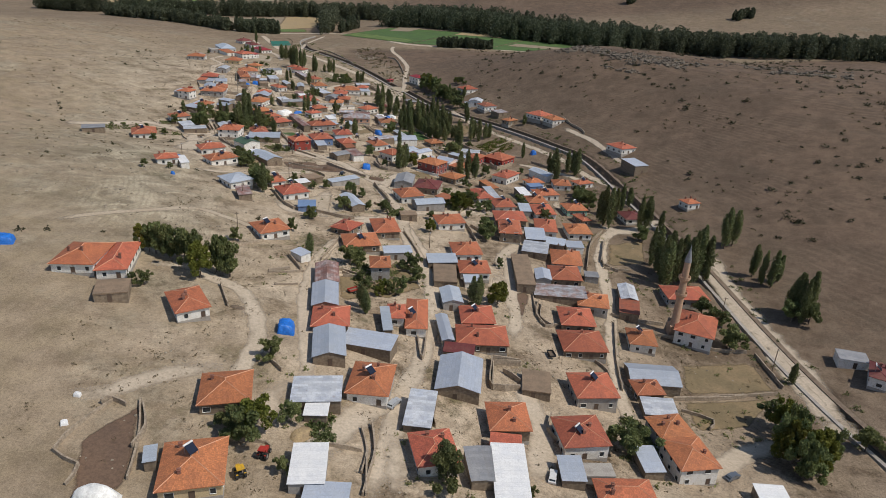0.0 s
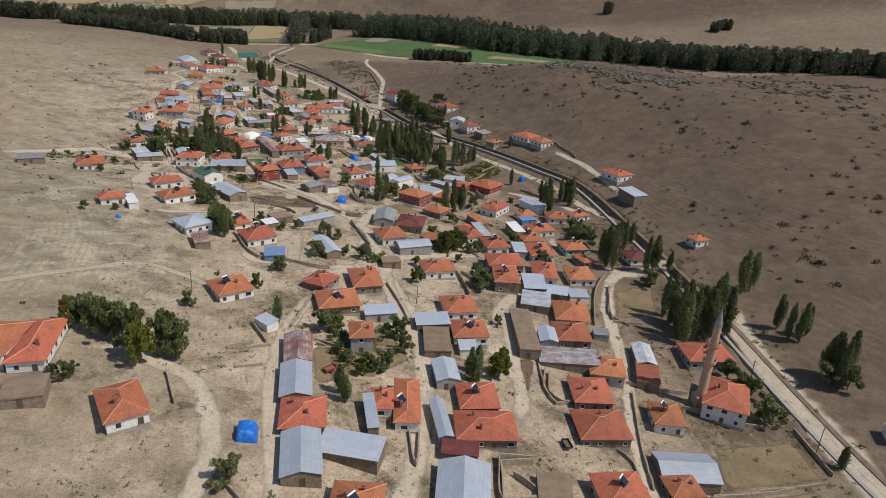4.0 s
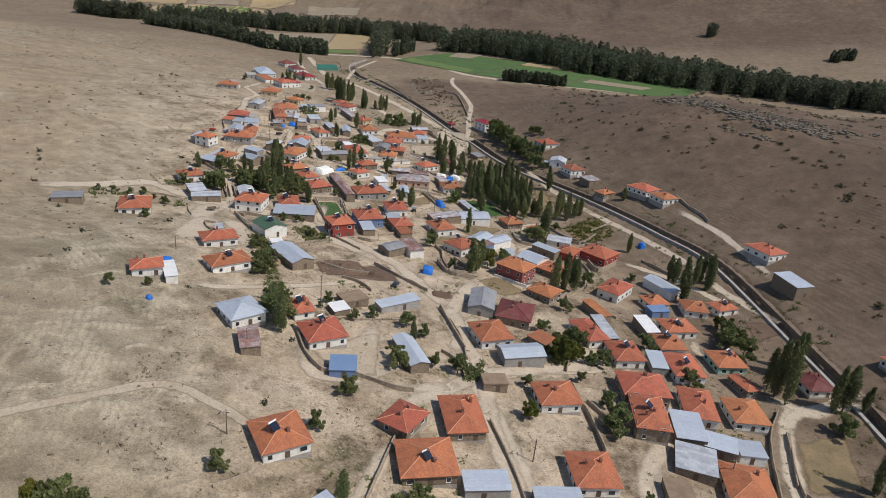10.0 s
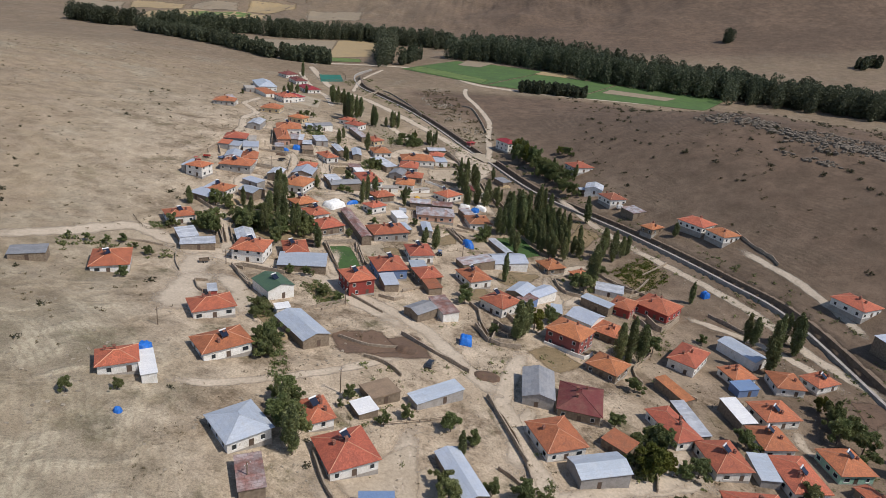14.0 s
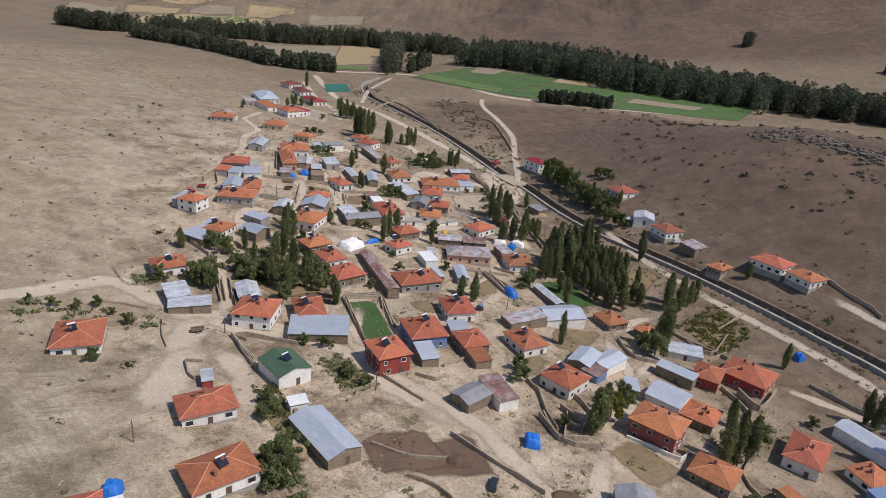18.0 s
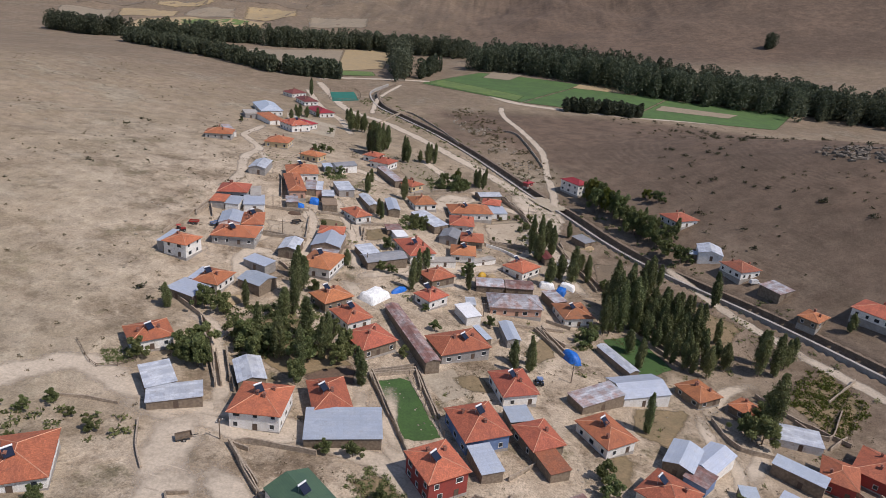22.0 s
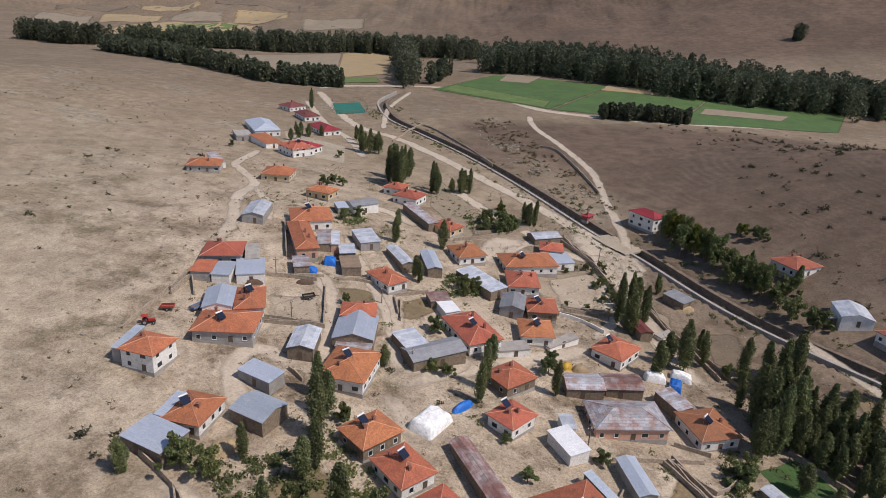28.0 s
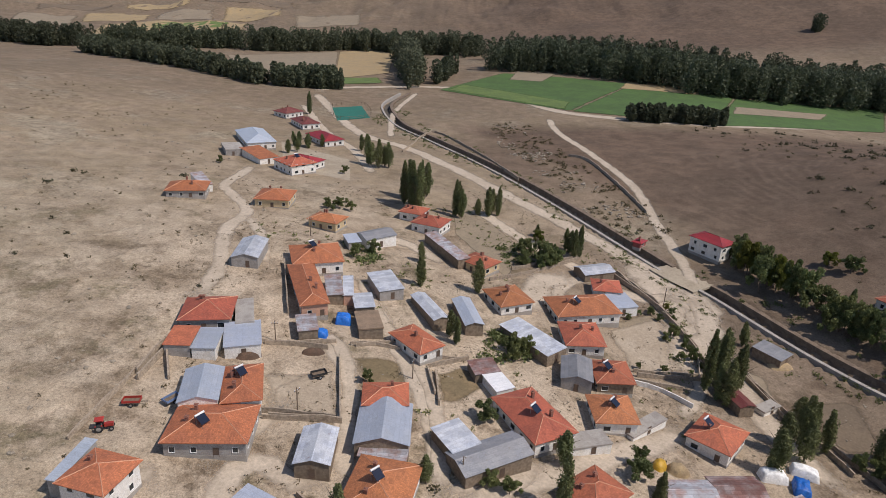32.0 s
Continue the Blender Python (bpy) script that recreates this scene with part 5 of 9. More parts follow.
tagged(obj("bridge_deck", dv, [(2 * i, 2 * i + 2, 2 * i + 3, 2 * i + 1) for i in range(k - 1)] + [(2 * k + 2 * i, 2 * k + 2 * i + 1, 2 * k + 2 * i + 3, 2 * k + 2 * i + 2) for i in range(k - 1)] + [(0, 1, 2 * k + 1, 2 * k), (2 * k - 1, 2 * k - 2, 4 * k - 2, 4 * k - 1)], "bridge"),
       "dusty road bridge over the walled stream", "bridge", kind="structure")


def garden_wall(points, height, material="wall_yard", label="low rough dry-stone wall round a village yard"):
    """A yard wall with an uneven top."""
    line = bend(points)
    rng = random.Random(int(points[0][0] * 13 + points[0][1]))
    n = len(line)
    verts, faces = [], []
    for i, (x, y) in enumerate(line):
        a, b = line[max(0, i - 1)], line[min(n - 1, i + 1)]
        d = Vector((b[0] - a[0], b[1] - a[1], 0)).normalized()
        m = Vector((-d.y, d.x, 0)) * 0.2
        g, t = ground_z(x, y), height * rng.uniform(0.85, 1.3)
        for s, z in ((-1.15, -0.4), (-0.85, t), (0.85, t), (1.15, -0.4)):
            verts.append((x + m.x * s + rng.uniform(-0.06, 0.06), y + m.y * s + rng.uniform(-0.06, 0.06), g + z))
    for i in range(n - 1):
        o = 4 * i
        faces += [(o, o + 4, o + 5, o + 1), (o + 1, o + 5, o + 6, o + 2), (o + 2, o + 6, o + 7, o + 3)]
    faces += [(0, 1, 2, 3), (4 * n - 1, 4 * n - 2, 4 * n - 3, 4 * n - 4)]
    return tagged(obj("garden_wall", verts, faces, material), label, "wall", group="yard walls")


def pole(x, y, h):
    """A timber line pole with a cross-arm and insulators."""
    top = tagged(new("utility_pole"), "weathered timber power line pole with cross-arm", "pole", group="line poles")
    top.matrix_world = pose(x, y, ground_z(x, y), 0, 0, (x * 37) % 90)
    n = 8
    v = [(r * math.cos(2 * math.pi * k / n), r * math.sin(2 * math.pi * k / n), z) for r, z in ((0.16, -0.5), (0.11, h)) for k in range(n)]
    obj("post", v, [(k, (k + 1) % n, n + (k + 1) % n, n + k) for k in range(n)] + [tuple(range(n, 2 * n))], "wood", top)
    obj("cross_arm", *box_data((-0.8, -0.16, h - 0.7), (0.8, -0.07, h - 0.56)), "wood", top)
    for s in (-0.7, 0, 0.7):
        obj("insulator", *box_data((s - 0.06, -0.17, h - 0.56), (s + 0.06, -0.05, h - 0.36)), "tank", top)


def fence(points, height):
    """A rail fence of thin posts."""
    line = bend(points)
    top = tagged(new("fence"), "rough grey timber rail fence round a plot", "fence", group="rail fences")
    x0, y0 = line[0]
    z0 = ground_z(x0, y0)
    top.matrix_world = pose(x0, y0, z0)
    q = [Vector((x - x0, y - y0, ground_z(x, y) - z0)) for x, y in line]
    for v in q:
        obj("post", *box_data((v.x - 0.07, v.y - 0.07, v.z - 0.3), (v.x + 0.07, v.y + 0.07, v.z + height)), "wood", top)
    for a, b in zip(q, q[1:]):
        side = (b - a).cross(Vector((0, 0, 1))).normalized() * 0.03
        for k in (0.45, 0.9):
            lo, hi = Vector((0, 0, height * k - 0.06)), Vector((0, 0, height * k + 0.06))
            vs = [a - side + lo, a + side + lo, b + side + lo, b - side + lo, a - side + hi, a + side + hi, b + side + hi, b - side + hi]
            obj("rail", vs, box_data((0, 0, 0), (1, 1, 1))[1], "wood", top)


# ---- trees ----


def leaf_quads(rng, centres, sizes, up=0.35):
    """A small leaf spray at each centre, turned at random."""
    n = len(centres)
    a = rng.normal(size=(n, 3))
    a /= np.linalg.norm(a, axis=1)[:, None]
    b = rng.normal(size=(n, 3))
    b[:, 2] += up
    b -= a * (a * b).sum(1)[:, None]
    b /= np.linalg.norm(b, axis=1)[:, None]
    s = sizes[:, None]
    v = np.stack([centres - a * s * 1.1 - b * s * 0.8, centres + a * s * 1.1 - b * s * 0.6, centres + b * s * 1.2], 1).reshape(-1, 3)
    f = np.arange(3 * n).reshape(-1, 3)
    return v, f


def raw_mesh(name, v, f, material):
    md = bpy.data.meshes.new(name)
    md.from_pydata(np.asarray(v).tolist(), [], np.asarray(f).tolist())
    md.materials.append(M[material])
    return md


def trunk_mesh(name, h, r, limbs, seed):
    rng = random.Random(seed)
    v, f = [], []

    def tube(p, q, r0, r1, n=6):
        p, q = Vector(p), Vector(q)
        d = (q - p).normalized()
        u = d.orthogonal().normalized()
        w = d.cross(u)
        k = len(v)
        for c, rr in ((p, r0), (q, r1)):
            for i in range(n):
                v.append(tuple(c + (u * math.cos(2 * math.pi * i / n) + w * math.sin(2 * math.pi * i / n)) * rr))
        f.extend([(k + i, k + (i + 1) % n, k + n + (i + 1) % n, k + n + i) for i in range(n)])
    tube((0, 0, -0.4), (0.05, 0.03, h), r, r * 0.35)
    for i in range(limbs):
        z = h * rng.uniform(0.3, 0.9)
        a = rng.uniform(0, 6.28)
        l = h * rng.uniform(0.25, 0.5)
        tube((0, 0, z), (math.cos(a) * l * 0.7, math.sin(a) * l * 0.7, z + l * 0.75), r * 0.45, r * 0.12, 5)
    return raw_mesh(name, v, f, "bark")


def poplar_mesh(seed, h=14.0, w=1.3, n=5200):
    """Narrow column of several upright leaders, ragged, with gaps between the sprays."""
    rng = np.random.default_rng(seed)
    k = 46
    cu = np.sort(rng.random(k)) ** 0.9
    prof = w * np.clip((cu + 0.10) / 0.26, 0, 1) * np.clip((1.02 - cu) / 0.5, 0.04, 1) ** 0.7
    ca = rng.random(k) * 6.283
    cr = prof * rng.uniform(0.25, 0.8, k)
    cc = np.stack([cr * np.cos(ca) + 0.3 * np.sin(cu * 4 + seed), cr * np.sin(ca), h * (0.09 + 0.88 * cu)], 1)
    size = 0.28 + prof * rng.uniform(0.26, 0.46, k)
    pick = rng.integers(0, k, n)
    d = rng.normal(size=(n, 3))
    d /= np.linalg.norm(d, axis=1)[:, None]
    c = cc[pick] + d * (size[pick] * (0.35 + 0.75 * rng.random(n)))[:, None] * np.array([1, 1, 2.5])
    c[:, 2] = np.clip(c[:, 2], 0.5, h)
    v, f = leaf_quads(rng, c, rng.uniform(0.12, 0.25, n), 1.2)
    return raw_mesh("crown", v, f, "poplar")


def broad_mesh(seed, h=6.0, w=2.7, n=4000, material="leaf"):
    """A low spreading fruit tree of many loose leaf masses."""
    rng = np.random.default_rng(seed)
    k = 22
    cc = np.stack([rng.normal(0, w * 0.40, k), rng.normal(0, w * 0.40, k), h * rng.uniform(0.25, 0.86, k)], 1)
    cc[:, :2] *= (1.15 - 0.75 * np.abs(cc[:, 2:3] / h - 0.45))
    rr = rng.uniform(0.17, 0.36, k) * w
    pick = rng.integers(0, k, n)
    d = rng.normal(size=(n, 3))
    d /= np.linalg.norm(d, axis=1)[:, None]
    c = cc[pick] + d * (rr[pick] * (0.5 + 0.6 * rng.random(n)))[:, None] * np.array([1, 1, 0.85])
    c[:, 2] = np.clip(c[:, 2], 0.35, h)
    v, f = leaf_quads(rng, c, rng.uniform(0.11, 0.24, n))
    return raw_mesh("crown", v, f, material)


POPLARS = [poplar_mesh(s, w=w) for s, w in ((1, 1.75), (2, 2.05), (3, 1.55), (4, 2.2), (5, 1.85))]
BROADS = [broad_mesh(s) for s in (11, 12, 13, 14)] + [broad_mesh(15, material="leafy")]
POPLAR_TRUNK, BROAD_TRUNK = trunk_mesh("trunk", 11.5, 0.24, 5, 1), trunk_mesh("trunk", 3.6, 0.16, 7, 2)
tree_rng = random.Random(5)


def tree(kind, x, y, h):
    tall = kind == "poplar"
    top = tagged(new("poplar_tree" if tall else "fruit_tree"), "tall narrow dark green poplar tree" if tall else "low spreading green fruit tree in a village garden", "tree", group="poplars" if tall else "garden trees")
    s = h / (14.0 if tall else 6.0)
    m = pose(x, y, ground_z(x, y), 0, 0, tree_rng.uniform(0, 360))
    top.matrix_world = m
    wide = (0.5 + 0.5 * s if tall else s) * tree_rng.uniform(0.8, 1.15)
    crown = tree_rng.choice(POPLARS) if tall else (BROADS[4] if tree_rng.random() < 0.07 else tree_rng.choice(BROADS[:4]))
    for name, data in (("trunk", POPLAR_TRUNK if tall else BROAD_TRUNK), ("crown", crown)):
        put(name, data, top, Matrix.Diagonal((wide, wide, s, 1)))


def tall_trees(*spots):
    """Full-crowned trees of a windbreak, higher than wide."""
    for x, y, h in spots:
        top = tagged(new("willow_tree"), "full green windbreak tree with yellowing top", "tree", group="windbreak trees")
        top.matrix_world = pose(x, y, ground_z(x, y), 0, 0, tree_rng.uniform(0, 360))
        s, w = h / 6.0, h / 6.0 * tree_rng.uniform(0.5, 0.72)
        put("trunk", BROAD_TRUNK, top, Matrix.Diagonal((w, w, s, 1)))
        put("crown", tree_rng.choice(BROADS), top, Matrix.Diagonal((w, w, s, 1)))


def poplars(*spots):
    for x, y, h in spots:
        tree("poplar", x, y, h)


def fruit_trees(*spots):
    for x, y, h in spots:
        tree("fruit", x, y, h)


def far_wood(name, line, depth, count, h_lo, h_hi, seed, label):
    """A belt of many poplars far off, as one mesh."""
    rng = np.random.default_rng(seed)
    p = np.array(bend(line))
    vs, fs, k = [], [], 0
    for i in range(int(count * 1.5)):
        q = p[rng.integers(0, len(p))] + rng.normal(0, depth * 0.5, 2) * np.array([0.6, 1.0])
        h = rng.uniform(h_lo, h_hi) * (0.7 + 0.45 * rng.random() ** 0.5)
        n = 240
        u = rng.random(n)
        round_tree = rng.random() < 0.38
        w = h * (0.30 if round_tree else rng.uniform(0.12, 0.21))
        prof = w * (np.sqrt(np.clip(1 - (2 * u - 1) ** 2, 0.05, 1)) if round_tree else np.clip((u + 0.1) / 0.25, 0, 1) * np.clip((1.05 - u) / 0.4, 0.1, 1) ** 0.6)
        a = rng.random(n) * 6.283
        r = prof * (0.6 + 0.5 * rng.random(n))
        c = np.stack([q[0] + r * np.cos(a), q[1] + r * np.sin(a), ground_z(q[0], q[1]) + h * (0.03 + 0.97 * u)], 1)
        v, f = leaf_quads(rng, c, rng.uniform(0.5, 1.15, n), 0.8)
        vs.append(v)
        fs.append(f + k)
        k += len(v)
    return tagged(new(name, raw_mesh(name, np.concatenate(vs), np.concatenate(fs), "farleaf")), label, "trees", kind="stuff")


def scrub(name, spots, lo, hi, material, label, n=26):
    """Many small bushes or tussocks, as one mesh."""
    rng = np.random.default_rng(len(spots))
    vs, fs, k = [], [], 0
    for x, y in spots:
        s = rng.uniform(lo, hi)
        d = rng.normal(size=(n, 3))
        d[:, 2] = np.abs(d[:, 2]) * 0.8
        c = np.array([x, y, ground_z(x, y)]) + d * s * 0.42
        v, f = leaf_quads(rng, c, rng.uniform(0.13, 0.27, n) * s)
        vs.append(v)
        fs.append(f + k)
        k += len(v)
    return tagged(new(name, raw_mesh(name, np.concatenate(vs), np.concatenate(fs), material)), label, "bushes", kind="stuff")


def scatter(seed, count, x0, x1, y0, y1, keep):
    rng = random.Random(seed)
    out = []
    while len(out) < count:
        x, y = rng.uniform(x0, x1), rng.uniform(y0, y1)
        if keep(x, y):
            out.append((x, y))
    return out


def clustered(seed, count, x0, x1, y0, y1, keep, scale=0.06, bar=0.12):
    """Spots that gather in drifts."""
    return scatter(seed, count, x0, x1, y0, y1, lambda x, y: noise.fractal(Vector((x * scale, y * scale, seed * 3.1)), 0.8, 2.2, 4) > bar and keep(x, y))


def inside_quad(corners, x, y):
    sign = [(bx - ax) * (y - ay) - (by - ay) * (x - ax) for (ax, ay), (bx, by) in zip(corners, corners[1:] + corners[:1])]
    return all(v > 0 for v in sign) or all(v < 0 for v in sign)


def planted(name, corners, count, lo, hi, material, label, seed, n=26):
    """A plot full of bushes or vegetable plants."""
    xs, ys = [c[0] for c in corners], [c[1] for c in corners]
    return scrub(name, scatter(seed, count, min(xs), max(xs), min(ys), max(ys), lambda x, y: inside_quad(corners, x, y)), lo, hi, material, label, n)


# ---- vehicles, covers and other things ----


def lathe(rings, n=16):
    v = [(r * math.cos(2 * math.pi * k / n), r * math.sin(2 * math.pi * k / n), z) for r, z in rings for k in range(n)]
    f = [(i * n + k, i * n + (k + 1) % n, (i + 1) * n + (k + 1) % n, (i + 1) * n + k) for i in range(len(rings) - 1) for k in range(n)]
    return v, f


def minaret(x, y, height):
    top = tagged(new("minaret"), "slender brown stone minaret with two balconies", "minaret")
    top.matrix_world = pose(x, y, ground_z(x, y))
    h = height
    obj("base", *box_data((-1.9, -1.9, -1.0), (1.9, 1.9, h * 0.12)), "minaret", top)
    obj("shaft", *lathe([(1.75, h * 0.12), (1.35, h * 0.17), (1.25, h * 0.46), (1.15, h * 0.64), (1.0, h * 0.84)], 14), "minaret", top, smooth=True)
    for z in (0.47, 0.65):
        obj("balcony", *lathe([(1.2, h * z - 1.2), (1.9, h * z - 0.1), (1.95, h * z), (1.95, h * z + 0.9), (1.8, h * z + 0.9), (1.8, h * z + 0.05), (1.1, h * z + 0.05)], 14), "minaret", top, "stone balcony with parapet")
    obj("spire", *lathe([(1.15, h * 0.84 - 0.2), (1.12, h * 0.85), (0.55, h * 0.93), (0.05, h * 0.99)], 14), "lead", top, "lead-covered conical spire")
    obj("finial", *lathe([(0.05, h * 0.985), (0.16, h * 0.995), (0.05, h * 1.005), (0.02, h * 1.03)], 8), "steel", top)


def wheel(top, x, y, r, w):
    n = 14
    v, f = lathe([(r * 0.55, -w / 2), (r, -w / 2), (r, w / 2), (r * 0.55, w / 2)], n)
    v = [(x + p[0], y + p[2], r + p[1]) for p in v]
    wh = obj("wheel", v, f, "rubber", top)
    v, f = lathe([(0.01, -w / 2 - 0.02), (r * 0.55, -w / 2), (r * 0.55, w / 2), (0.01, w / 2 + 0.02)], n)
    obj("rim", [(x + p[0], y + p[2], r + p[1]) for p in v], f, "steel", wh)


def car(x, y, turn, colour, label, van=False):
    top = tagged(new("van" if van else "car"), label, "van" if van else "car", group="parked cars")
    top.matrix_world = pose(x, y, ground_z(x, y) + 0.08, 0, 0, turn)
    roof = 1.9 if van else 1.45
    side = [(-2.15, 0.35), (2.15, 0.35), (2.2, 0.72), (2.05, 0.85), (1.1, 0.92), (0.45 if not van else 1.0, roof), (-1.2 if not van else -2.0, roof), (-1.95 if not van else -2.12, 0.95), (-2.18, 0.8)]
    v, f = [], []
    for s, inset in ((-0.84, 0), (0.84, 0)):
        v += [(px, s * (0.86 if pz > 1.0 else 1.0), pz) for px, pz in side]
    n = len(side)
    f = [tuple(range(n)), tuple(range(2 * n - 1, n - 1, -1))] + [(k, n + k, n + (k + 1) % n, (k + 1) % n) for k in range(n)]
    obj("body", v, f, colour, top)
    for sx0, sx1, nm in ((1.05, 0.5, "windscreen"), (-1.9, -1.25, "rear_window")):
        if van and nm == "rear_window":
            continue
        z0, z1 = 0.97, roof - 0.06
        ox = 0.03 if nm == "windscreen" else -0.03
        if van:
            sx1 = 1.0
            sx0 = 1.09
        q = [(sx0 + ox, -0.68, z0), (sx0 + ox, 0.68, z0), (sx1 + ox, 0.64, z1), (sx1 + ox, -0.64, z1)]
        q += [(p[0] - ox * 1.2, p[1], p[2]) for p in q]
        obj(nm, q, [(0, 1, 2, 3), (7, 6, 5, 4), (0, 4, 5, 1), (2, 6, 7, 3), (1, 5, 6, 2), (3, 7, 4, 0)], "pane", top)
    for s in (-1, 1):
        v, f = box_data((-1.3, s * 0.74 - 0.02, 1.0), (0.5, s * 0.74 + 0.02, roof - 0.12))
        obj("side_window", v, f, "pane", top)
        obj("headlight", *box_data((2.14, s * 0.62 - 0.15, 0.6), (2.23, s * 0.62 + 0.15, 0.74)), "tank", top)
        for wx in (-1.35, 1.35):
            wheel(top, wx, s * 0.78, 0.32, 0.2)


def tractor(x, y, turn, colour, label):
    top = tagged(new("tractor"), label, "tractor", group="farm machines")
    top.matrix_world = pose(x, y, ground_z(x, y) + 0.05, 0, 0, turn)
    obj("bonnet", *box_data((0.1, -0.35, 0.75), (1.7, 0.35, 1.4)), colour, top)
    obj("chassis", *box_data((-1.2, -0.3, 0.5), (1.6, 0.3, 0.76)), "rubber", top)
    obj("seat", *box_data((-1.0, -0.3, 1.0), (-0.5, 0.3, 1.35)), "rubber", top)
    for s in (-1, 1):
        obj("mudguard", *box_data((-1.4, s * 0.75 - 0.2, 1.25), (-0.1, s * 0.75 + 0.2, 1.36)), colour, top)
        obj("roll_bar", *box_data((-1.15, s * 0.6 - 0.04, 1.2), (-1.07, s * 0.6 + 0.04, 2.35)), "rubber", top)
        wheel(top, -0.75, s * 0.8, 0.75, 0.42)
        wheel(top, 1.35, s * 0.65, 0.42, 0.28)
    obj("canopy", *box_data((-1.45, -0.75, 2.35), (0.15, 0.75, 2.43)), colour, top)


def trailer(x, y, turn, colour, label):
    top = tagged(new("farm_trailer"), label, "trailer", group="farm machines")
    top.matrix_world = pose(x, y, ground_z(x, y) + 0.05, 0, 0, turn)
    obj("bed", *box_data((-1.7, -0.95, 0.8), (1.7, 0.95, 0.9)), "wood", top)
    for a, b in (((-1.7, -0.95, 0.9), (1.7, -0.87, 1.4)), ((-1.7, 0.87, 0.9), (1.7, 0.95, 1.4)), ((-1.7, -0.87, 0.9), (-1.62, 0.87, 1.4)), ((1.62, -0.87, 0.9), (1.7, 0.87, 1.4))):
        obj("side_board", *box_data(a, b), colour, top)
    for s in (-1, 1):
        wheel(top, 0, s * 1.0, 0.45, 0.25)
    obj("drawbar", *box_data((1.7, -0.06, 0.6), (3.0, 0.06, 0.72)), "rubber", top)


def lumpy(name, x, y, turn, w, d, h, material, label, category, seed, sharp=2.0, group=""):
    """A sheet-covered stack or a heap: a rounded, sagging, uneven mound that stands on the land."""
    n, m = 14, 14
    v, f = [], []
    g = ground_z(x, y)
    c, s = math.cos(radians(turn)), math.sin(radians(turn))
    for j in range(m + 1):
        for i in range(n + 1):
            px, py = (i / n - 0.5) * 2, (j / m - 0.5) * 2
            e = max(abs(px), abs(py)) if sharp > 3 else math.hypot(px, py)
            z = h * max(0.0, 1 - min(1, e) ** (sharp * (2.2 if sharp > 3 else 1))) ** (0.5 if sharp > 3 else 0.6) * (1 - 0.22 * px * px if sharp > 3 else 1)
            z += 0.16 * h * noise.noise(Vector((px * 2.2, py * 2.2, seed))) * (1 if z > 0.05 else 0)
            lx, ly = px * w / 2 * (1 + 0.05 * noise.noise(Vector((px, py, seed + 9)))), py * d / 2
            wx, wy = x + c * lx - s * ly, y + s * lx + c * ly
            v.append((wx - x, wy - y, max(z, 0) + ground_z(wx, wy) - g - (0.15 if z < 0.05 else 0)))
    for j in range(m):
        for i in range(n):
            a = j * (n + 1) + i
            f.append((a, a + 1, a + n + 2, a + n + 1))
    ob = obj(name, v, f, material, smooth=True)
    ob.location = (x, y, g)
    return tagged(ob, label, category, group=group)


def boulders(name, spots, lo, hi, material, label, seed):
    """Broken rock outcrops, as one mesh."""
    rng = np.random.default_rng(seed)
    base, fb = [], []
    n, m = 5, 3
    for j in range(m + 1):
        for i in range(n):
            a, b = 2 * math.pi * i / n, math.pi * (j / m - 0.5)
            base.append((math.cos(a) * math.cos(b), math.sin(a) * math.cos(b), math.sin(b)))
    for j in range(m):
        for i in range(n):
            fb.append((j * n + i, j * n + (i + 1) % n, (j + 1) * n + (i + 1) % n, (j + 1) * n + i))
    base, fb = np.array(base), np.array(fb)
    vs, fs, k = [], [], 0
    for x, y in spots:
        s = rng.uniform(lo, hi)
        v = base * (1 + rng.uniform(-0.3, 0.3, (len(base), 1))) * np.array([s, s * rng.uniform(0.5, 1), s * rng.uniform(0.35, 0.7)])
        a = rng.uniform(0, 6.28)
        v = v @ np.array([[math.cos(a), -math.sin(a), 0], [math.sin(a), math.cos(a), 0], [0, 0, 1]])
        vs.append(v + np.array([x, y, ground_z(x, y) + 0.1 * s]))
        fs.append(fb + k)
        k += len(base)
    return tagged(new(name, raw_mesh(name, np.concatenate(vs), np.concatenate(fs), material)), label, "rocks", kind="stuff")


M["rock"] = plain("lichened grey rock", (0.20, 0.165, 0.128), (0.12, 0.10, 0.08), scale=0.5, fine=2.5, bump=0.9, dist=0.2, var=0)
M["stone"] = plain("weathered field stone", (0.36, 0.31, 0.24), (0.25, 0.21, 0.16), scale=0.5, fine=2.5, bump=0.9, dist=0.2, var=0)


# ---- the layout: ground patches and roads ----

patch("field_1", [(-132.4, 904.3), (-36.0, 823.6), (35.7, 950.0), (-74.5, 1012.3)], "green_field", "irrigated dark green field beside the river trees", 0.3)
patch("field_2", [(-36.0, 823.6), (50.3, 789.8), (111.8, 915.6), (35.7, 950.0)], "green_field", "irrigated dark green field beside the road", 0.3)
patch("field_3", [(50.3, 789.8), (187.1, 830.0), (241.0, 923.4), (111.8, 915.6)], "green_field", "dark green field under the river trees", 0.3)
patch("field_4", [(-125.5, 905.0), (-39.2, 829.2), (-31.5, 856.3), (-112.0, 935.7)], "light_green", "light green strip of young crop", 0.45)
patch("field_5", [(17.8, 922.5), (83.3, 914.2), (92.5, 943.0), (35.6, 971.7)], "stubble", "pale cut stubble strip", 0.5)
patch("field_6", [(82.5, 842.2), (155.2, 856.6), (173.1, 883.9), (97.0, 875.7)], "fallow", "bare tan field strip", 0.5)
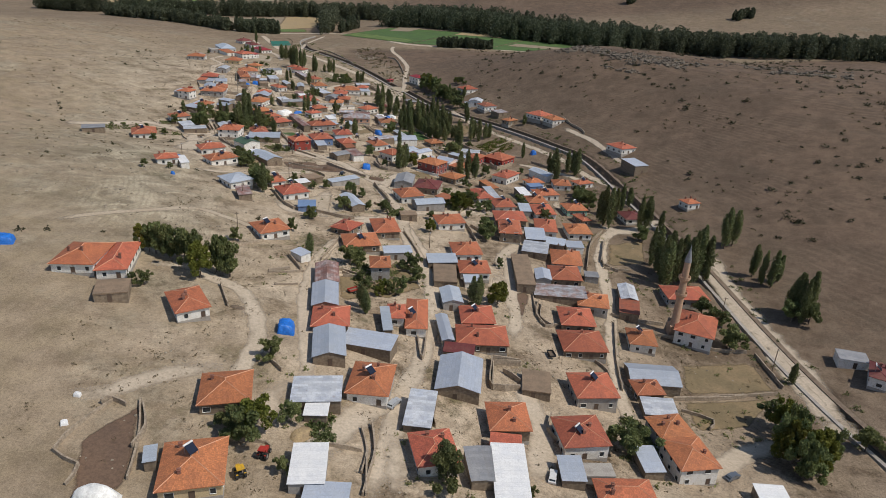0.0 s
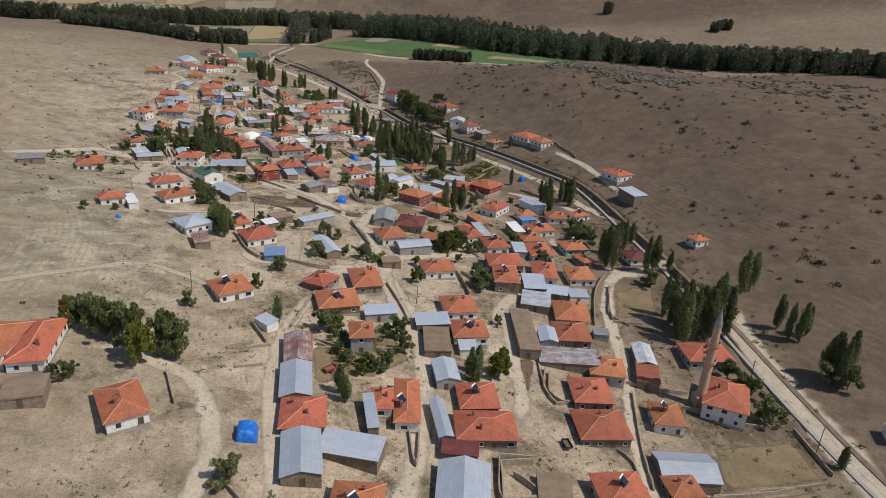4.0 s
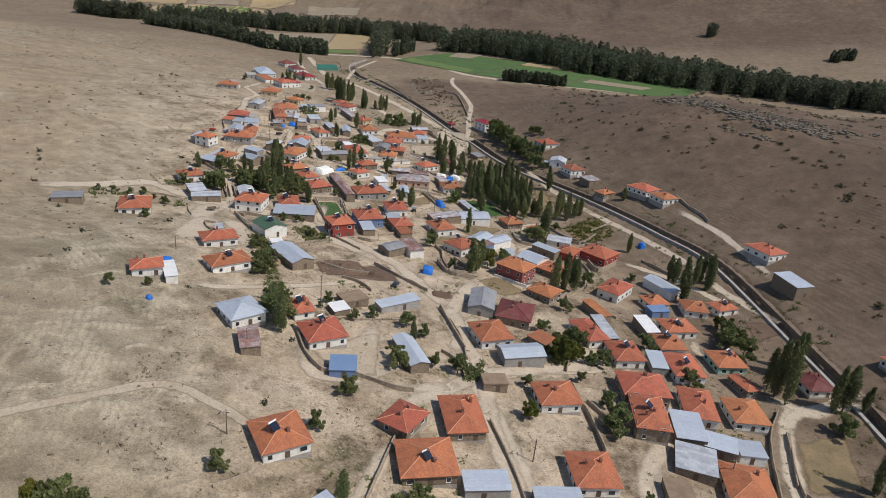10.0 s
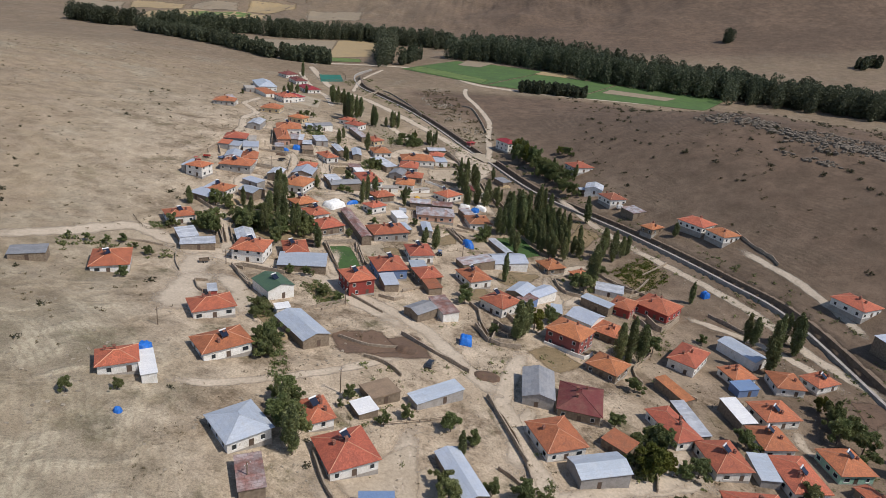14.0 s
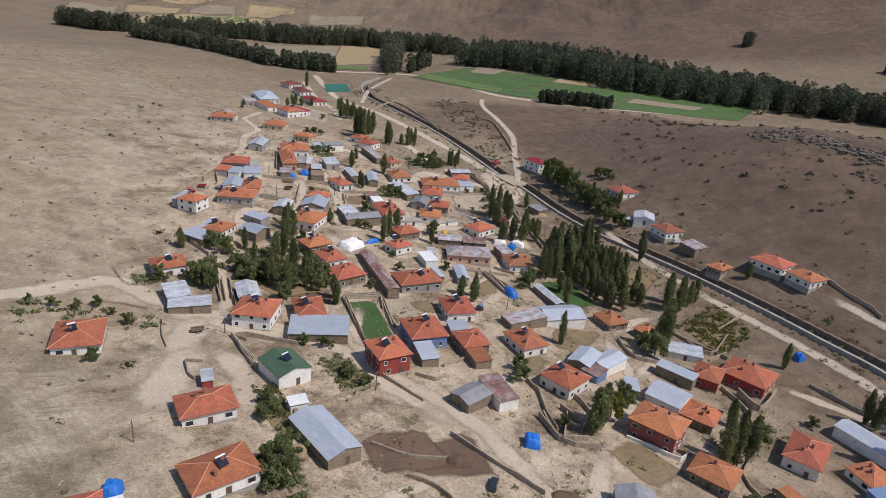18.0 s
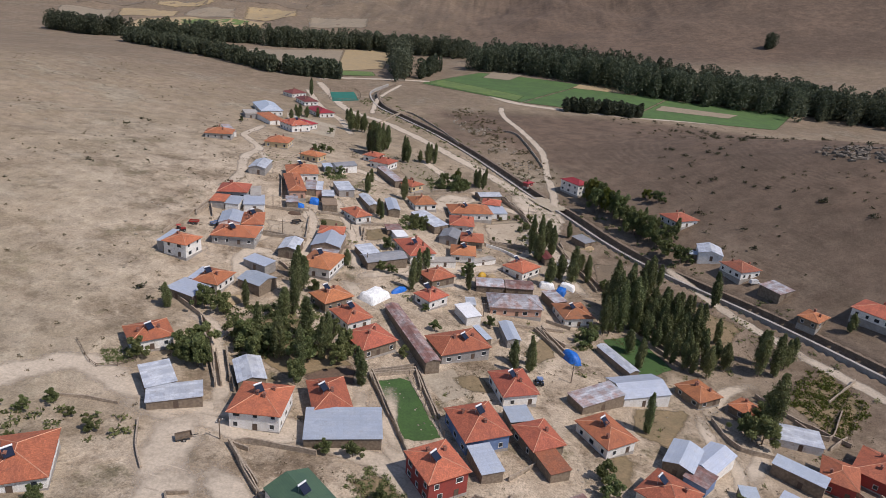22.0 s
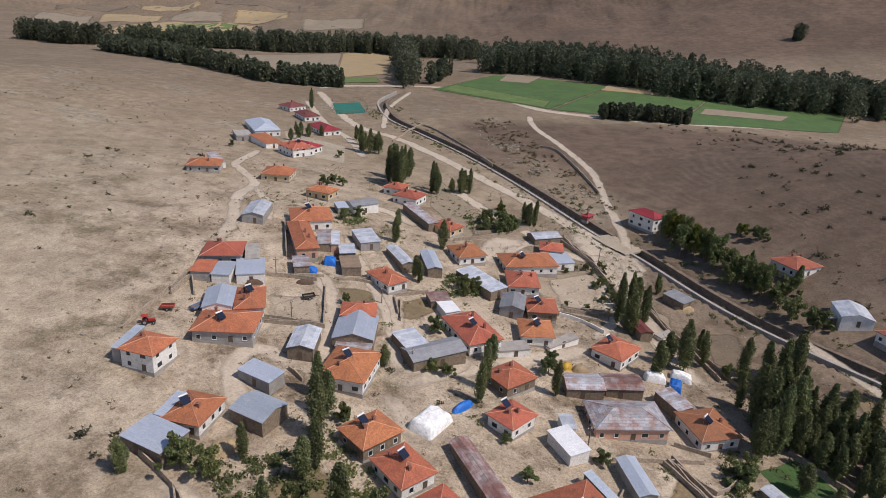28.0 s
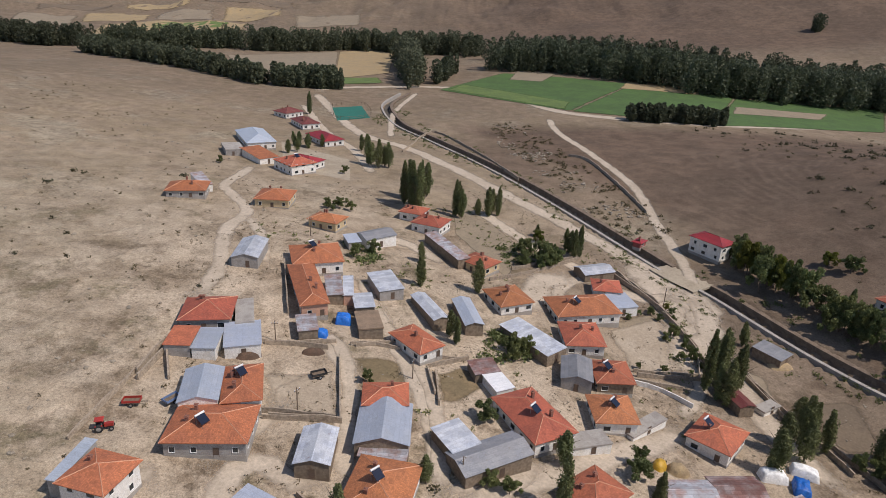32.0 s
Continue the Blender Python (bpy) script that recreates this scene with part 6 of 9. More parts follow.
patch("field_7", [(-225.8, 943.6), (-182.7, 1001.1), (-204.7, 1248.9), (-266.1, 1187.7)], "stubble", "golden stubble field beyond the road", 0.3)
patch("field_8", [(-299.9, 942.0), (-225.8, 943.6), (-266.1, 1187.7), (-374.4, 1098.2)], "fallow", "tan fallow field among poplars", 0.3)
patch("field_9", [(-215.1, 912.8), (-179.7, 931.5), (-188.9, 965.2), (-227.2, 950.8)], "light_green", "narrow green strip of crop", 0.45)
patch("field_10", [(-71.7, 964.3), (-42.7, 951.2), (-24.0, 1003.7), (-59.7, 1030.2)], "fallow", "bare tan field", 0.45)
patch("field_11", [(-618.3, 1255.4), (-439.3, 1358.2), (-469.1, 1480.5), (-671.7, 1401.1)], "stubble", "pale far field on the plain", 0.6, 12.0)
patch("field_12", [(-601.7, 1346.8), (-485.2, 1418.5), (-490.8, 1461.6), (-578.5, 1429.4)], "light_green", "pale green far field on the plain", 0.6, 12.0)
patch("far_field_1", [(-792.2, 1357.0), (-705.2, 1367.4), (-771.6, 1518.6), (-871.1, 1506.5)], "fallow", "pale tilled far field", 0.5, 12.0)
patch("far_field_2", [(-723.1, 1430.6), (-619.1, 1439.7), (-670.7, 1575.4), (-780.1, 1552.2)], "stubble", "golden far stubble field", 0.5, 12.0)
patch("far_field_3", [(-617.8, 1456.9), (-531.4, 1497.9), (-573.3, 1614.7), (-661.7, 1578.1)], "fallow", "pale tilled far field", 0.5, 12.0)
patch("far_field_4", [(-527.6, 1514.1), (-425.8, 1528.5), (-462.1, 1666.9), (-563.6, 1647.4)], "stubble", "golden far stubble field", 0.5, 12.0)
patch("far_field_5", [(-377.8, 1413.0), (-276.3, 1435.5), (-294.5, 1554.0), (-410.0, 1543.2)], "fallow", "tan far field", 0.5, 12.0)
patch("far_field_6", [(-858.5, 1533.2), (-754.1, 1600.0), (-791.2, 1696.4), (-906.7, 1647.0)], "dark_fallow", "brown tilled far field", 0.5, 12.0)
patch("far_field_7", [(-729.1, 1591.1), (-624.0, 1637.8), (-660.1, 1730.7), (-772.0, 1702.9)], "stubble", "golden far stubble field", 0.5, 12.0)
patch("far_field_8", [(-615.5, 1672.1), (-447.3, 1694.3), (-463.2, 1758.8), (-636.2, 1758.9)], "dark_fallow", "brown tilled far field", 0.5, 12.0)
patch("far_field_9", [(-710.3, 1222.2), (-635.8, 1246.2), (-683.0, 1343.1), (-771.3, 1313.2)], "stubble", "golden far stubble field", 0.5, 12.0)
patch("sports_court", [(-201.6, 814.4), (-190.6, 774.6), (-171.9, 790.4), (-183.2, 827.5)], "court", "green fenced sports court", 0.12, 3.0, "court")
patch("turf_pitch", [(-93.7, 393.3), (-82.8, 368.9), (-74.8, 373.2), (-85.5, 397.6)], "turf", "bright green walled garden turf", 0.06, 2.0, "lawn")
patch("pen_floor", [(-58.7, 113.4), (-65.5, 101.3), (-60.2, 87.7), (-52.2, 90.6)], "manure", "dark manure floor of a stock pen", 0.05, 2.0, "yard")
patch("dry_field_1", [(82.6, 179.1), (77.5, 161.7), (108.6, 168.3), (107.9, 183.7)], "weeds", "dry grassy walled field by the mosque", 0.05, 3.0)
patch("dry_field_2", [(75.3, 157.8), (75.1, 143.8), (91.7, 148.9), (107.3, 165.3)], "weeds", "dry walled meadow", 0.05, 3.0)
patch("yard_2", [(-77.1, 322.6), (-71.1, 309.0), (-51.8, 317.8), (-63.0, 330.5)], "manure", "brown bare paddock by the road", 0.05, 3.0, "yard")
patch("garden_1", [(-102.0, 335.6), (-100.3, 323.5), (-90.8, 313.5), (-91.8, 324.0)], "weeds", "overgrown green vegetable garden", 0.05, 2.0, "garden")
patch("garden_2", [(-93.4, 353.3), (-82.9, 339.7), (-76.3, 347.2), (-86.8, 357.8)], "weeds", "green garden plot", 0.05, 2.0, "garden")
patch("garden_3", [(28.0, 418.6), (36.3, 402.0), (51.5, 418.4), (46.1, 438.1)], "weeds", "walled vine garden beside the stream", 0.05, 2.0, "garden")
patch("lawn_1", [(-24.3, 443.0), (-18.4, 418.7), (-3.4, 430.9), (-11.9, 450.0)], "turf", "green lawn between poplars", 0.05, 2.0, "lawn")
patch("yard_3", [(-65.9, 531.0), (-63.3, 509.6), (-42.3, 516.5), (-47.6, 543.5)], "yard", "bare yard with a hedge of saplings", 0.05, 3.0, "yard")
patch("yard_4", [(-61.7, 258.1), (-53.6, 250.4), (-41.6, 252.9), (-44.8, 279.1)], "yard", "swept yard before farm sheds", 0.05, 3.0, "yard")
patch("yard_5", [(-149.2, 478.6), (-147.1, 470.3), (-132.8, 471.7), (-138.4, 491.8)], "yard", "bare walled yard", 0.05, 3.0, "yard")
patch("orchard_floor", [(-27.5, 190.5), (-13.0, 182.4), (-2.3, 196.3), (-9.5, 217.2)], "weeds", "grassy orchard floor", 0.05, 3.0, "garden")
patch("yard_6", [(29.2, 205.7), (27.9, 189.9), (32.3, 191.3), (37.6, 210.7)], "manure", "dark cattle yard", 0.05, 3.0, "yard")
patch("grove_floor", [(-137.1, 402.1), (-115.2, 387.8), (-100.8, 399.0), (-126.0, 426.4)], "weeds", "shaded grassy floor of the grove", 0.05, 3.0, "garden")
ribbon("road_12", [(-25.4, 473.7), (-31.5, 487.0), (-34.0, 507.8), (-39.6, 522.0), (-36.9, 546.7), (-38.8, 566.2), (-50.2, 585.7), (-67.8, 610.4), (-89.2, 638.1), (-115.1, 676.9), (-140.9, 713.9), (-170.2, 742.7), (-198.8, 803.8), (-223.0, 862.3)], 7, "dirt", "pale trodden dirt road with wheel tracks through the village")
ribbon("road_14", [(-225.8, 875.0), (-212.2, 897.2), (-144.9, 919.6), (-84.1, 897.6), (-40.2, 819.9), (48.1, 792.9), (135.0, 818.2)], 9, "dirt", "pale trodden dirt road with wheel tracks through the village")
ribbon("road_16", [(121.2, 145.7), (117.9, 169.9), (117.2, 201.1), (115.5, 222.9), (115.8, 248.5)], 6, "dirt", "pale trodden dirt road with wheel tracks through the village")
ribbon("road_25", [(-117.7, 192.3), (-110.9, 201.5), (-100.0, 212.9), (-86.9, 226.0), (-75.0, 224.3), (-65.3, 220.2), (-55.0, 213.3)], 2.6, "yard", "faint grey-brown cart track across the slope")
ribbon("road_36", [(-49.0, 581.3), (-41.3, 563.9), (-40.0, 536.5), (-45.0, 510.3)], 15, "dirt", "pale trodden dirt road with wheel tracks through the village")

ribbon("lane_1", [(-9.7, 96.9), (-6.7, 115.2), (-4.7, 135.8), (-0.9, 150.8), (1.8, 178.4), (0.3, 211.4), (-5.7, 235.3), (-13.9, 261.0), (-19.4, 286.5)], 5, "dirt", "pale trodden dirt lane between village houses", 0.050)
ribbon("lane_2", [(-27.5, 127.7), (-29.1, 139.5), (-34.1, 161.8), (-37.4, 183.6), (-37.2, 208.2), (-34.2, 227.4)], 4, "dirt", "pale trodden dirt lane between village houses", 0.053)
ribbon("lane_3", [(-44.6, 122.3), (-43.0, 132.0), (-43.1, 145.2), (-47.5, 159.1), (-55.2, 170.2), (-64.4, 173.7), (-72.4, 178.0), (-82.6, 174.8)], 4.5, "dirt", "pale trodden dirt lane between village houses", 0.056)
ribbon("lane_4", [(-25.6, 106.3), (-21.6, 109.1), (-16.9, 118.1), (-11.5, 126.2), (-6.7, 135.0)], 7, "dirt", "pale trodden dirt lane between village houses", 0.059)
ribbon("lane_5", [(32.8, 240.0), (30.2, 223.9), (29.4, 190.3), (26.6, 175.0)], 4, "dirt", "pale trodden dirt lane between village houses", 0.062)
ribbon("lane_6", [(54.3, 129.8), (56.9, 155.8), (58.9, 174.1), (64.9, 203.1), (68.4, 228.2), (74.2, 259.5), (81.7, 276.0), (96.8, 283.9), (110.8, 286.2)], 4, "dirt", "pale trodden dirt lane between village houses", 0.065)
ribbon("lane_7", [(118.3, 262.9), (117.5, 227.8), (120.5, 193.9), (122.0, 173.3), (116.1, 150.6)], 8, "dirt", "pale trodden dirt lane between village houses", 0.068)
ribbon("lane_8", [(24.2, 109.0), (29.0, 124.3), (29.2, 135.9), (28.3, 145.7), (27.5, 159.6)], 6, "dirt", "pale trodden dirt lane between village houses", 0.071)
ribbon("lane_9", [(-73.6, 113.0), (-66.0, 116.6), (-57.4, 125.1), (-47.2, 130.6)], 5, "dirt", "pale trodden dirt lane between village houses", 0.074)
ribbon("lane_10", [(-32.2, 109.9), (-34.2, 123.3), (-29.1, 129.4)], 5, "dirt", "pale trodden dirt lane between village houses", 0.077)
ribbon("lane_11", [(-5.4, 97.9), (-4.8, 106.5), (-6.2, 117.3)], 5, "dirt", "pale trodden dirt lane between village houses", 0.080)
ribbon("lane_12", [(65.0, 119.6), (87.3, 137.6), (105.3, 142.4), (123.7, 154.1)], 6, "dirt", "pale trodden dirt lane between village houses", 0.083)
ribbon("lane_13", [(1.9, 173.7), (0.9, 205.1), (-5.0, 224.3), (-10.2, 244.3), (-12.4, 264.9), (-18.9, 283.0), (-24.3, 297.4), (-21.2, 316.5), (-15.8, 334.8)], 5, "dirt", "pale trodden dirt lane between village houses", 0.086)
ribbon("lane_14", [(-35.9, 241.5), (-26.3, 250.1), (-12.5, 265.8), (0.6, 273.7), (24.5, 285.8)], 5, "dirt", "pale trodden dirt lane between village houses", 0.089)
ribbon("lane_15", [(-1.0, 273.0), (12.8, 279.0), (28.9, 286.8)], 5, "dirt", "pale trodden dirt lane between village houses", 0.050)
ribbon("lane_16", [(26.2, 221.3), (30.0, 237.7), (36.1, 250.8), (39.6, 260.4), (44.4, 277.0)], 5, "dirt", "pale trodden dirt lane between village houses", 0.053)
ribbon("lane_17", [(24.5, 220.6), (25.0, 207.8), (28.5, 222.1)], 7, "dirt", "pale trodden dirt lane between village houses", 0.056)
ribbon("lane_18", [(27.6, 189.3), (30.3, 209.7), (30.8, 222.9), (30.7, 234.0)], 4, "dirt", "pale trodden dirt lane between village houses", 0.059)
ribbon("lane_19", [(63.1, 199.2), (68.6, 220.4), (68.8, 235.4), (71.2, 251.6), (78.6, 271.9), (82.6, 280.5), (78.4, 285.1)], 4, "dirt", "pale trodden dirt lane between village houses", 0.062)
ribbon("lane_20", [(75.4, 284.4), (83.0, 282.0), (90.4, 279.4), (106.0, 290.4), (111.8, 289.2)], 5, "dirt", "pale trodden dirt lane between village houses", 0.065)
ribbon("lane_21", [(7.0, 179.7), (5.8, 193.4), (5.1, 203.5)], 3.5, "dirt", "pale trodden dirt lane between village houses", 0.068)
ribbon("lane_22", [(-17.7, 309.1), (-26.6, 307.8), (-35.0, 317.2), (-44.4, 330.3), (-57.4, 342.5), (-76.9, 354.2), (-85.2, 366.0), (-93.9, 383.4)], 5.5, "dirt", "pale trodden dirt lane between village houses", 0.071)
ribbon("lane_23", [(-85.6, 367.8), (-101.2, 366.6), (-117.3, 362.8), (-125.4, 365.4), (-136.0, 366.5), (-146.8, 364.8)], 5, "dirt", "pale trodden dirt lane between village houses", 0.074)
ribbon("lane_24", [(-105.8, 278.2), (-93.4, 283.1), (-72.7, 298.8), (-53.5, 315.3)], 3, "dirt", "pale trodden dirt lane between village houses", 0.077)
ribbon("lane_25", [(-122.3, 337.6), (-130.6, 350.6), (-132.5, 368.6)], 10, "dirt", "pale trodden dirt lane between village houses", 0.080)
ribbon("lane_26", [(-40.6, 246.6), (-47.3, 248.5), (-57.4, 247.2), (-64.7, 260.0)], 4, "dirt", "pale trodden dirt lane between village houses", 0.083)
ribbon("lane_27", [(-22.2, 271.6), (-20.1, 286.7), (-23.2, 300.6), (-26.6, 307.8)], 5, "dirt", "pale trodden dirt lane between village houses", 0.086)
ribbon("lane_28", [(-36.0, 248.1), (-28.1, 252.7), (-19.0, 257.9)], 5, "dirt", "pale trodden dirt lane between village houses", 0.089)
ribbon("lane_29", [(-45.2, 284.4), (-48.0, 269.9), (-44.9, 254.3)], 5, "dirt", "pale trodden dirt lane between village houses", 0.050)
ribbon("lane_30", [(-15.3, 273.1), (-8.7, 267.6), (5.5, 276.9), (23.4, 282.6), (28.1, 280.6)], 4.5, "dirt", "pale trodden dirt lane between village houses", 0.053)
ribbon("lane_31", [(39.9, 447.9), (61.5, 417.1), (78.2, 387.6), (89.2, 356.0), (100.6, 334.7)], 4, "dirt", "pale trodden dirt lane between village houses", 0.056)
ribbon("lane_32", [(85.5, 438.0), (94.4, 420.5), (100.2, 408.0), (106.4, 386.1), (109.3, 368.1)], 3.5, "dirt", "pale trodden dirt lane between village houses", 0.059)
ribbon("lane_33", [(49.5, 386.5), (67.5, 372.3), (80.9, 355.9), (88.8, 338.8)], 3.5, "dirt", "pale trodden dirt lane between village houses", 0.062)
ribbon("lane_34", [(12.3, 280.4), (24.2, 294.7), (27.2, 297.6)], 4, "dirt", "pale trodden dirt lane between village houses", 0.065)
ribbon("lane_35", [(-19.3, 273.3), (-19.5, 290.9), (-13.8, 305.5)], 4, "dirt", "pale trodden dirt lane between village houses", 0.068)
ribbon("lane_36", [(64.3, 319.3), (63.0, 306.7), (78.9, 300.9)], 3.5, "dirt", "pale trodden dirt lane between village houses", 0.071)
ribbon("lane_37", [(-149.5, 369.0), (-142.7, 367.3), (-127.1, 370.7), (-109.2, 368.3), (-92.1, 362.2), (-83.7, 357.7), (-75.0, 347.7), (-64.0, 341.0), (-58.1, 337.6)], 6, "dirt", "pale trodden dirt lane between village houses", 0.074)
ribbon("lane_38", [(-126.0, 369.0), (-133.0, 386.5), (-140.6, 400.9), (-146.3, 409.2)], 4, "dirt", "pale trodden dirt lane between village houses", 0.077)
ribbon("lane_39", [(-124.4, 352.0), (-125.8, 341.2), (-125.1, 329.3), (-119.9, 314.5)], 11, "dirt", "pale trodden dirt lane between village houses", 0.080)
ribbon("lane_40", [(-122.8, 352.5), (-112.7, 342.3), (-106.7, 332.4), (-101.7, 320.2)], 7, "dirt", "pale trodden dirt lane between village houses", 0.083)
ribbon("lane_41", [(-91.9, 365.9), (-95.5, 378.6), (-97.1, 389.0)], 4, "dirt", "pale trodden dirt lane between village houses", 0.086)
ribbon("lane_42", [(-89.2, 391.6), (-87.2, 373.1), (-83.8, 364.7)], 4, "dirt", "pale trodden dirt lane between village houses", 0.089)
ribbon("lane_43", [(10.9, 507.1), (25.8, 473.0), (39.6, 449.8), (51.6, 429.3)], 3.5, "dirt", "pale trodden dirt lane between village houses", 0.050)
ribbon("lane_44", [(-3.8, 403.8), (2.1, 410.5), (10.0, 421.3), (22.2, 427.7)], 4, "dirt", "pale trodden dirt lane between village houses", 0.053)
ribbon("lane_45", [(-3.2, 406.3), (-2.8, 391.1), (-0.2, 384.0), (-5.5, 358.4), (-13.0, 345.0)], 4, "dirt", "pale trodden dirt lane between village houses", 0.056)
ribbon("lane_46", [(-66.1, 345.7), (-60.5, 337.8), (-54.7, 332.7)], 6, "dirt", "pale trodden dirt lane between village houses", 0.059)
ribbon("lane_47", [(6.1, 398.3), (12.5, 396.1), (-0.2, 376.5)], 4, "dirt", "pale trodden dirt lane between village houses", 0.062)
ribbon("lane_48", [(-131.0, 382.8), (-140.5, 401.3), (-146.1, 409.9), (-153.9, 410.0)], 5, "dirt", "pale trodden dirt lane between village houses", 0.065)
ribbon("lane_49", [(-131.3, 456.6), (-132.9, 475.0), (-134.7, 488.1), (-140.9, 497.8), (-146.4, 503.7)], 3.6, "dirt", "pale trodden dirt lane between village houses", 0.068)
ribbon("lane_50", [(-111.6, 454.7), (-113.7, 480.2), (-119.7, 498.2), (-126.9, 508.2), (-134.1, 523.7), (-140.0, 538.3)], 3.6, "dirt", "pale trodden dirt lane between village houses", 0.071)
ribbon("lane_51", [(-112.7, 448.2), (-103.7, 435.9), (-96.5, 434.5)], 7, "dirt", "pale trodden dirt lane between village houses", 0.074)
ribbon("lane_52", [(-111.1, 451.7), (-103.1, 457.7), (-94.7, 465.4), (-91.6, 471.6)], 5, "dirt", "pale trodden dirt lane between village houses", 0.077)
ribbon("lane_53", [(-140.4, 429.1), (-150.6, 450.1), (-146.7, 457.9), (-137.9, 454.4), (-131.8, 456.4)], 5, "dirt", "pale trodden dirt lane between village houses", 0.080)
ribbon("lane_54", [(-159.2, 447.2), (-164.2, 451.7), (-163.0, 454.3)], 4, "dirt", "pale trodden dirt lane between village houses", 0.083)
ribbon("lane_55", [(-155.6, 454.8), (-149.0, 468.8), (-141.4, 475.5)], 6, "dirt", "pale trodden dirt lane between village houses", 0.086)
ribbon("lane_56", [(-129.6, 452.0), (-132.3, 478.2), (-136.2, 494.0), (-141.1, 501.3), (-149.1, 496.6)], 3.6, "dirt", "pale trodden dirt lane between village houses", 0.089)
ribbon("lane_57", [(-111.2, 457.6), (-115.9, 481.0), (-121.6, 494.9), (-128.5, 511.6), (-132.8, 524.2)], 4, "dirt", "pale trodden dirt lane between village houses", 0.050)
ribbon("lane_58", [(-111.2, 457.0), (-101.9, 459.6), (-87.0, 467.5), (-63.6, 482.1), (-54.8, 490.0)], 6, "dirt", "pale trodden dirt lane between village houses", 0.053)
ribbon("lane_59", [(-177.7, 509.4), (-178.1, 527.5), (-184.8, 552.4), (-186.5, 563.9), (-186.4, 580.7), (-198.2, 598.4), (-205.0, 610.3), (-204.4, 627.9), (-204.5, 647.3)], 4.5, "dirt", "pale trodden dirt lane between village houses", 0.056)
ribbon("lane_60", [(-166.5, 535.2), (-176.2, 560.7), (-184.8, 575.6)], 4, "dirt", "pale trodden dirt lane between village houses", 0.059)
ribbon("lane_61", [(-180.7, 514.0), (-175.5, 510.1), (-170.9, 503.8)], 9, "dirt", "pale trodden dirt lane between village houses", 0.062)
ribbon("lane_62", [(-222.0, 816.6), (-190.4, 740.1), (-167.6, 699.7), (-151.4, 654.2)], 5, "dirt", "pale trodden dirt lane between village houses", 0.065)
ribbon("lane_63", [(-141.3, 571.5), (-127.7, 568.1), (-112.5, 553.8)], 5, "dirt", "pale trodden dirt lane between village houses", 0.068)
ribbon("lane_64", [(-103.3, 616.5), (-87.2, 590.9), (-69.9, 571.6), (-53.2, 555.3), (-36.8, 558.4)], 6, "dirt", "pale trodden dirt lane between village houses", 0.071)
ribbon("lane_65", [(-32.0, 558.9), (-29.2, 575.7), (-30.2, 615.5), (-30.9, 659.7), (-42.1, 717.0), (-52.5, 761.6), (-54.2, 801.8)], 4.2, "dirt", "pale trodden dirt lane between village houses", 0.074)
ribbon("lane_66", [(-42.6, 560.7), (-32.9, 555.7), (-33.3, 538.4)], 12, "dirt", "pale trodden dirt lane between village houses", 0.077)
ribbon("lane_67", [(-32.0, 558.9), (-33.3, 538.4), (-41.0, 521.6), (-36.3, 511.0), (-31.1, 497.7)], 8, "dirt", "pale trodden dirt lane between village houses", 0.080)
ribbon("lane_68", [(-82.5, 542.0), (-73.0, 559.4), (-58.9, 567.4)], 4.5, "dirt", "pale trodden dirt lane between village houses", 0.083)
ribbon("lane_69", [(-56.8, 491.4), (-46.6, 506.4), (-41.0, 521.6)], 4, "dirt", "pale trodden dirt lane between village houses", 0.086)
ribbon("lane_70", [(-88.9, 533.1), (-82.9, 555.6), (-70.9, 563.8)], 9, "dirt", "pale trodden dirt lane between village houses", 0.089)
ribbon("lane_71", [(-152.6, 737.5), (-158.0, 810.7), (-148.4, 889.9)], 4, "dirt", "pale trodden dirt lane between village houses", 0.050)

patch("plot_1", [(-152.1, 483.6), (-138.2, 487.4), (-133.5, 471.4), (-148.4, 471.0)], "yard", "bare swept yard behind a long wall", 0.030, 3.0, "yard")
patch("plot_2", [(-48.6, 262.2), (-40.0, 272.9), (-33.6, 260.8), (-44.7, 247.1)], "yard", "pale swept farm yard", 0.032, 3.0, "yard")
patch("plot_3", [(-62.6, 537.0), (-48.8, 546.9), (-43.1, 521.1), (-61.2, 508.9)], "fallow", "bare brown plot inside a wall hung with creepers", 0.034, 3.0, "yard")
patch("plot_4", [(-82.2, 398.6), (-73.5, 405.5), (-68.1, 394.3), (-75.4, 388.3)], "bridge", "cracked pale concrete yard", 0.036, 3.0, "yard")
patch("plot_5", [(-114.2, 395.5), (-98.9, 399.3), (-97.7, 389.4), (-111.4, 386.7)], "manure", "brown trodden stock yard", 0.038, 3.0, "yard")
patch("plot_6", [(-53.5, 421.3), (-43.8, 439.4), (-42.1, 423.3), (-49.1, 416.7)], "weeds", "dry grassy paddock", 0.040, 3.0, "yard")
patch("plot_7", [(-191.6, 649.6), (-207.4, 703.9), (-166.2, 677.8), (-159.1, 637.5)], "bridge", "pale paved school yard", 0.042, 3.0, "yard")
patch("plot_8", [(78.3, 264.5), (95.7, 271.5), (90.4, 248.1), (72.6, 242.0)], "weeds", "golden dry paddock beside the poplars", 0.044, 3.0, "yard")
patch("plot_9", [(-114.0, 493.1), (-107.2, 499.7), (-103.0, 490.5), (-112.6, 480.1)], "weeds", "dry golden garden plot inside a wall", 0.046, 3.0, "yard")
patch("plot_10", [(18.5, 473.7), (29.0, 462.0), (13.9, 436.3), (9.2, 452.0)], "weeds", "dry meadow between the poplars and the stream", 0.048, 3.0, "yard")
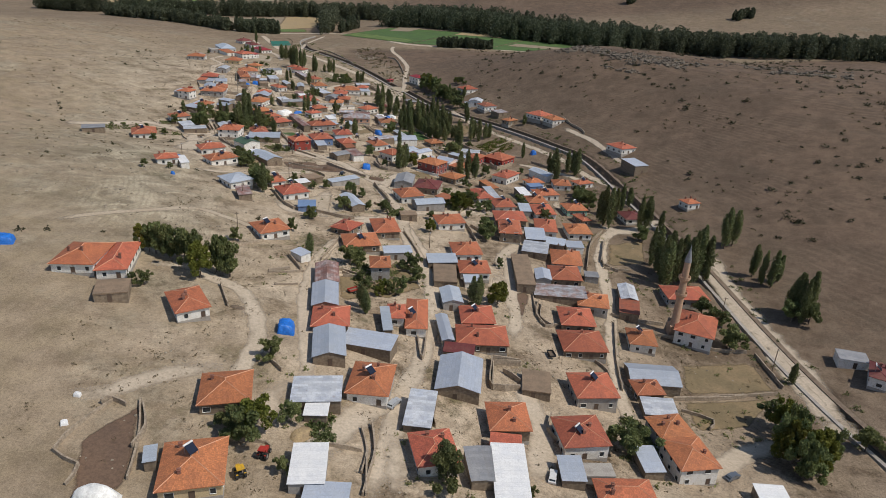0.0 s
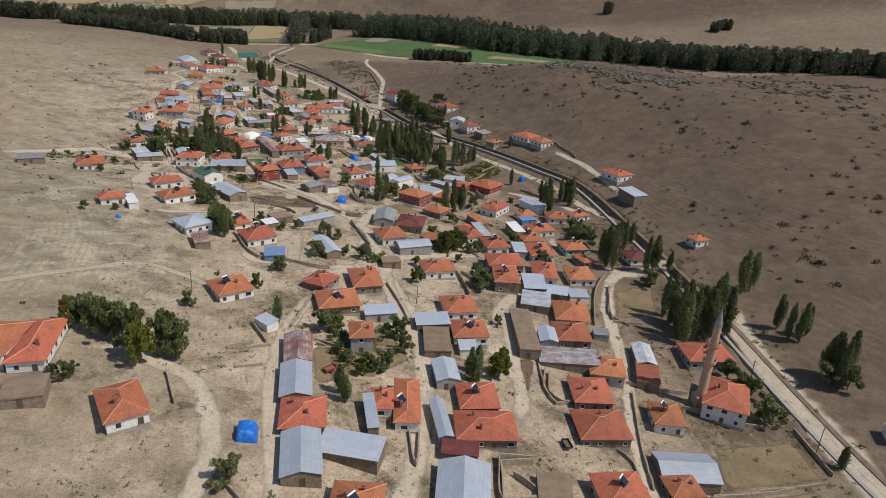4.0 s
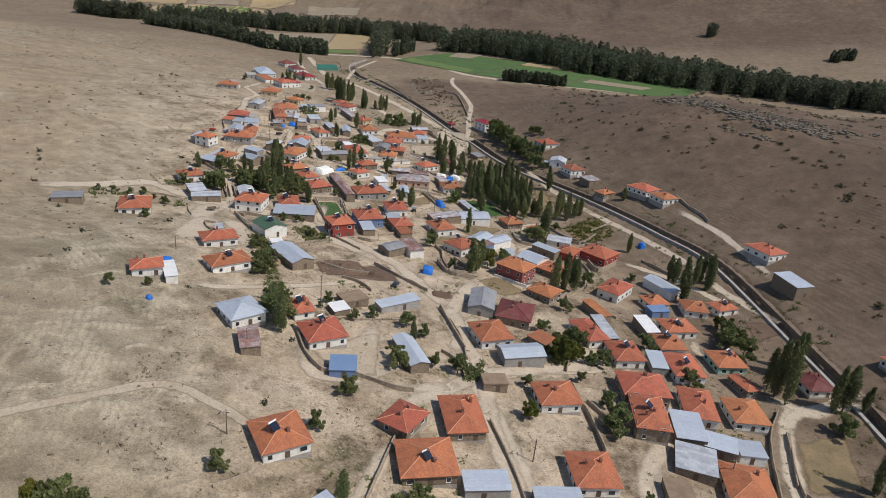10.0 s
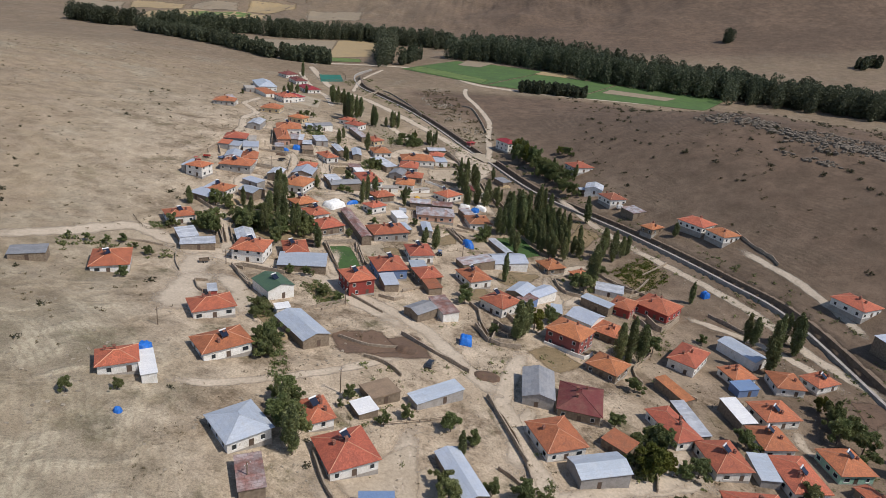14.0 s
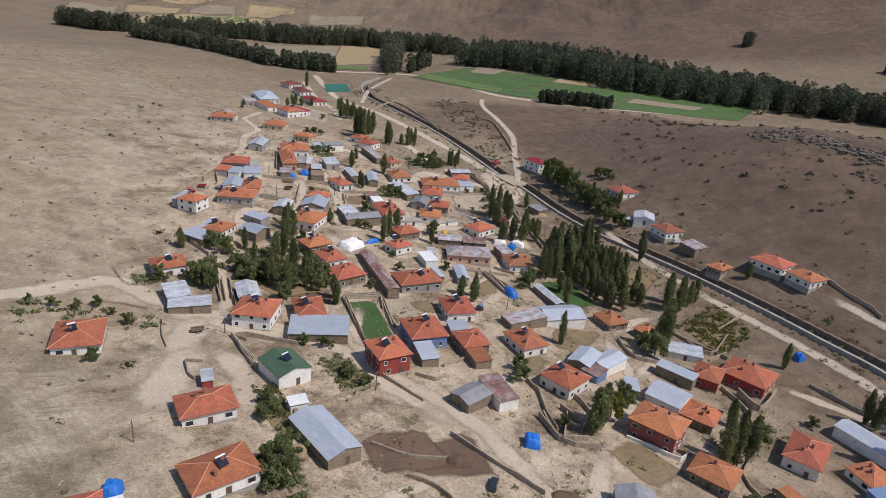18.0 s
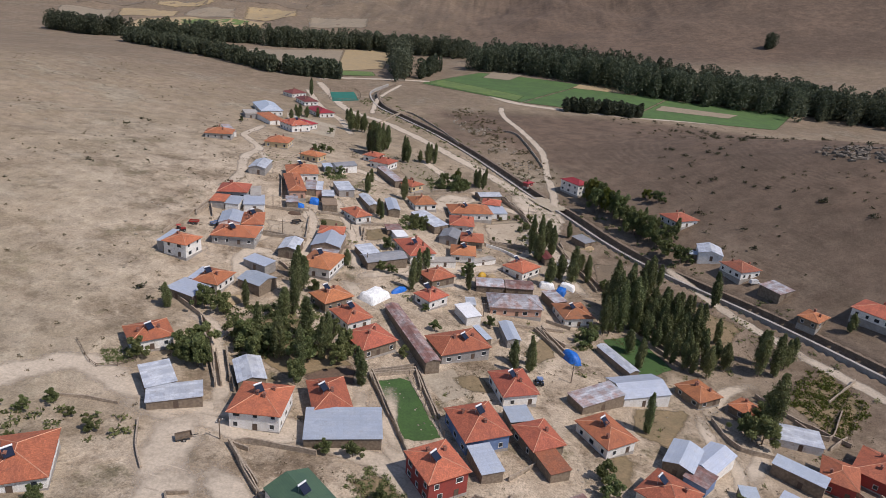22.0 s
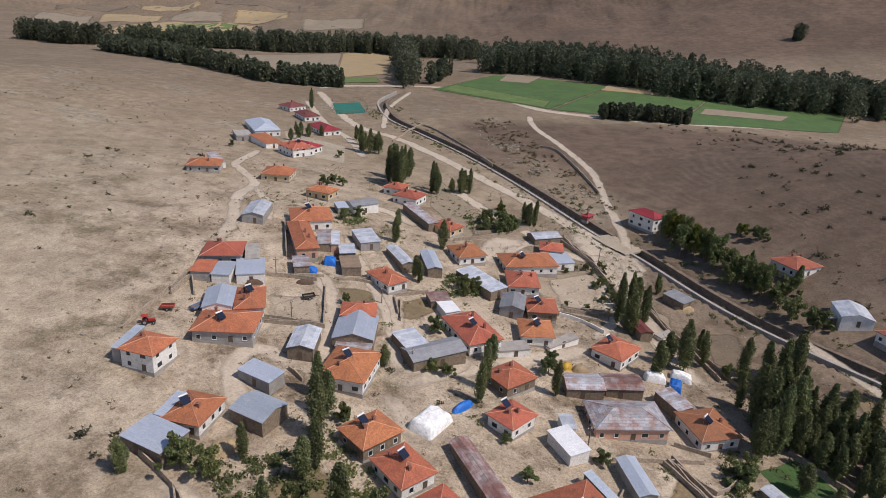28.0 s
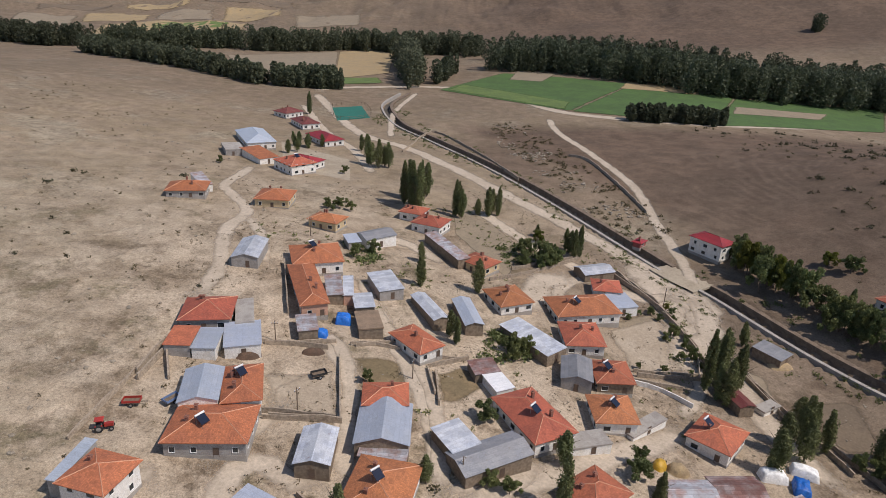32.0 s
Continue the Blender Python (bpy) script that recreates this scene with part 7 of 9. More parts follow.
ribbon("hill_road", [(-198.0, 345.3), (-183.4, 360.6), (-167.7, 379.8), (-151.7, 375.2), (-140.1, 369.5)], 8, "dirt", "pale graded dirt road along the hillside", 0.06)

patch("garden_plot_1", [(-16.5, 335.9), (-7.1, 343.6), (3.8, 333.3), (-6.6, 321.9)], "weeds", "dry grass plot below a red house", 0.034, 3.0, "garden")
patch("garden_plot_2", [(87.8, 336.4), (95.9, 334.4), (100.8, 327.4), (86.3, 319.0)], "manure", "brown dug garden plot by the stream", 0.036, 3.0, "garden")
patch("garden_plot_3", [(-68.3, 319.0), (-51.0, 333.0), (-43.2, 317.3), (-61.1, 311.8)], "manure", "brown trodden paddock beside the road", 0.038, 3.0, "garden")
patch("garden_plot_4", [(-22.7, 403.5), (-3.3, 408.6), (-16.4, 386.1), (-25.8, 390.9)], "weeds", "dry grass plot before a long shed", 0.040, 3.0, "garden")
patch("garden_plot_5", [(-33.9, 379.6), (-25.0, 380.9), (-30.4, 366.2), (-37.3, 367.3)], "weeds", "dry grassy yard corner", 0.042, 3.0, "garden")
patch("garden_plot_6", [(-73.7, 400.9), (-65.7, 406.7), (-60.9, 396.9), (-70.8, 394.1)], "weeds", "dry weedy yard beside a house", 0.044, 3.0, "garden")
patch("garden_plot_7", [(-18.9, 506.8), (-4.7, 508.4), (-8.9, 487.8), (-20.5, 488.0)], "dark_fallow", "brown bare plot between the poplars", 0.046, 3.0, "garden")
patch("garden_plot_8", [(16.2, 480.6), (21.9, 478.4), (16.5, 464.8), (12.8, 468.5)], "weeds", "dry meadow beside the stream wall", 0.048, 3.0, "garden")
patch("garden_plot_9", [(-33.8, 523.0), (-24.6, 515.2), (-30.2, 497.9), (-37.2, 504.5)], "fallow", "brown bare plot below the stream", 0.050, 3.0, "garden")
patch("garden_plot_10", [(-30.2, 192.6), (-19.8, 201.1), (-17.7, 181.1), (-26.4, 175.5)], "weeds", "grassy orchard floor behind a house", 0.052, 3.0, "garden")
patch("garden_plot_11", [(-113.7, 635.6), (-87.7, 581.6), (-93.9, 552.7), (-112.0, 585.2)], "fallow", "bare brown plot between poplars", 0.054, 3.0, "garden")
patch("garden_plot_12", [(-134.1, 494.7), (-123.3, 498.0), (-120.9, 486.7), (-130.6, 480.4)], "weeds", "dry trodden plot between houses", 0.056, 3.0, "garden")

# ---- walls and poles ----

garden_wall([(-137.0, 394.7), (-130.0, 380.2)], 1.3)
garden_wall([(-120.2, 359.0), (-108.1, 343.8)], 1.3)
garden_wall([(-120.2, 359.0), (-115.5, 357.7)], 1.0)
garden_wall([(-95.7, 396.4), (-83.4, 368.5)], 1.1)
garden_wall([(-95.7, 396.4), (-84.0, 403.4)], 1.0)
garden_wall([(-84.0, 403.4), (-75.9, 380.7)], 1.1)
garden_wall([(-93.1, 326.3), (-76.5, 345.7)], 1.0)
garden_wall([(-75.3, 350.6), (-63.2, 341.9)], 1.0)
garden_wall([(-125.5, 340.5), (-122.0, 334.6), (-119.5, 332.5)], 0.9)
garden_wall([(-125.5, 340.5), (-121.5, 341.9)], 0.9)
garden_wall([(-66.9, 265.1), (-61.9, 255.6), (-55.8, 249.0), (-49.3, 250.8)], 1.3)
garden_wall([(-49.3, 250.8), (-44.4, 250.8), (-36.0, 248.9), (-31.2, 249.7)], 1.2)
garden_wall([(-28.1, 302.9), (-21.2, 284.6), (-18.5, 277.4)], 1.4)
garden_wall([(-80.1, 314.4), (-72.1, 325.8)], 1.0)
garden_wall([(-55.5, 329.4), (-42.3, 320.3), (-33.6, 314.1)], 1.2)
garden_wall([(-32.5, 345.0), (-27.0, 335.5), (-17.4, 335.6)], 1.6)
garden_wall([(-27.0, 335.5), (-24.5, 349.0)], 1.6)
garden_wall([(77.0, 266.6), (71.9, 249.7), (70.9, 241.2)], 1.3)
garden_wall([(65.1, 203.7), (72.5, 201.7), (83.4, 201.8)], 1.1)
garden_wall([(38.9, 203.8), (36.8, 193.7), (39.1, 187.1)], 1.2)
garden_wall([(23.9, 271.6), (24.1, 260.7), (29.2, 255.2)], 1.2)
garden_wall([(17.2, 263.2), (24.0, 253.1)], 1.2)
garden_wall([(70.7, 239.6), (80.9, 240.0)], 0.9)
garden_wall([(76.5, 267.0), (70.4, 244.6)], 1.3)
garden_wall([(79.2, 194.8), (88.3, 192.4), (97.1, 189.0), (108.1, 188.7)], 1.2)
garden_wall([(73.4, 158.6), (85.1, 160.7), (97.6, 164.1)], 1.1)
garden_wall([(65.2, 198.9), (60.0, 173.8), (57.7, 158.0)], 1.1)
garden_wall([(33.2, 137.8), (31.2, 131.0), (34.0, 126.1)], 1.4)
garden_wall([(2.4, 129.9), (3.3, 123.0)], 1.2)
garden_wall([(19.5, 157.7), (27.7, 160.1)], 1.6)
garden_wall([(19.5, 157.7), (18.4, 144.6)], 1.6)
garden_wall([(18.4, 144.6), (26.2, 147.3)], 1.6)
garden_wall([(40.0, 202.1), (38.0, 191.7), (41.2, 188.3), (45.0, 189.3)], 1.2)
garden_wall([(73.5, 152.8), (81.8, 149.7), (78.9, 145.0)], 1.0)
garden_wall([(-11.0, 119.2), (-9.5, 110.4), (-10.6, 97.1)], 1.1)
garden_wall([(-11.0, 107.6), (-9.9, 97.3)], 1.1)
garden_wall([(-30.8, 197.0), (-27.1, 197.4), (-19.0, 193.6)], 1.0)
garden_wall([(-59.8, 169.7), (-54.3, 158.5)], 1.2)
garden_wall([(-66.1, 111.6), (-64.5, 113.3), (-61.3, 112.1)], 1.3)
garden_wall([(-58.1, 112.8), (-55.0, 106.3), (-55.3, 100.7)], 1.3)
garden_wall([(-37.7, 136.8), (-34.0, 133.0)], 1.0)
garden_wall([(-2.8, 167.9), (-0.6, 151.5), (0.6, 171.7)], 1.1)
garden_wall([(-50.0, 185.4), (-44.4, 190.2)], 1.0)
garden_wall([(-28.5, 195.6), (-17.0, 191.9)], 1.0)
garden_wall([(-18.5, 197.4), (-3.5, 200.3)], 1.1)
garden_wall([(-47.2, 200.7), (-41.3, 191.6)], 1.2)
garden_wall([(-28.1, 169.3), (-22.7, 172.5)], 1.0)
garden_wall([(-149.1, 471.2), (-134.1, 472.5)], 1.2)
garden_wall([(-177.1, 477.3), (-176.3, 489.8)], 1.5)
garden_wall([(-161.8, 538.0), (-153.4, 509.4)], 1.5)
garden_wall([(-155.1, 494.6), (-148.9, 495.7), (-140.5, 496.3)], 1.2)
garden_wall([(-95.6, 394.7), (-93.2, 389.7)], 1.1)
garden_wall([(-95.6, 394.7), (-83.6, 400.2)], 1.1)
garden_wall([(-83.6, 400.2), (-81.5, 392.1)], 1.1)
garden_wall([(-147.8, 410.9), (-140.2, 396.4), (-132.5, 381.9)], 1.4)
garden_wall([(-134.9, 396.4), (-128.8, 382.7)], 1.4)
garden_wall([(-137.1, 451.5), (-132.8, 447.8)], 1.0)
garden_wall([(-120.6, 499.4), (-108.0, 500.8)], 1.0)
garden_wall([(-117.2, 461.5), (-114.5, 459.1)], 1.1)
garden_wall([(-57.5, 573.0), (-43.5, 542.7)], 1.4)
garden_wall([(-45.6, 441.6), (-39.3, 427.3)], 1.2)
garden_wall([(-13.6, 451.6), (-5.7, 440.2), (1.6, 430.7)], 1.2)
garden_wall([(-33.3, 521.4), (-29.1, 504.4)], 1.1)
garden_wall([(-23.6, 497.6), (-14.2, 473.0)], 1.0)
garden_wall([(-65.4, 505.5), (-51.3, 505.6)], 1.2)
garden_wall([(-64.6, 418.1), (-59.9, 427.2)], 1.0)
garden_wall([(-43.5, 447.0), (-35.2, 445.1)], 1.0)
garden_wall([(-176.1, 475.4), (-175.0, 485.9)], 1.5)
garden_wall([(-148.5, 469.4), (-133.0, 471.6)], 1.2)
garden_wall([(-133.0, 471.6), (-137.3, 493.7)], 1.2)
garden_wall([(-175.3, 487.8), (-170.3, 477.0)], 1.3)
garden_wall([(-58.6, 569.3), (-47.7, 551.8), (-40.9, 526.6)], 1.5)
garden_wall([(-40.9, 526.6), (-45.2, 511.2)], 1.3)
garden_wall([(-45.2, 511.2), (-62.6, 508.4)], 1.2)
garden_wall([(-67.4, 578.3), (-89.0, 558.6), (-100.1, 549.9)], 1.2)
garden_wall([(-116.5, 495.5), (-106.7, 502.1)], 1.0)
garden_wall([(-142.3, 704.1), (-129.1, 755.7), (-106.1, 717.6), (-83.1, 663.3)], 1.1)
garden_wall([(-31.9, 625.3), (-37.4, 659.9), (-44.9, 698.2), (-53.5, 707.2)], 1.2)
garden_wall([(-32.0, 516.3), (-27.9, 506.3)], 1.0)
garden_wall([(-114.6, 494.0), (-113.2, 481.7)], 1.0)
garden_wall([(87.4, 449.5), (91.9, 435.9), (96.1, 426.4), (96.9, 420.7)], 1.3)
garden_wall([(12.8, 277.3), (18.6, 300.5), (26.3, 303.3)], 1.1)
garden_wall([(59.4, 387.6), (72.6, 369.6)], 1.2)
garden_wall([(29.0, 381.3), (32.8, 368.2), (27.5, 349.7)], 1.2)
garden_wall([(-31.6, 357.6), (-30.3, 347.8), (-28.1, 340.1)], 1.4)
garden_wall([(-31.6, 357.6), (-34.8, 363.0)], 1.4)
garden_wall([(-21.7, 359.3), (-17.7, 351.7), (-21.6, 341.9)], 1.4)
garden_wall([(38.4, 404.7), (30.8, 398.5)], 1.0)
garden_wall([(-11.4, 455.8), (-1.8, 440.0)], 1.2)
garden_wall([(-66.7, 354.6), (-61.0, 353.2), (-58.3, 357.1)], 1.1)
garden_wall([(-59.3, 361.8), (-52.4, 369.3)], 1.0)
garden_wall([(-47.0, 439.9), (-39.5, 425.2)], 1.1)

garden_wall([(110.5, 187.7), (111.6, 169.7)], 1.2)
garden_wall([(72.7, 157.7), (92.0, 163.3), (108.4, 166.6)], 1.0)
garden_wall([(62.8, 235.8), (69.6, 261.4), (78.2, 277.6)], 1.4)
garden_wall([(-95.6, 395.6), (-87.9, 378.0)], 1.2)
garden_wall([(-95.6, 395.6), (-84.0, 401.9)], 1.0)
garden_wall([(-84.0, 401.9), (-76.6, 380.5)], 1.0)
garden_wall([(-157.8, 418.0), (-145.6, 408.5), (-137.7, 394.0), (-131.2, 379.2)], 1.4)
garden_wall([(-147.4, 470.1), (-132.7, 471.5)], 1.3)
garden_wall([(-177.7, 477.8), (-176.1, 487.9)], 1.2)
garden_wall([(-134.3, 499.3), (-125.1, 503.4)], 1.0)
garden_wall([(-116.5, 494.8), (-114.2, 485.4)], 1.1)
garden_wall([(-116.5, 495.5), (-108.0, 501.0)], 1.1)
garden_wall([(-92.4, 561.3), (-67.8, 579.3)], 1.2)
garden_wall([(-55.5, 569.3), (-45.8, 550.3)], 1.6)
garden_wall([(-46.2, 545.1), (-43.6, 535.9), (-40.6, 519.1)], 1.6)
garden_wall([(-43.3, 513.3), (-56.9, 511.1), (-63.1, 510.5)], 1.0)
garden_wall([(-31.2, 523.5), (-29.2, 508.6), (-27.6, 495.6)], 1.0)
garden_wall([(-95.2, 396.6), (-80.7, 362.2)], 1.3)
garden_wall([(-120.1, 359.2), (-109.8, 347.0)], 1.2)
garden_wall([(-82.0, 335.3), (-75.8, 344.1)], 1.0)
garden_wall([(-31.4, 346.4), (-28.1, 336.0), (-20.0, 338.9)], 1.6)
garden_wall([(-26.1, 351.5), (-18.0, 342.4)], 1.6)
garden_wall([(19.2, 159.3), (18.2, 144.7), (26.2, 147.7)], 1.8)
garden_wall([(19.2, 159.3), (27.7, 161.3)], 1.8)
garden_wall([(22.1, 154.6), (26.5, 150.6)], 1.6)
garden_wall([(-64.5, 113.2), (-67.0, 106.4), (-68.3, 97.5), (-62.4, 94.8), (-62.4, 90.0)], 0.8)
garden_wall([(-59.3, 114.4), (-55.1, 103.0), (-52.9, 92.9)], 0.8)
garden_wall([(75.1, 262.6), (71.3, 243.4), (76.2, 238.1)], 1.0)
garden_wall([(-28.5, 302.8), (-21.1, 288.0), (-17.7, 272.1)], 1.0)
garden_wall([(40.4, 420.4), (53.0, 430.8)], 1.0)
garden_wall([(-48.2, 439.2), (-39.7, 424.5)], 1.2)
garden_wall([(-13.3, 451.6), (-1.0, 435.3)], 1.2)
garden_wall([(13.9, 270.1), (18.1, 249.2), (19.6, 237.1)], 1.4)
garden_wall([(-180.2, 456.6), (-178.6, 470.0), (-177.7, 477.8)], 1.0)
garden_wall([(37.5, 209.3), (37.1, 193.5), (39.1, 187.0), (43.3, 189.3)], 1.0)
garden_wall([(33.5, 379.5), (37.1, 370.9), (46.6, 382.3)], 2.0)
garden_wall([(-9.2, 343.6), (-3.0, 340.8), (3.4, 337.6), (6.9, 342.3)], 1.0, "wall_white", "whitewashed plaster yard wall beside a house")
garden_wall([(25.9, 409.7), (32.4, 402.8), (42.5, 416.4)], 1.2)
fence([(31.9, 404.7), (50.8, 426.8)], 1.0)
fence([(-171.2, 388.9), (-160.9, 379.4), (-154.1, 385.2), (-157.5, 390.7)], 1.1)
garden_wall([(-162.2, 365.8), (-156.3, 366.7), (-148.5, 366.6)], 0.8)
garden_wall([(-141.6, 362.0), (-137.7, 353.3), (-133.2, 346.7)], 0.8)
garden_wall([(-119.5, 358.5), (-114.3, 351.0), (-109.3, 344.6)], 1.2)
garden_wall([(-119.4, 359.0), (-117.0, 360.3), (-108.9, 360.3), (-101.4, 360.0)], 1.2)
garden_wall([(-134.4, 394.7), (-130.3, 386.8), (-126.2, 378.7)], 1.3)
garden_wall([(-45.2, 438.8), (-38.5, 431.5), (-32.2, 436.7)], 1.2)
garden_wall([(0.2, 404.4), (1.3, 397.5), (4.0, 392.1), (12.6, 391.0)], 1.2)
garden_wall([(18.8, 421.0), (25.8, 411.2), (37.5, 400.7)], 1.3)
fence([(37.3, 401.8), (51.1, 421.2)], 1.1)
garden_wall([(-32.3, 518.9), (-26.9, 501.6), (-20.8, 480.1)], 1.2)
garden_wall([(-46.7, 440.6), (-43.9, 433.7), (-41.1, 426.7)], 1.2)
garden_wall([(-60.3, 437.1), (-50.5, 439.3), (-38.1, 441.9)], 1.0)
garden_wall([(-14.8, 473.6), (-9.7, 468.0)], 1.0)
garden_wall([(-135.7, 499.6), (-129.7, 501.2), (-123.7, 500.7)], 1.0)
garden_wall([(-64.5, 504.5), (-57.5, 503.4), (-51.1, 498.1)], 1.1, "wall_white", "whitewashed plaster yard wall beside a house")
garden_wall([(-49.9, 184.8), (-44.9, 187.4), (-40.0, 190.7)], 0.6)
garden_wall([(-46.2, 176.9), (-39.9, 180.2)], 0.6)
garden_wall([(-27.9, 193.2), (-21.4, 194.8)], 1.0)
garden_wall([(-64.7, 199.6), (-60.3, 204.6), (-57.4, 209.0)], 0.8)
garden_wall([(-33.2, 230.9), (-34.9, 217.4), (-36.6, 202.9)], 1.0)
garden_wall([(20.6, 327.9), (19.4, 336.4), (27.9, 349.3)], 1.0)
garden_wall([(-25.6, 274.0), (-19.9, 269.2), (-18.0, 261.7)], 0.9)
fence([(-54.6, 280.4), (-42.7, 286.7), (-36.2, 290.7)], 1.0)
fence([(-202.9, 821.0), (-191.5, 779.6), (-172.7, 796.1), (-184.3, 835.1), (-202.9, 821.0)], 2.2)
fence([(-94.5, 393.7), (-83.2, 368.1)], 1.6)
fence([(-85.3, 398.4), (-74.2, 373.8)], 1.6)
garden_wall([(-64.1, 311.4), (-57.2, 309.4), (-52.3, 304.8)], 1.0)
garden_wall([(25.1, 332.8), (30.4, 329.0), (36.8, 324.7)], 1.0)
garden_wall([(-156.0, 495.1), (-150.8, 495.8), (-139.2, 499.6)], 1.0)
garden_wall([(52.1, 172.0), (55.4, 167.0), (55.0, 158.1)], 0.9)
garden_wall([(-13.1, 117.3), (-11.1, 110.2), (-11.5, 103.2)], 0.8)
garden_wall([(-39.3, 106.5), (-31.6, 107.5), (-29.9, 105.3)], 0.8)
garden_wall([(-19.3, 109.8), (-12.2, 109.9)], 0.9)
garden_wall([(-73.2, 319.9), (-63.9, 318.1), (-53.5, 320.9)], 0.8)
garden_wall([(-10.7, 244.4), (-5.0, 227.5), (-2.5, 217.4)], 0.9)
pole(-141.9, 472.1, 6.6)
pole(-153.1, 496.5, 5.5)
pole(-119.7, 490.0, 5.5)
pole(-44.2, 550.6, 6.5)
pole(-119.8, 303.9, 5.5)
pole(-122.7, 360.3, 5.5)
pole(-68.1, 215.5, 6.3)
pole(107.3, 209.5, 9.0)
pole(112.6, 179.2, 8.5)
pole(51.6, 242.0, 7.3)
pole(-66.3, 290.4, 7.9)
pole(-76.0, 343.1, 6.0)
pole(-39.2, 410.4, 5.5)
pole(-76.2, 250.7, 5.9)
pole(-0.1, 232.4, 6.6)
pole(-65.2, 441.1, 5.5)
pole(-107.8, 460.8, 5.5)
pole(-159.6, 562.6, 6.9)

# ---- landmarks and things ----

minaret(85.5, 197.0, 33.0)
car(29.5, 112.7, 75, "car_white", "white saloon car parked beside a wall")
car(76.2, 124.6, 30, "car_grey", "grey-blue car parked before a house")
car(-6.7, 128.4, 60, "car_silver", "silver car parked on the dirt street")
car(-45.1, 313.7, 80, "car_dark", "dark blue car on the dirt road")
car(-21.2, 589.7, -35, "car_white", "white minibus parked by the red-roofed building", True)
car(-16.9, 583.7, -35, "car_dark", "dark car parked under the trees")
car(41.4, 488.4, 20, "car_white", "white van parked before a roadside house", True)
tractor(-30.9, 103.7, 80, "redpaint", "small red tractor standing in a farmyard")
tractor(-34.0, 97.7, 120, "yellowpaint", "yellow farm loader standing in a yard")
trailer(-23.2, 183.2, 40, "redpaint", "red farm trailer standing in an orchard")
trailer(-173.8, 468.1, 10, "redpaint", "red farm machine parked on the slope")
trailer(-166.9, 470.4, 60, "wall_blue", "blue trailer beside a house")
tractor(-175.5, 460.5, 20, "redpaint", "red farm tractor on the slope")
tractor(-49.0, 406.0, 100, "wall_blue", "blue tractor standing by a wall")
trailer(38.3, 169.4, 100, "rubber", "dark old cart in a farmyard")
trailer(-129.7, 358.1, 30, "wood", "old wooden cart abandoned on the open ground")
trailer(-140.3, 485.2, 30, "rubber", "dark cart by a wall")
lumpy("tarpaulin", -37.2, 152.2, 8, 4.4, 5.0, 2.6, "tarp", "hay stack under a bright blue tarpaulin", "tarpaulin", 22, 5, "tarpaulin covers")
lumpy("tarpaulin", -122.1, 172.8, 20, 6.0, 4.0, 2.2, "tarp", "stack under a blue tarpaulin", "tarpaulin", 5, 4, "tarpaulin covers")
lumpy("tarpaulin", -35.2, 332.1, 0, 4.0, 4.0, 2.6, "tarp", "blue tarpaulin-covered stack in a yard", "tarpaulin", 32, 6, "tarpaulin covers")
lumpy("tarpaulin", -37.3, 424.6, 35, 4.6, 7.5, 2.8, "tarp", "long hay stack under a blue tarpaulin", "tarpaulin", 5, 3, "tarpaulin covers")
lumpy("tarpaulin", 62.4, 402.8, 20, 3.0, 3.0, 2.4, "tarp", "small stack under blue sheeting", "tarpaulin", 6, 6, "tarpaulin covers")
lumpy("tarpaulin", -101.6, 439.2, -30, 6.5, 9.5, 2.8, "canvas", "large stack under a white canvas cover", "tarpaulin", 11, 3.2, "tarpaulin covers")
lumpy("tarpaulin", -94.4, 447.2, -40, 2.2, 7.0, 1.6, "tarp", "rolled blue tarpaulin over straw", "tarpaulin", 58, 2.4, "tarpaulin covers")
lumpy("tarpaulin", -35.5, 473.7, -20, 3.5, 5.0, 2.2, "tarp", "blue sheeted stack beside a shed", "tarpaulin", 78, 4, "tarpaulin covers")
lumpy("tarpaulin", -139.2, 509.4, 5, 4.0, 3.0, 2.4, "tarp", "blue tarpaulin awning beside a house", "tarpaulin", 81, 6, "tarpaulin covers")
lumpy("tarpaulin", -143.4, 501.6, 0, 3.5, 2.4, 1.8, "tarp", "blue tarpaulin over a small stack", "tarpaulin", 53, 6, "tarpaulin covers")
lumpy("tarpaulin", -115.4, 288.2, 10, 3.0, 3.4, 2.6, "tarp", "blue tarpaulin on a house terrace", "tarpaulin", 74, 6, "tarpaulin covers")
lumpy("tarpaulin", -56.0, 87.7, 5, 8.0, 5.0, 2.8, "canvas", "stack under a pale canvas cover", "tarpaulin", 73, 2.4, "tarpaulin covers")
lumpy("tarpaulin", -40.7, 476.1, 0, 6.0, 3.0, 2.4, "canvas", "white sheet stretched over a shed front", "tarpaulin", 50, 5, "tarpaulin covers")
lumpy("tarpaulin", -32.4, 478.9, -20, 6.0, 3.0, 2.2, "canvas", "white sheet over a stack", "tarpaulin", 41, 5, "tarpaulin covers")
lumpy("tarpaulin", 5.1, 202.3, 5, 3.6, 5.0, 0.7, "turq", "turquoise tarpaulin spread over a heap", "tarpaulin", 24, 6, "tarpaulin covers")
lumpy("tarpaulin", -108.1, 262.3, 0, 1.8, 1.8, 1.2, "tarp", "small heap under blue sheeting", "tarpaulin", 31, 3, "tarpaulin covers")
lumpy("water_tank", -71.7, 113.2, 0, 1.4, 1.0, 0.9, "tank", "white water tank on the open ground", "tank", 41, 6)
lumpy("water_tank", -70.1, 104.8, 30, 1.4, 1.2, 0.8, "tank", "white plastic tank beside the pen", "tank", 17, 6)
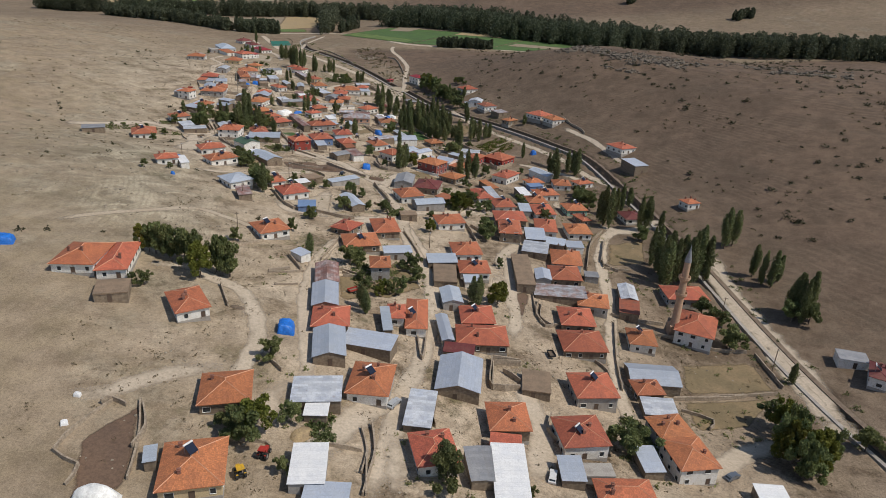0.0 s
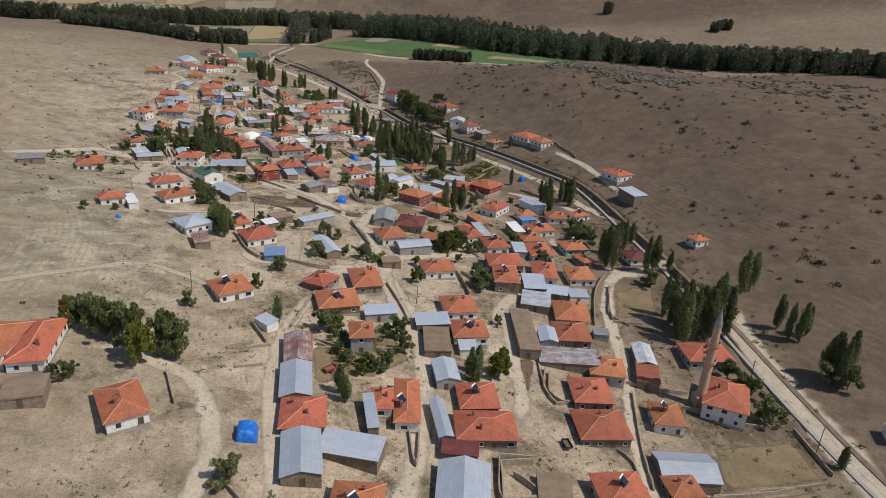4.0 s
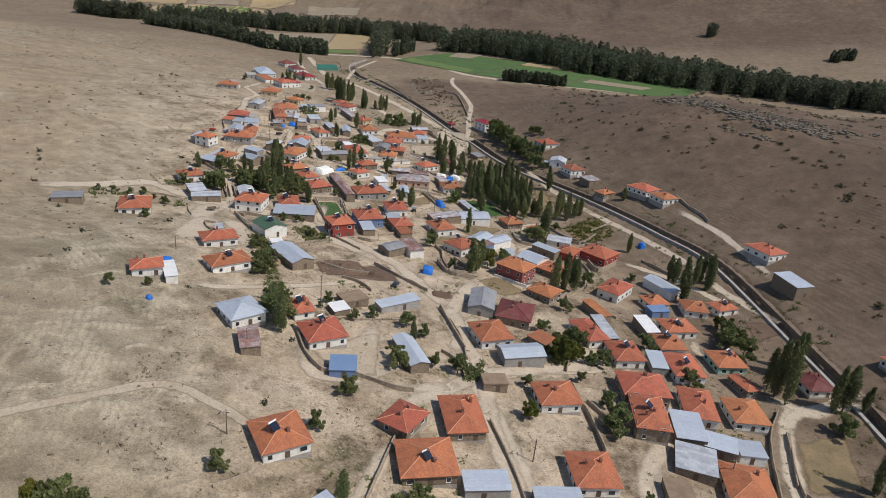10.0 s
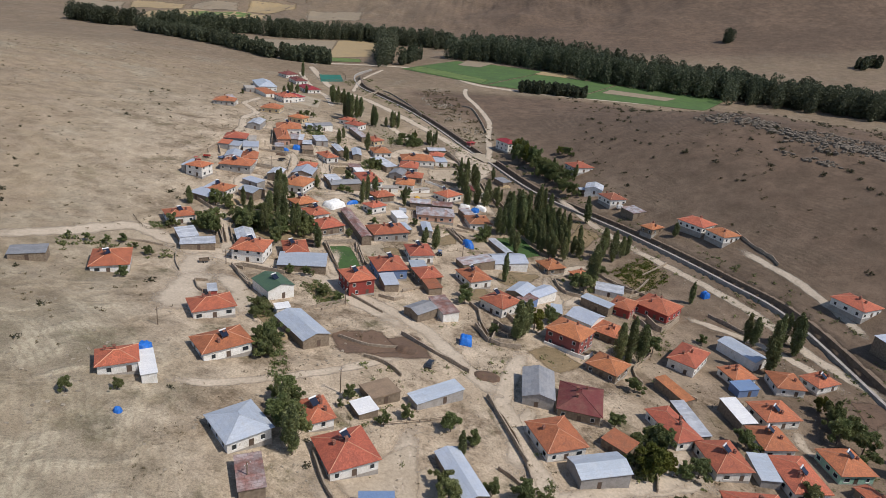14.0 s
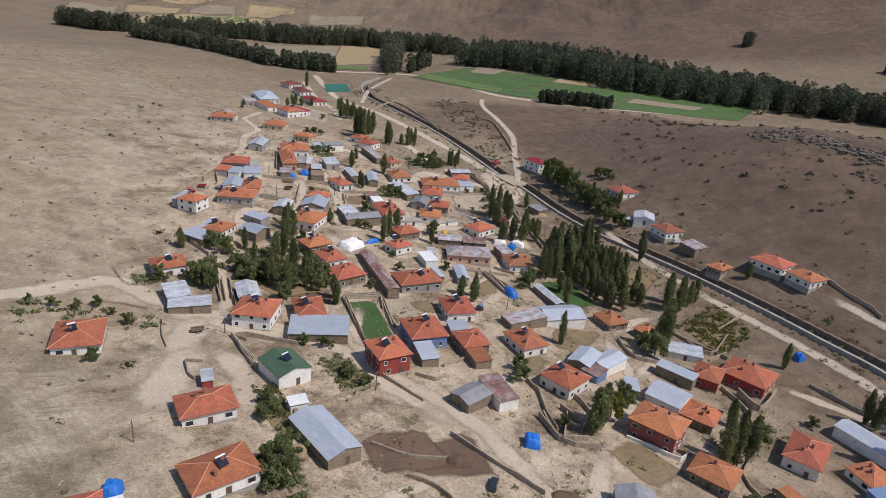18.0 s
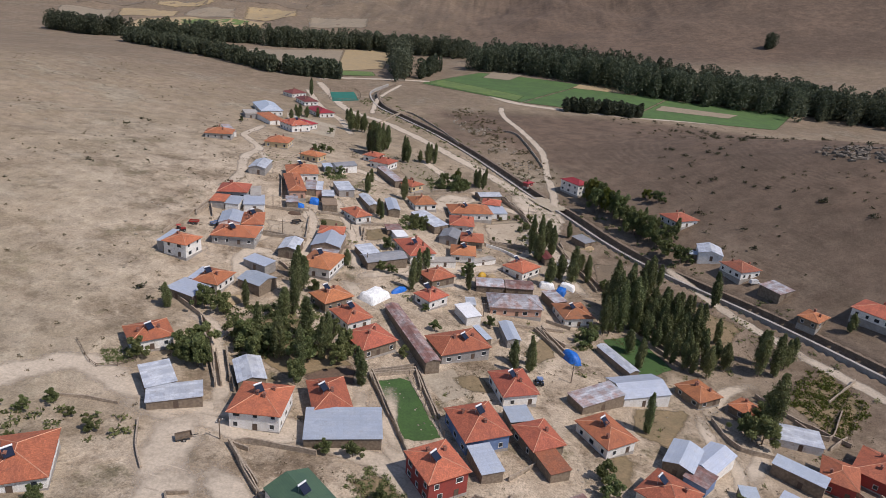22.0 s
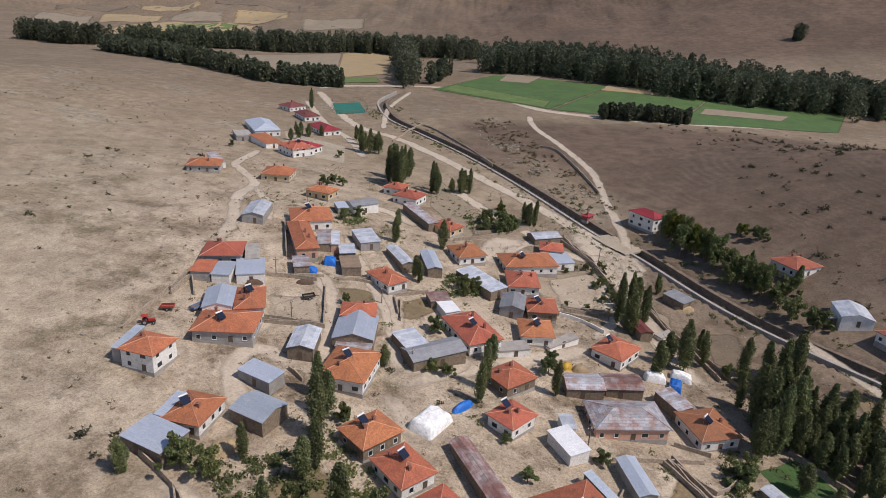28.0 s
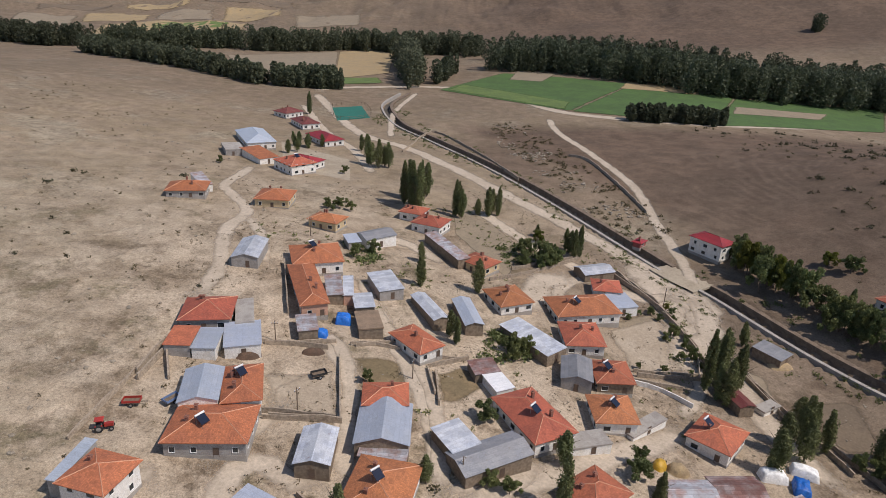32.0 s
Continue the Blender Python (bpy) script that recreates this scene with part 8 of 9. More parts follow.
lumpy("mound", -142.8, 422.7, 50, 7.0, 5.0, 1.6, "straw", "heap of pale straw and rubble", "mound", 46)
lumpy("mound", -88.5, 312.4, 35, 6.0, 4.0, 1.2, "straw", "pile of split firewood", "mound", 60)
lumpy("mound", -157.3, 489.2, 20, 6.0, 3.5, 2.2, "dung", "brown dung-cake stack by a shed", "mound", 76)
lumpy("mound", -143.5, 494.0, 15, 5.5, 2.5, 1.2, "dung", "low brown dung heap", "mound", 9)
lumpy("mound", -62.1, 473.5, 0, 5.0, 4.0, 1.8, "straw", "small yellow straw stack", "mound", 17)
lumpy("mound", -65.9, 474.1, 55, 4.0, 3.0, 1.6, "yellowpaint", "stack under a yellow sheet", "mound", 76)
lumpy("mound", -25.0, 111.9, 55, 6.0, 4.0, 1.0, "straw", "rubble heap in a yard", "mound", 80)
lumpy("mound", -19.3, 521.7, 0, 7.0, 4.0, 1.2, "straw", "heap of straw by the stream", "mound", 15)
lumpy("mound", -52.6, 319.9, 5, 7.0, 5.0, 1.4, "dung", "dark brown manure heap in a paddock", "mound", 57)
lumpy("mound", -28.3, 314.2, 0, 8.0, 6.0, 0.8, "dung", "low dark manure heap in a yard", "mound", 50)
lumpy("mound", -52.0, 158.9, 0, 4.0, 2.0, 0.6, "wood", "pile of old beams", "mound", 56)

# ---- trees in place ----

poplars((92.8, 242.7, 20.0), (96.2, 238.6, 20.0), (99.6, 234.5, 20.0), (102.3, 232.6, 20.0), (106.5, 235.0, 20.0), (110.0, 235.1, 20.0), (92.3, 229.3, 20.0), (91.8, 247.3, 17.1))
poplars((92.0, 233.6, 20.0), (96.5, 232.0, 20.0), (106.2, 239.3, 20.0), (110.7, 243.9, 20.0), (127.7, 261.8, 18.8), (131.9, 263.6, 16.3), (130.3, 238.3, 14.1), (131.0, 231.9, 14.9))
poplars((133.8, 229.6, 15.9), (138.0, 233.0, 11.5), (134.4, 210.6, 17.1), (137.5, 208.5, 19.0), (134.0, 205.4, 17.8), (133.3, 212.5, 14.0), (115.7, 172.7, 7.6), (5.2, 105.7, 10.1))
poplars((-19.6, 174.2, 8.5), (14.9, 192.0, 10.3), (17.5, 195.1, 9.8), (-40.6, 204.1, 8.7), (15.5, 187.4, 10.7), (67.2, 349.0, 20.0), (77.3, 366.0, 13.9), (80.6, 369.1, 12.6))
poplars((80.2, 286.0, 20.0), (82.2, 282.4, 20.0), (79.3, 289.9, 15.4), (93.0, 303.2, 14.8), (98.7, 310.5, 10.5), (96.0, 281.0, 16.9), (106.3, 282.0, 9.5), (99.1, 281.4, 16.8))
poplars((18.5, 340.8, 17.1), (22.5, 343.0, 14.6), (14.5, 338.5, 15.7), (-70.9, 263.1, 13.0), (-18.6, 341.5, 14.8), (-15.4, 347.7, 13.0), (55.2, 397.2, 10.0), (68.8, 366.3, 12.3))
poplars((81.3, 360.9, 15.1), (15.0, 401.9, 20.0), (24.0, 433.0, 16.7), (29.4, 433.8, 15.3), (87.6, 299.7, 14.1), (88.8, 297.6, 14.8), (-16.5, 344.8, 12.9))
poplars((-129.0, 404.6, 11.8), (-120.5, 396.4, 13.5), (-113.9, 393.1, 13.5), (-109.6, 399.3, 13.5))
poplars((-159.5, 415.2, 5.0), (-125.3, 430.1, 15.7), (-124.6, 437.3, 11.5), (-97.1, 390.2, 8.1), (-125.1, 417.4, 10.7), (-116.3, 408.3, 13.5))
poplars((-109.3, 404.7, 11.9), (-17.9, 457.6, 20.0), (-12.9, 463.0, 20.0), (-9.6, 460.1, 20.0), (-2.5, 477.3, 19.4), (-0.3, 473.7, 8.6), (2.8, 466.6, 11.5), (5.9, 463.4, 12.4))
poplars((7.8, 456.7, 15.0), (9.5, 450.2, 15.6), (-0.2, 462.3, 14.4), (2.8, 459.3, 14.2), (4.7, 452.7, 16.8), (-17.0, 436.7, 8.6), (-15.7, 427.6, 10.9), (-21.4, 392.0, 12.4))
poplars((6.9, 434.1, 9.2), (16.2, 451.2, 9.8), (15.5, 438.7, 7.5), (26.4, 440.0, 13.0), (33.9, 437.6, 10.9), (36.8, 440.5, 10.1), (22.1, 475.2, 14.8), (-19.7, 468.9, 10.7))
poplars((-17.6, 450.3, 20.0), (-12.6, 455.5, 20.0), (-29.3, 487.6, 14.8), (-35.0, 485.4, 11.4), (-45.3, 506.8, 18.1), (-41.7, 508.4, 18.1), (-70.7, 459.3, 10.4), (-90.4, 450.4, 12.1))
poplars((-56.2, 410.1, 7.8), (-51.3, 411.8, 10.4), (61.7, 454.7, 7.5), (-87.1, 469.2, 8.6), (6.5, 446.4, 17.3), (-19.2, 461.0, 18.5), (-130.5, 617.9, 16.4), (-126.7, 619.9, 17.1))
poplars((-133.7, 621.6, 15.8), (-110.9, 608.4, 13.4), (-99.0, 609.8, 12.2), (-95.0, 611.7, 12.2), (-155.5, 670.5, 14.1), (-150.1, 665.5, 14.0), (-145.7, 667.6, 12.5), (-38.0, 516.0, 13.1))
poplars((-40.0, 477.6, 12.2), (-23.9, 487.6, 11.7), (-6.6, 484.8, 12.3), (-2.6, 482.6, 14.6), (4.6, 488.3, 10.6), (-121.1, 537.4, 9.8), (-122.1, 555.2, 6.9))
poplars((-69.2, 578.8, 11.2), (-80.8, 594.3, 5.2), (-114.7, 458.6, 6.5), (-8.8, 583.1, 9.8), (-8.0, 572.6, 11.9), (22.1, 532.2, 8.2), (0.8, 450.9, 14.7), (-2.6, 452.4, 13.4))
poplars((-6.1, 453.9, 13.5), (-126.6, 602.2, 20.0), (-130.4, 607.8, 19.5), (-132.9, 610.5, 17.4), (-124.7, 626.0, 14.7), (-112.2, 604.8, 14.9), (-71.1, 585.5, 8.7), (-65.6, 587.1, 9.8))
poplars((-69.7, 583.5, 8.7), (-104.0, 539.8, 11.1), (-154.4, 676.3, 9.9), (-149.0, 678.3, 8.6), (-163.6, 699.5, 9.0), (-158.9, 687.6, 11.7), (-211.2, 787.5, 14.6), (-199.1, 697.7, 7.5))
poplars((-195.9, 696.5, 8.1), (-191.9, 698.6, 6.6), (-35.2, 512.4, 10.5), (-43.6, 503.4, 10.9), (-25.1, 498.1, 7.5), (-21.7, 496.5, 7.4), (-30.5, 483.4, 11.1), (-4.6, 567.2, 9.9))
poplars((-1.7, 556.4, 11.3), (1.6, 555.8, 9.4), (10.1, 544.8, 8.9), (11.8, 533.4, 8.5), (-129.0, 604.7, 20.0))
fruit_trees((-78.0, 161.5, 4.5), (-81.2, 161.9, 3.4), (103.0, 190.4, 9.0), (102.4, 202.0, 9.0), (100.4, 210.7, 7.7), (131.9, 207.3, 9.0), (136.9, 205.1, 9.0), (95.3, 136.5, 9.0))
fruit_trees((97.2, 127.6, 9.0), (99.3, 149.5, 9.0), (103.0, 132.8, 9.0), (119.8, 140.8, 7.4), (-36.1, 107.2, 8.9), (-39.2, 110.0, 5.6), (-34.6, 110.3, 9.0), (-28.0, 114.9, 5.9))
fruit_trees((-37.7, 137.7, 5.6), (5.8, 104.2, 9.0), (23.7, 195.7, 8.4), (51.2, 129.0, 9.0), (-26.8, 203.5, 7.3), (-4.3, 200.2, 6.3), (-14.0, 189.1, 4.1), (123.6, 143.2, 5.0))
fruit_trees((-26.4, 99.6, 4.1), (23.7, 105.4, 3.0), (-25.5, 210.4, 5.1), (26.1, 204.6, 5.0), (-6.1, 208.3, 6.8), (-0.1, 248.9, 6.0), (-72.0, 268.3, 9.0), (-75.8, 271.2, 9.0))
fruit_trees((-63.5, 289.1, 4.5), (-37.4, 284.3, 5.6), (-20.2, 263.7, 6.3), (-47.0, 242.0, 5.7), (-51.3, 224.9, 5.3), (94.0, 270.1, 8.2), (77.4, 323.6, 7.4), (77.9, 308.0, 9.0))
fruit_trees((23.0, 261.9, 6.2), (22.8, 251.0, 9.0), (12.6, 283.0, 8.9), (6.9, 301.2, 4.7), (-9.1, 209.6, 3.4), (-21.9, 192.9, 4.0), (-4.6, 206.5, 4.2))
fruit_trees((0.0, 264.2, 4.2), (-65.8, 204.5, 4.8), (-27.0, 264.9, 4.2), (-88.0, 301.6, 7.3), (-89.6, 298.8, 6.3), (-78.5, 283.8, 6.0), (-79.6, 280.1, 5.0), (20.1, 346.0, 9.0))
fruit_trees((-112.1, 269.7, 3.1), (-120.7, 264.7, 3.7), (-145.0, 332.8, 4.1), (73.4, 312.9, 9.0), (-65.1, 284.3, 2.6), (-26.5, 342.2, 4.3), (-48.7, 285.7, 4.4), (17.1, 285.8, 5.9))
fruit_trees((-178.4, 358.1, 2.2), (-171.1, 357.5, 3.3), (-164.9, 358.6, 3.3), (-161.4, 363.1, 3.8), (-148.5, 355.4, 3.7), (-99.7, 361.0, 3.9), (-93.7, 361.2, 3.9))
fruit_trees((22.4, 417.8, 4.7), (8.0, 399.9, 6.6), (11.5, 396.9, 9.0), (-140.8, 388.3, 8.4), (-145.1, 391.4, 7.5), (-5.3, 359.7, 4.8), (-85.7, 349.0, 3.7), (-79.1, 344.5, 3.7))
fruit_trees((-148.7, 415.9, 7.9), (-142.7, 414.9, 7.9), (-134.4, 403.0, 6.7), (-128.7, 399.3, 7.5), (-123.9, 398.0, 8.3), (-104.9, 398.0, 6.7), (-113.4, 386.1, 7.9), (-109.0, 410.4, 7.0))
fruit_trees((-29.0, 439.0, 7.7), (-80.4, 425.5, 3.7), (-130.9, 401.3, 8.3), (-126.8, 402.5, 6.7), (-121.2, 398.8, 7.5), (-113.7, 398.2, 8.3), (-112.2, 403.9, 6.8), (-104.5, 403.3, 8.5))
fruit_trees((-141.8, 395.4, 8.1), (-155.3, 359.6, 2.6), (-154.3, 386.4, 6.1), (-103.0, 479.0, 5.4), (-87.4, 574.1, 7.4), (-80.4, 571.0, 8.5), (-75.5, 573.2, 6.1), (-157.7, 592.0, 2.6))
fruit_trees((-155.0, 604.1, 2.2), (-4.1, 562.3, 9.0), (-0.6, 548.6, 9.0), (5.0, 543.7, 9.0), (6.9, 531.9, 9.0), (11.7, 524.1, 9.0), (16.3, 526.7, 9.0), (17.6, 507.4, 9.0))
fruit_trees((11.7, 534.7, 9.0), (-8.9, 577.8, 9.0), (-7.1, 567.5, 9.0), (-1.2, 557.3, 9.0), (4.3, 547.8, 9.0), (4.4, 536.0, 9.0), (13.3, 514.1, 9.0), (20.2, 565.0, 6.8))
fruit_trees((15.9, 571.4, 5.8), (-9.9, 583.3, 8.6), (-50.0, 544.2, 2.8), (-48.1, 541.3, 2.8), (-46.3, 532.2, 4.5), (-44.6, 526.6, 3.5), (-43.9, 521.1, 4.3), (-80.6, 595.6, 3.4))
fruit_trees((-88.2, 579.6, 3.2), (-76.8, 581.3, 4.3), (-71.7, 468.8, 5.4), (-95.0, 505.3, 5.7), (-156.4, 596.4, 4.5), (-161.1, 598.2, 3.4), (-163.6, 648.9, 4.0), (-218.7, 644.0, 3.9))
fruit_trees((0.5, 537.8, 9.0), (-137.9, 555.8, 4.9), (-129.6, 485.6, 3.7))
tall_trees((-86.9, 182.6, 9), (-84.8, 182.1, 10), (-82.7, 181.7, 10.5), (-80.5, 181.1, 11), (-78.3, 180.7, 10.5), (-75.7, 180.0, 11), (-73.3, 179.5, 11.5), (-70.3, 177.5, 12))
tall_trees((-66.2, 171.9, 12), (-63.4, 177.6, 12.5), (-61.4, 176.4, 13), (-59.1, 176.4, 13), (95.3, 136.5, 14.0), (96.4, 134.3, 14.0), (95.6, 127.5, 14.0), (100.1, 130.2, 14.0))
tall_trees((103.8, 132.8, 13.4), (98.8, 146.8, 12.0), (99.5, 141.9, 14.0), (-138.8, 387.0, 9.8), (-136.9, 387.6, 8.3), (-142.5, 388.6, 6.6))
tall_trees((-122.7, 406.8, 9.9), (-126.4, 393.6, 8.5), (-12.7, 576.0, 12.3), (-10.4, 571.8, 13.1), (-7.2, 567.7, 13.8))
tall_trees((-5.4, 560.3, 14.0), (-2.5, 556.5, 14.0), (-0.3, 551.3, 13.8), (-10.6, 560.9, 13.5), (3.5, 537.4, 12.2), (6.7, 534.2, 12.0), (8.7, 528.7, 13.3))

poplars((-76.4, 275.9, 9.0), (-18.0, 170.7, 8.0), (16.7, 190.7, 9.0), (-34.5, 275.0, 8.0), (67.3, 369.2, 12.0), (83.4, 366.8, 14.0), (24.3, 359.8, 10.0), (-98.5, 394.3, 9.0))
poplars((-138.1, 420.7, 9.0), (-56.1, 414.9, 8.0), (-51.0, 415.7, 10.0), (-13.1, 484.5, 13.0), (-128.3, 443.3, 12.0), (-89.1, 456.4, 13.0), (-158.7, 412.9, 8.0))
poplars((-123.4, 420.8, 13.0), (-111.6, 511.0, 8.0), (-26.5, 531.1, 8.0), (-9.9, 476.1, 13.0), (0.9, 484.4, 15.0), (-4.1, 456.7, 13.0), (3.4, 447.2, 13.0), (5.1, 442.4, 12.0))
poplars((-197.2, 679.1, 7.0), (-194.0, 684.5, 7.0), (-190.6, 694.8, 8.0), (-184.9, 701.4, 7.0), (-148.0, 669.9, 9.0), (-129.2, 611.9, 15.0), (-126.2, 623.5, 12.0), (-109.8, 603.3, 12.0))
poplars((-97.6, 611.7, 11.0), (-103.3, 609.5, 7.0), (-66.8, 580.5, 9.0), (-109.9, 508.1, 8.0), (-42.0, 501.3, 14.0), (-36.4, 508.9, 14.0))
fruit_trees((-90.0, 311.2, 6.0), (-75.2, 278.9, 6.0), (-19.2, 268.0, 4.0), (-24.3, 205.9, 6.0), (-12.1, 186.7, 5.0), (-8.7, 189.4, 6.0), (-19.5, 189.4, 4.0), (-15.4, 184.1, 4.0))
fruit_trees((25.3, 199.1, 5.0), (24.9, 255.9, 7.0), (16.5, 272.9, 4.0), (10.6, 293.4, 5.0), (15.3, 297.5, 5.0), (19.7, 297.8, 5.0), (76.0, 320.7, 7.0), (79.9, 317.7, 7.0))
fruit_trees((75.4, 328.4, 6.0), (26.8, 225.9, 4.0), (-92.5, 304.8, 6.0), (-90.5, 307.3, 6.0), (-98.7, 321.2, 4.0), (-36.6, 259.8, 6.0), (-38.2, 263.3, 5.0), (-31.5, 280.9, 5.0))
fruit_trees((-53.6, 281.0, 4.0), (16.7, 294.0, 7.0), (12.0, 287.0, 6.0), (25.4, 286.2, 6.0), (21.8, 285.1, 5.0), (43.3, 303.0, 6.0), (52.6, 284.0, 6.0), (75.9, 317.5, 7.0))
fruit_trees((-5.6, 365.4, 5.0), (29.4, 352.0, 7.0), (6.7, 284.3, 4.0), (16.7, 322.5, 5.0), (50.6, 366.0, 4.0), (-83.6, 346.6, 4.0), (-100.4, 327.8, 4.0), (-97.1, 324.5, 4.0))
fruit_trees((-114.3, 389.2, 5.0), (-37.2, 368.2, 6.0), (-36.8, 362.3, 6.0), (14.4, 406.2, 7.0), (-12.0, 352.0, 8.0), (-4.3, 362.6, 5.0), (-102.3, 460.2, 4.0), (-98.8, 458.8, 4.0))
fruit_trees((-88.2, 407.3, 4.0), (-120.8, 436.3, 5.0), (-70.9, 472.8, 5.0), (-84.6, 437.0, 3.0), (-63.1, 435.6, 4.0), (-17.9, 482.5, 5.0), (-14.6, 480.8, 5.0), (-30.9, 436.6, 6.0))
fruit_trees((-160.3, 594.6, 4.0), (-151.6, 594.8, 4.0), (-142.4, 550.6, 5.0), (-81.0, 589.5, 5.0), (-87.7, 566.9, 6.0), (-82.0, 566.4, 6.0), (-78.5, 568.6, 6.0), (-95.5, 508.6, 6.0))
fruit_trees((-91.7, 508.8, 6.0), (-43.2, 545.2, 3.0), (-47.4, 520.0, 3.0), (-49.1, 529.8, 3.0))

poplars((-4.7, 460.8, 9.2), (-2.2, 456.7, 12.5), (1.1, 453.0, 11.2), (2.8, 451.6, 11.6), (7.5, 444.2, 12.1), (8.9, 442.4, 10.4), (11.6, 437.9, 9.5), (13.8, 434.8, 10.1))
poplars((-23.8, 446.9, 14.6), (-21.4, 448.6, 14.4), (-12.5, 453.6, 14.3), (-21.6, 452.8, 9.3), (-15.7, 458.0, 12.1), (-12.9, 459.4, 11.5), (-6.9, 465.6, 10.2), (-5.2, 466.9, 9.1))
poplars((-4.2, 463.4, 12.8), (-6.5, 458.7, 11.6), (-7.9, 453.8, 10.7), (-9.1, 451.0, 10.2), (-4.8, 448.0, 11.3), (-2.3, 446.7, 11.5), (3.4, 443.2, 11.8), (-16.8, 466.2, 11.8))
poplars((-15.6, 461.3, 12.4), (-11.8, 451.1, 13.2), (-9.1, 446.3, 11.3), (-7.1, 442.4, 10.7), (-4.7, 437.0, 10.5), (-3.5, 434.6, 13.2), (0.1, 431.8, 13.2), (1.8, 430.3, 11.2))
poplars((6.3, 428.7, 11.6), (-4.0, 444.8, 12.7), (0.1, 440.8, 12.4), (3.2, 440.9, 10.2))

# ---- far woods and scrub ----

fruit_trees((-44.0, 548.2, 2.6), (-43.7, 541.6, 2.4), (-43.0, 536.0, 2.2), (-42.8, 530.5, 2.8), (-43.0, 525.5, 2.3), (-42.4, 521.4, 2.6), (-42.7, 517.3, 2.2), (-46.9, 512.9, 2.0), (-54.2, 512.6, 2.4), (-61.4, 512.4, 2.2), (-49.6, 545.7, 2.3), (-53.8, 543.3, 2.0), (-57.8, 539.5, 2.2))
far_wood("river_wood_east", [(-84.1, 1050.1), (-13.1, 1025.2), (54.1, 964.4), (116.9, 929.5), (244.8, 930.1), (271.2, 918.2)], 22, 300, 20, 29, 1, "dense dark poplar belt along the river")
far_wood("river_wood_further", [(-74.8, 1141.3), (20.8, 1096.8), (99.3, 1033.9), (188.2, 982.8), (266.6, 968.8)], 22, 190, 19, 27, 2, "dense dark poplar belt beyond the green fields")
far_wood("river_wood_right", [(240, 985), (285, 925), (330, 900), (365, 860), (410, 835), (470, 800), (560, 760)], 30, 400, 19, 26, 3, "dark river wood behind the brown hill")
far_wood("wood_left_near", [(-508.2, 1056.2), (-381.0, 968.5), (-310.1, 914.3), (-269.9, 882.3)], 10, 150, 12, 17, 4, "row of dark poplars below the hill")
far_wood("wood_left_middle", [(-262.3, 887.4), (-214.0, 894.6)], 9, 70, 12, 17, 5, "row of dark poplars beside the road")
far_wood("wood_left_far", [(-525.9, 1135.9), (-462.0, 1156.1), (-387.5, 1186.1)], 16, 120, 17, 25, 6, "far dark poplar wood on the plain")
far_wood("wood_corner", [(-667.5, 1158.6), (-582.3, 1119.5), (-553.1, 1137.2)], 16, 90, 16, 24, 7, "far dark poplar wood")
far_wood("wood_centre", [(-369.5, 1173.2), (-320.0, 1180.9), (-243.0, 1218.1), (-169.5, 1192.7), (-93.6, 1181.0)], 16, 190, 18, 26, 8, "far poplar belt across the plain")
far_wood("wood_column", [(-184.0, 1162.0), (-165.7, 1005.2), (-151.8, 915.7)], 12, 70, 19, 28, 9, "column of dark poplars at the road bend")
far_wood("wood_column_small", [(-136.2, 933.5), (-123.3, 1002.2)], 5, 16, 13, 19, 10, "short row of small poplars")
far_wood("field_poplars", [(0.3, 797.5), (30.1, 795.4), (59.2, 796.3)], 4, 60, 8, 11, 11, "double row of poplars in a green field")
far_wood("lone_trees", [(340.9, 1276.0), (351.3, 1283.7)], 5, 7, 18, 24, 12, "dark clump of trees on the far slope")
far_wood("slope_trees", [(477.5, 1127.7), (506.1, 1132.4)], 10, 14, 12, 16, 13, "dark clump of trees at the foot of the far hill")


def canal_x(y):
    return float(np.interp(y, canal_xy[:, 1], canal_xy[:, 0]))


def clear(x, y):
    return all(abs(x - a) + abs(y - b) > r * 0.75 for a, b, r in HOUSES)


scrub("hill_scrub_east", clustered(1, 1500, 20, 420, 240, 790, lambda x, y: x > canal_x(y) + 30, 0.02, 0.0), 0.35, 1.5, "scrub", "scattered dry thorn bushes on the brown hill", 20)
scrub("hill_scrub_west", clustered(2, 1100, -430, -60, 180, 800, lambda x, y: x < canal_x(y) - 120 - max(0, 60 - y * 0.1) and clear(x, y), 0.02, 0.0), 0.25, 1.0, "scrub", "scattered dry tussocks on the pale hill", 18)
scrub("bank_scrub", clustered(3, 330, -110, -15, 600, 790, lambda x, y: abs(x - np.interp(y, [610, 650, 720, 790], [-36, -50, -70, -84])) < 14, 0.09, -0.1), 0.4, 1.7, "scrub", "dark scrub on the bank above the stream road")
scrub("stream_scrub", clustered(4, 700, -170, 130, 130, 820, lambda x, y: 4 < abs(x - canal_x(y)) < 15, 0.07, 0.0), 0.3, 1.5, "leaf", "green weeds along the walled stream", 22)
scrub("village_weeds", clustered(5, 6500, -200, 110, 90, 640, lambda x, y: clear(x, y) and -210 < x - canal_x(y) < -8), 0.15, 0.75, "scrub", "dry weeds and thorn bushes between the houses", 9)
scrub("village_shrubs", clustered(6, 900, -180, 110, 100, 620, lambda x, y: clear(x, y) and -170 < x - canal_x(y) < -8, 0.05, 0.25), 0.3, 1.3, "leaf", "small green garden shrubs between the houses", 20)
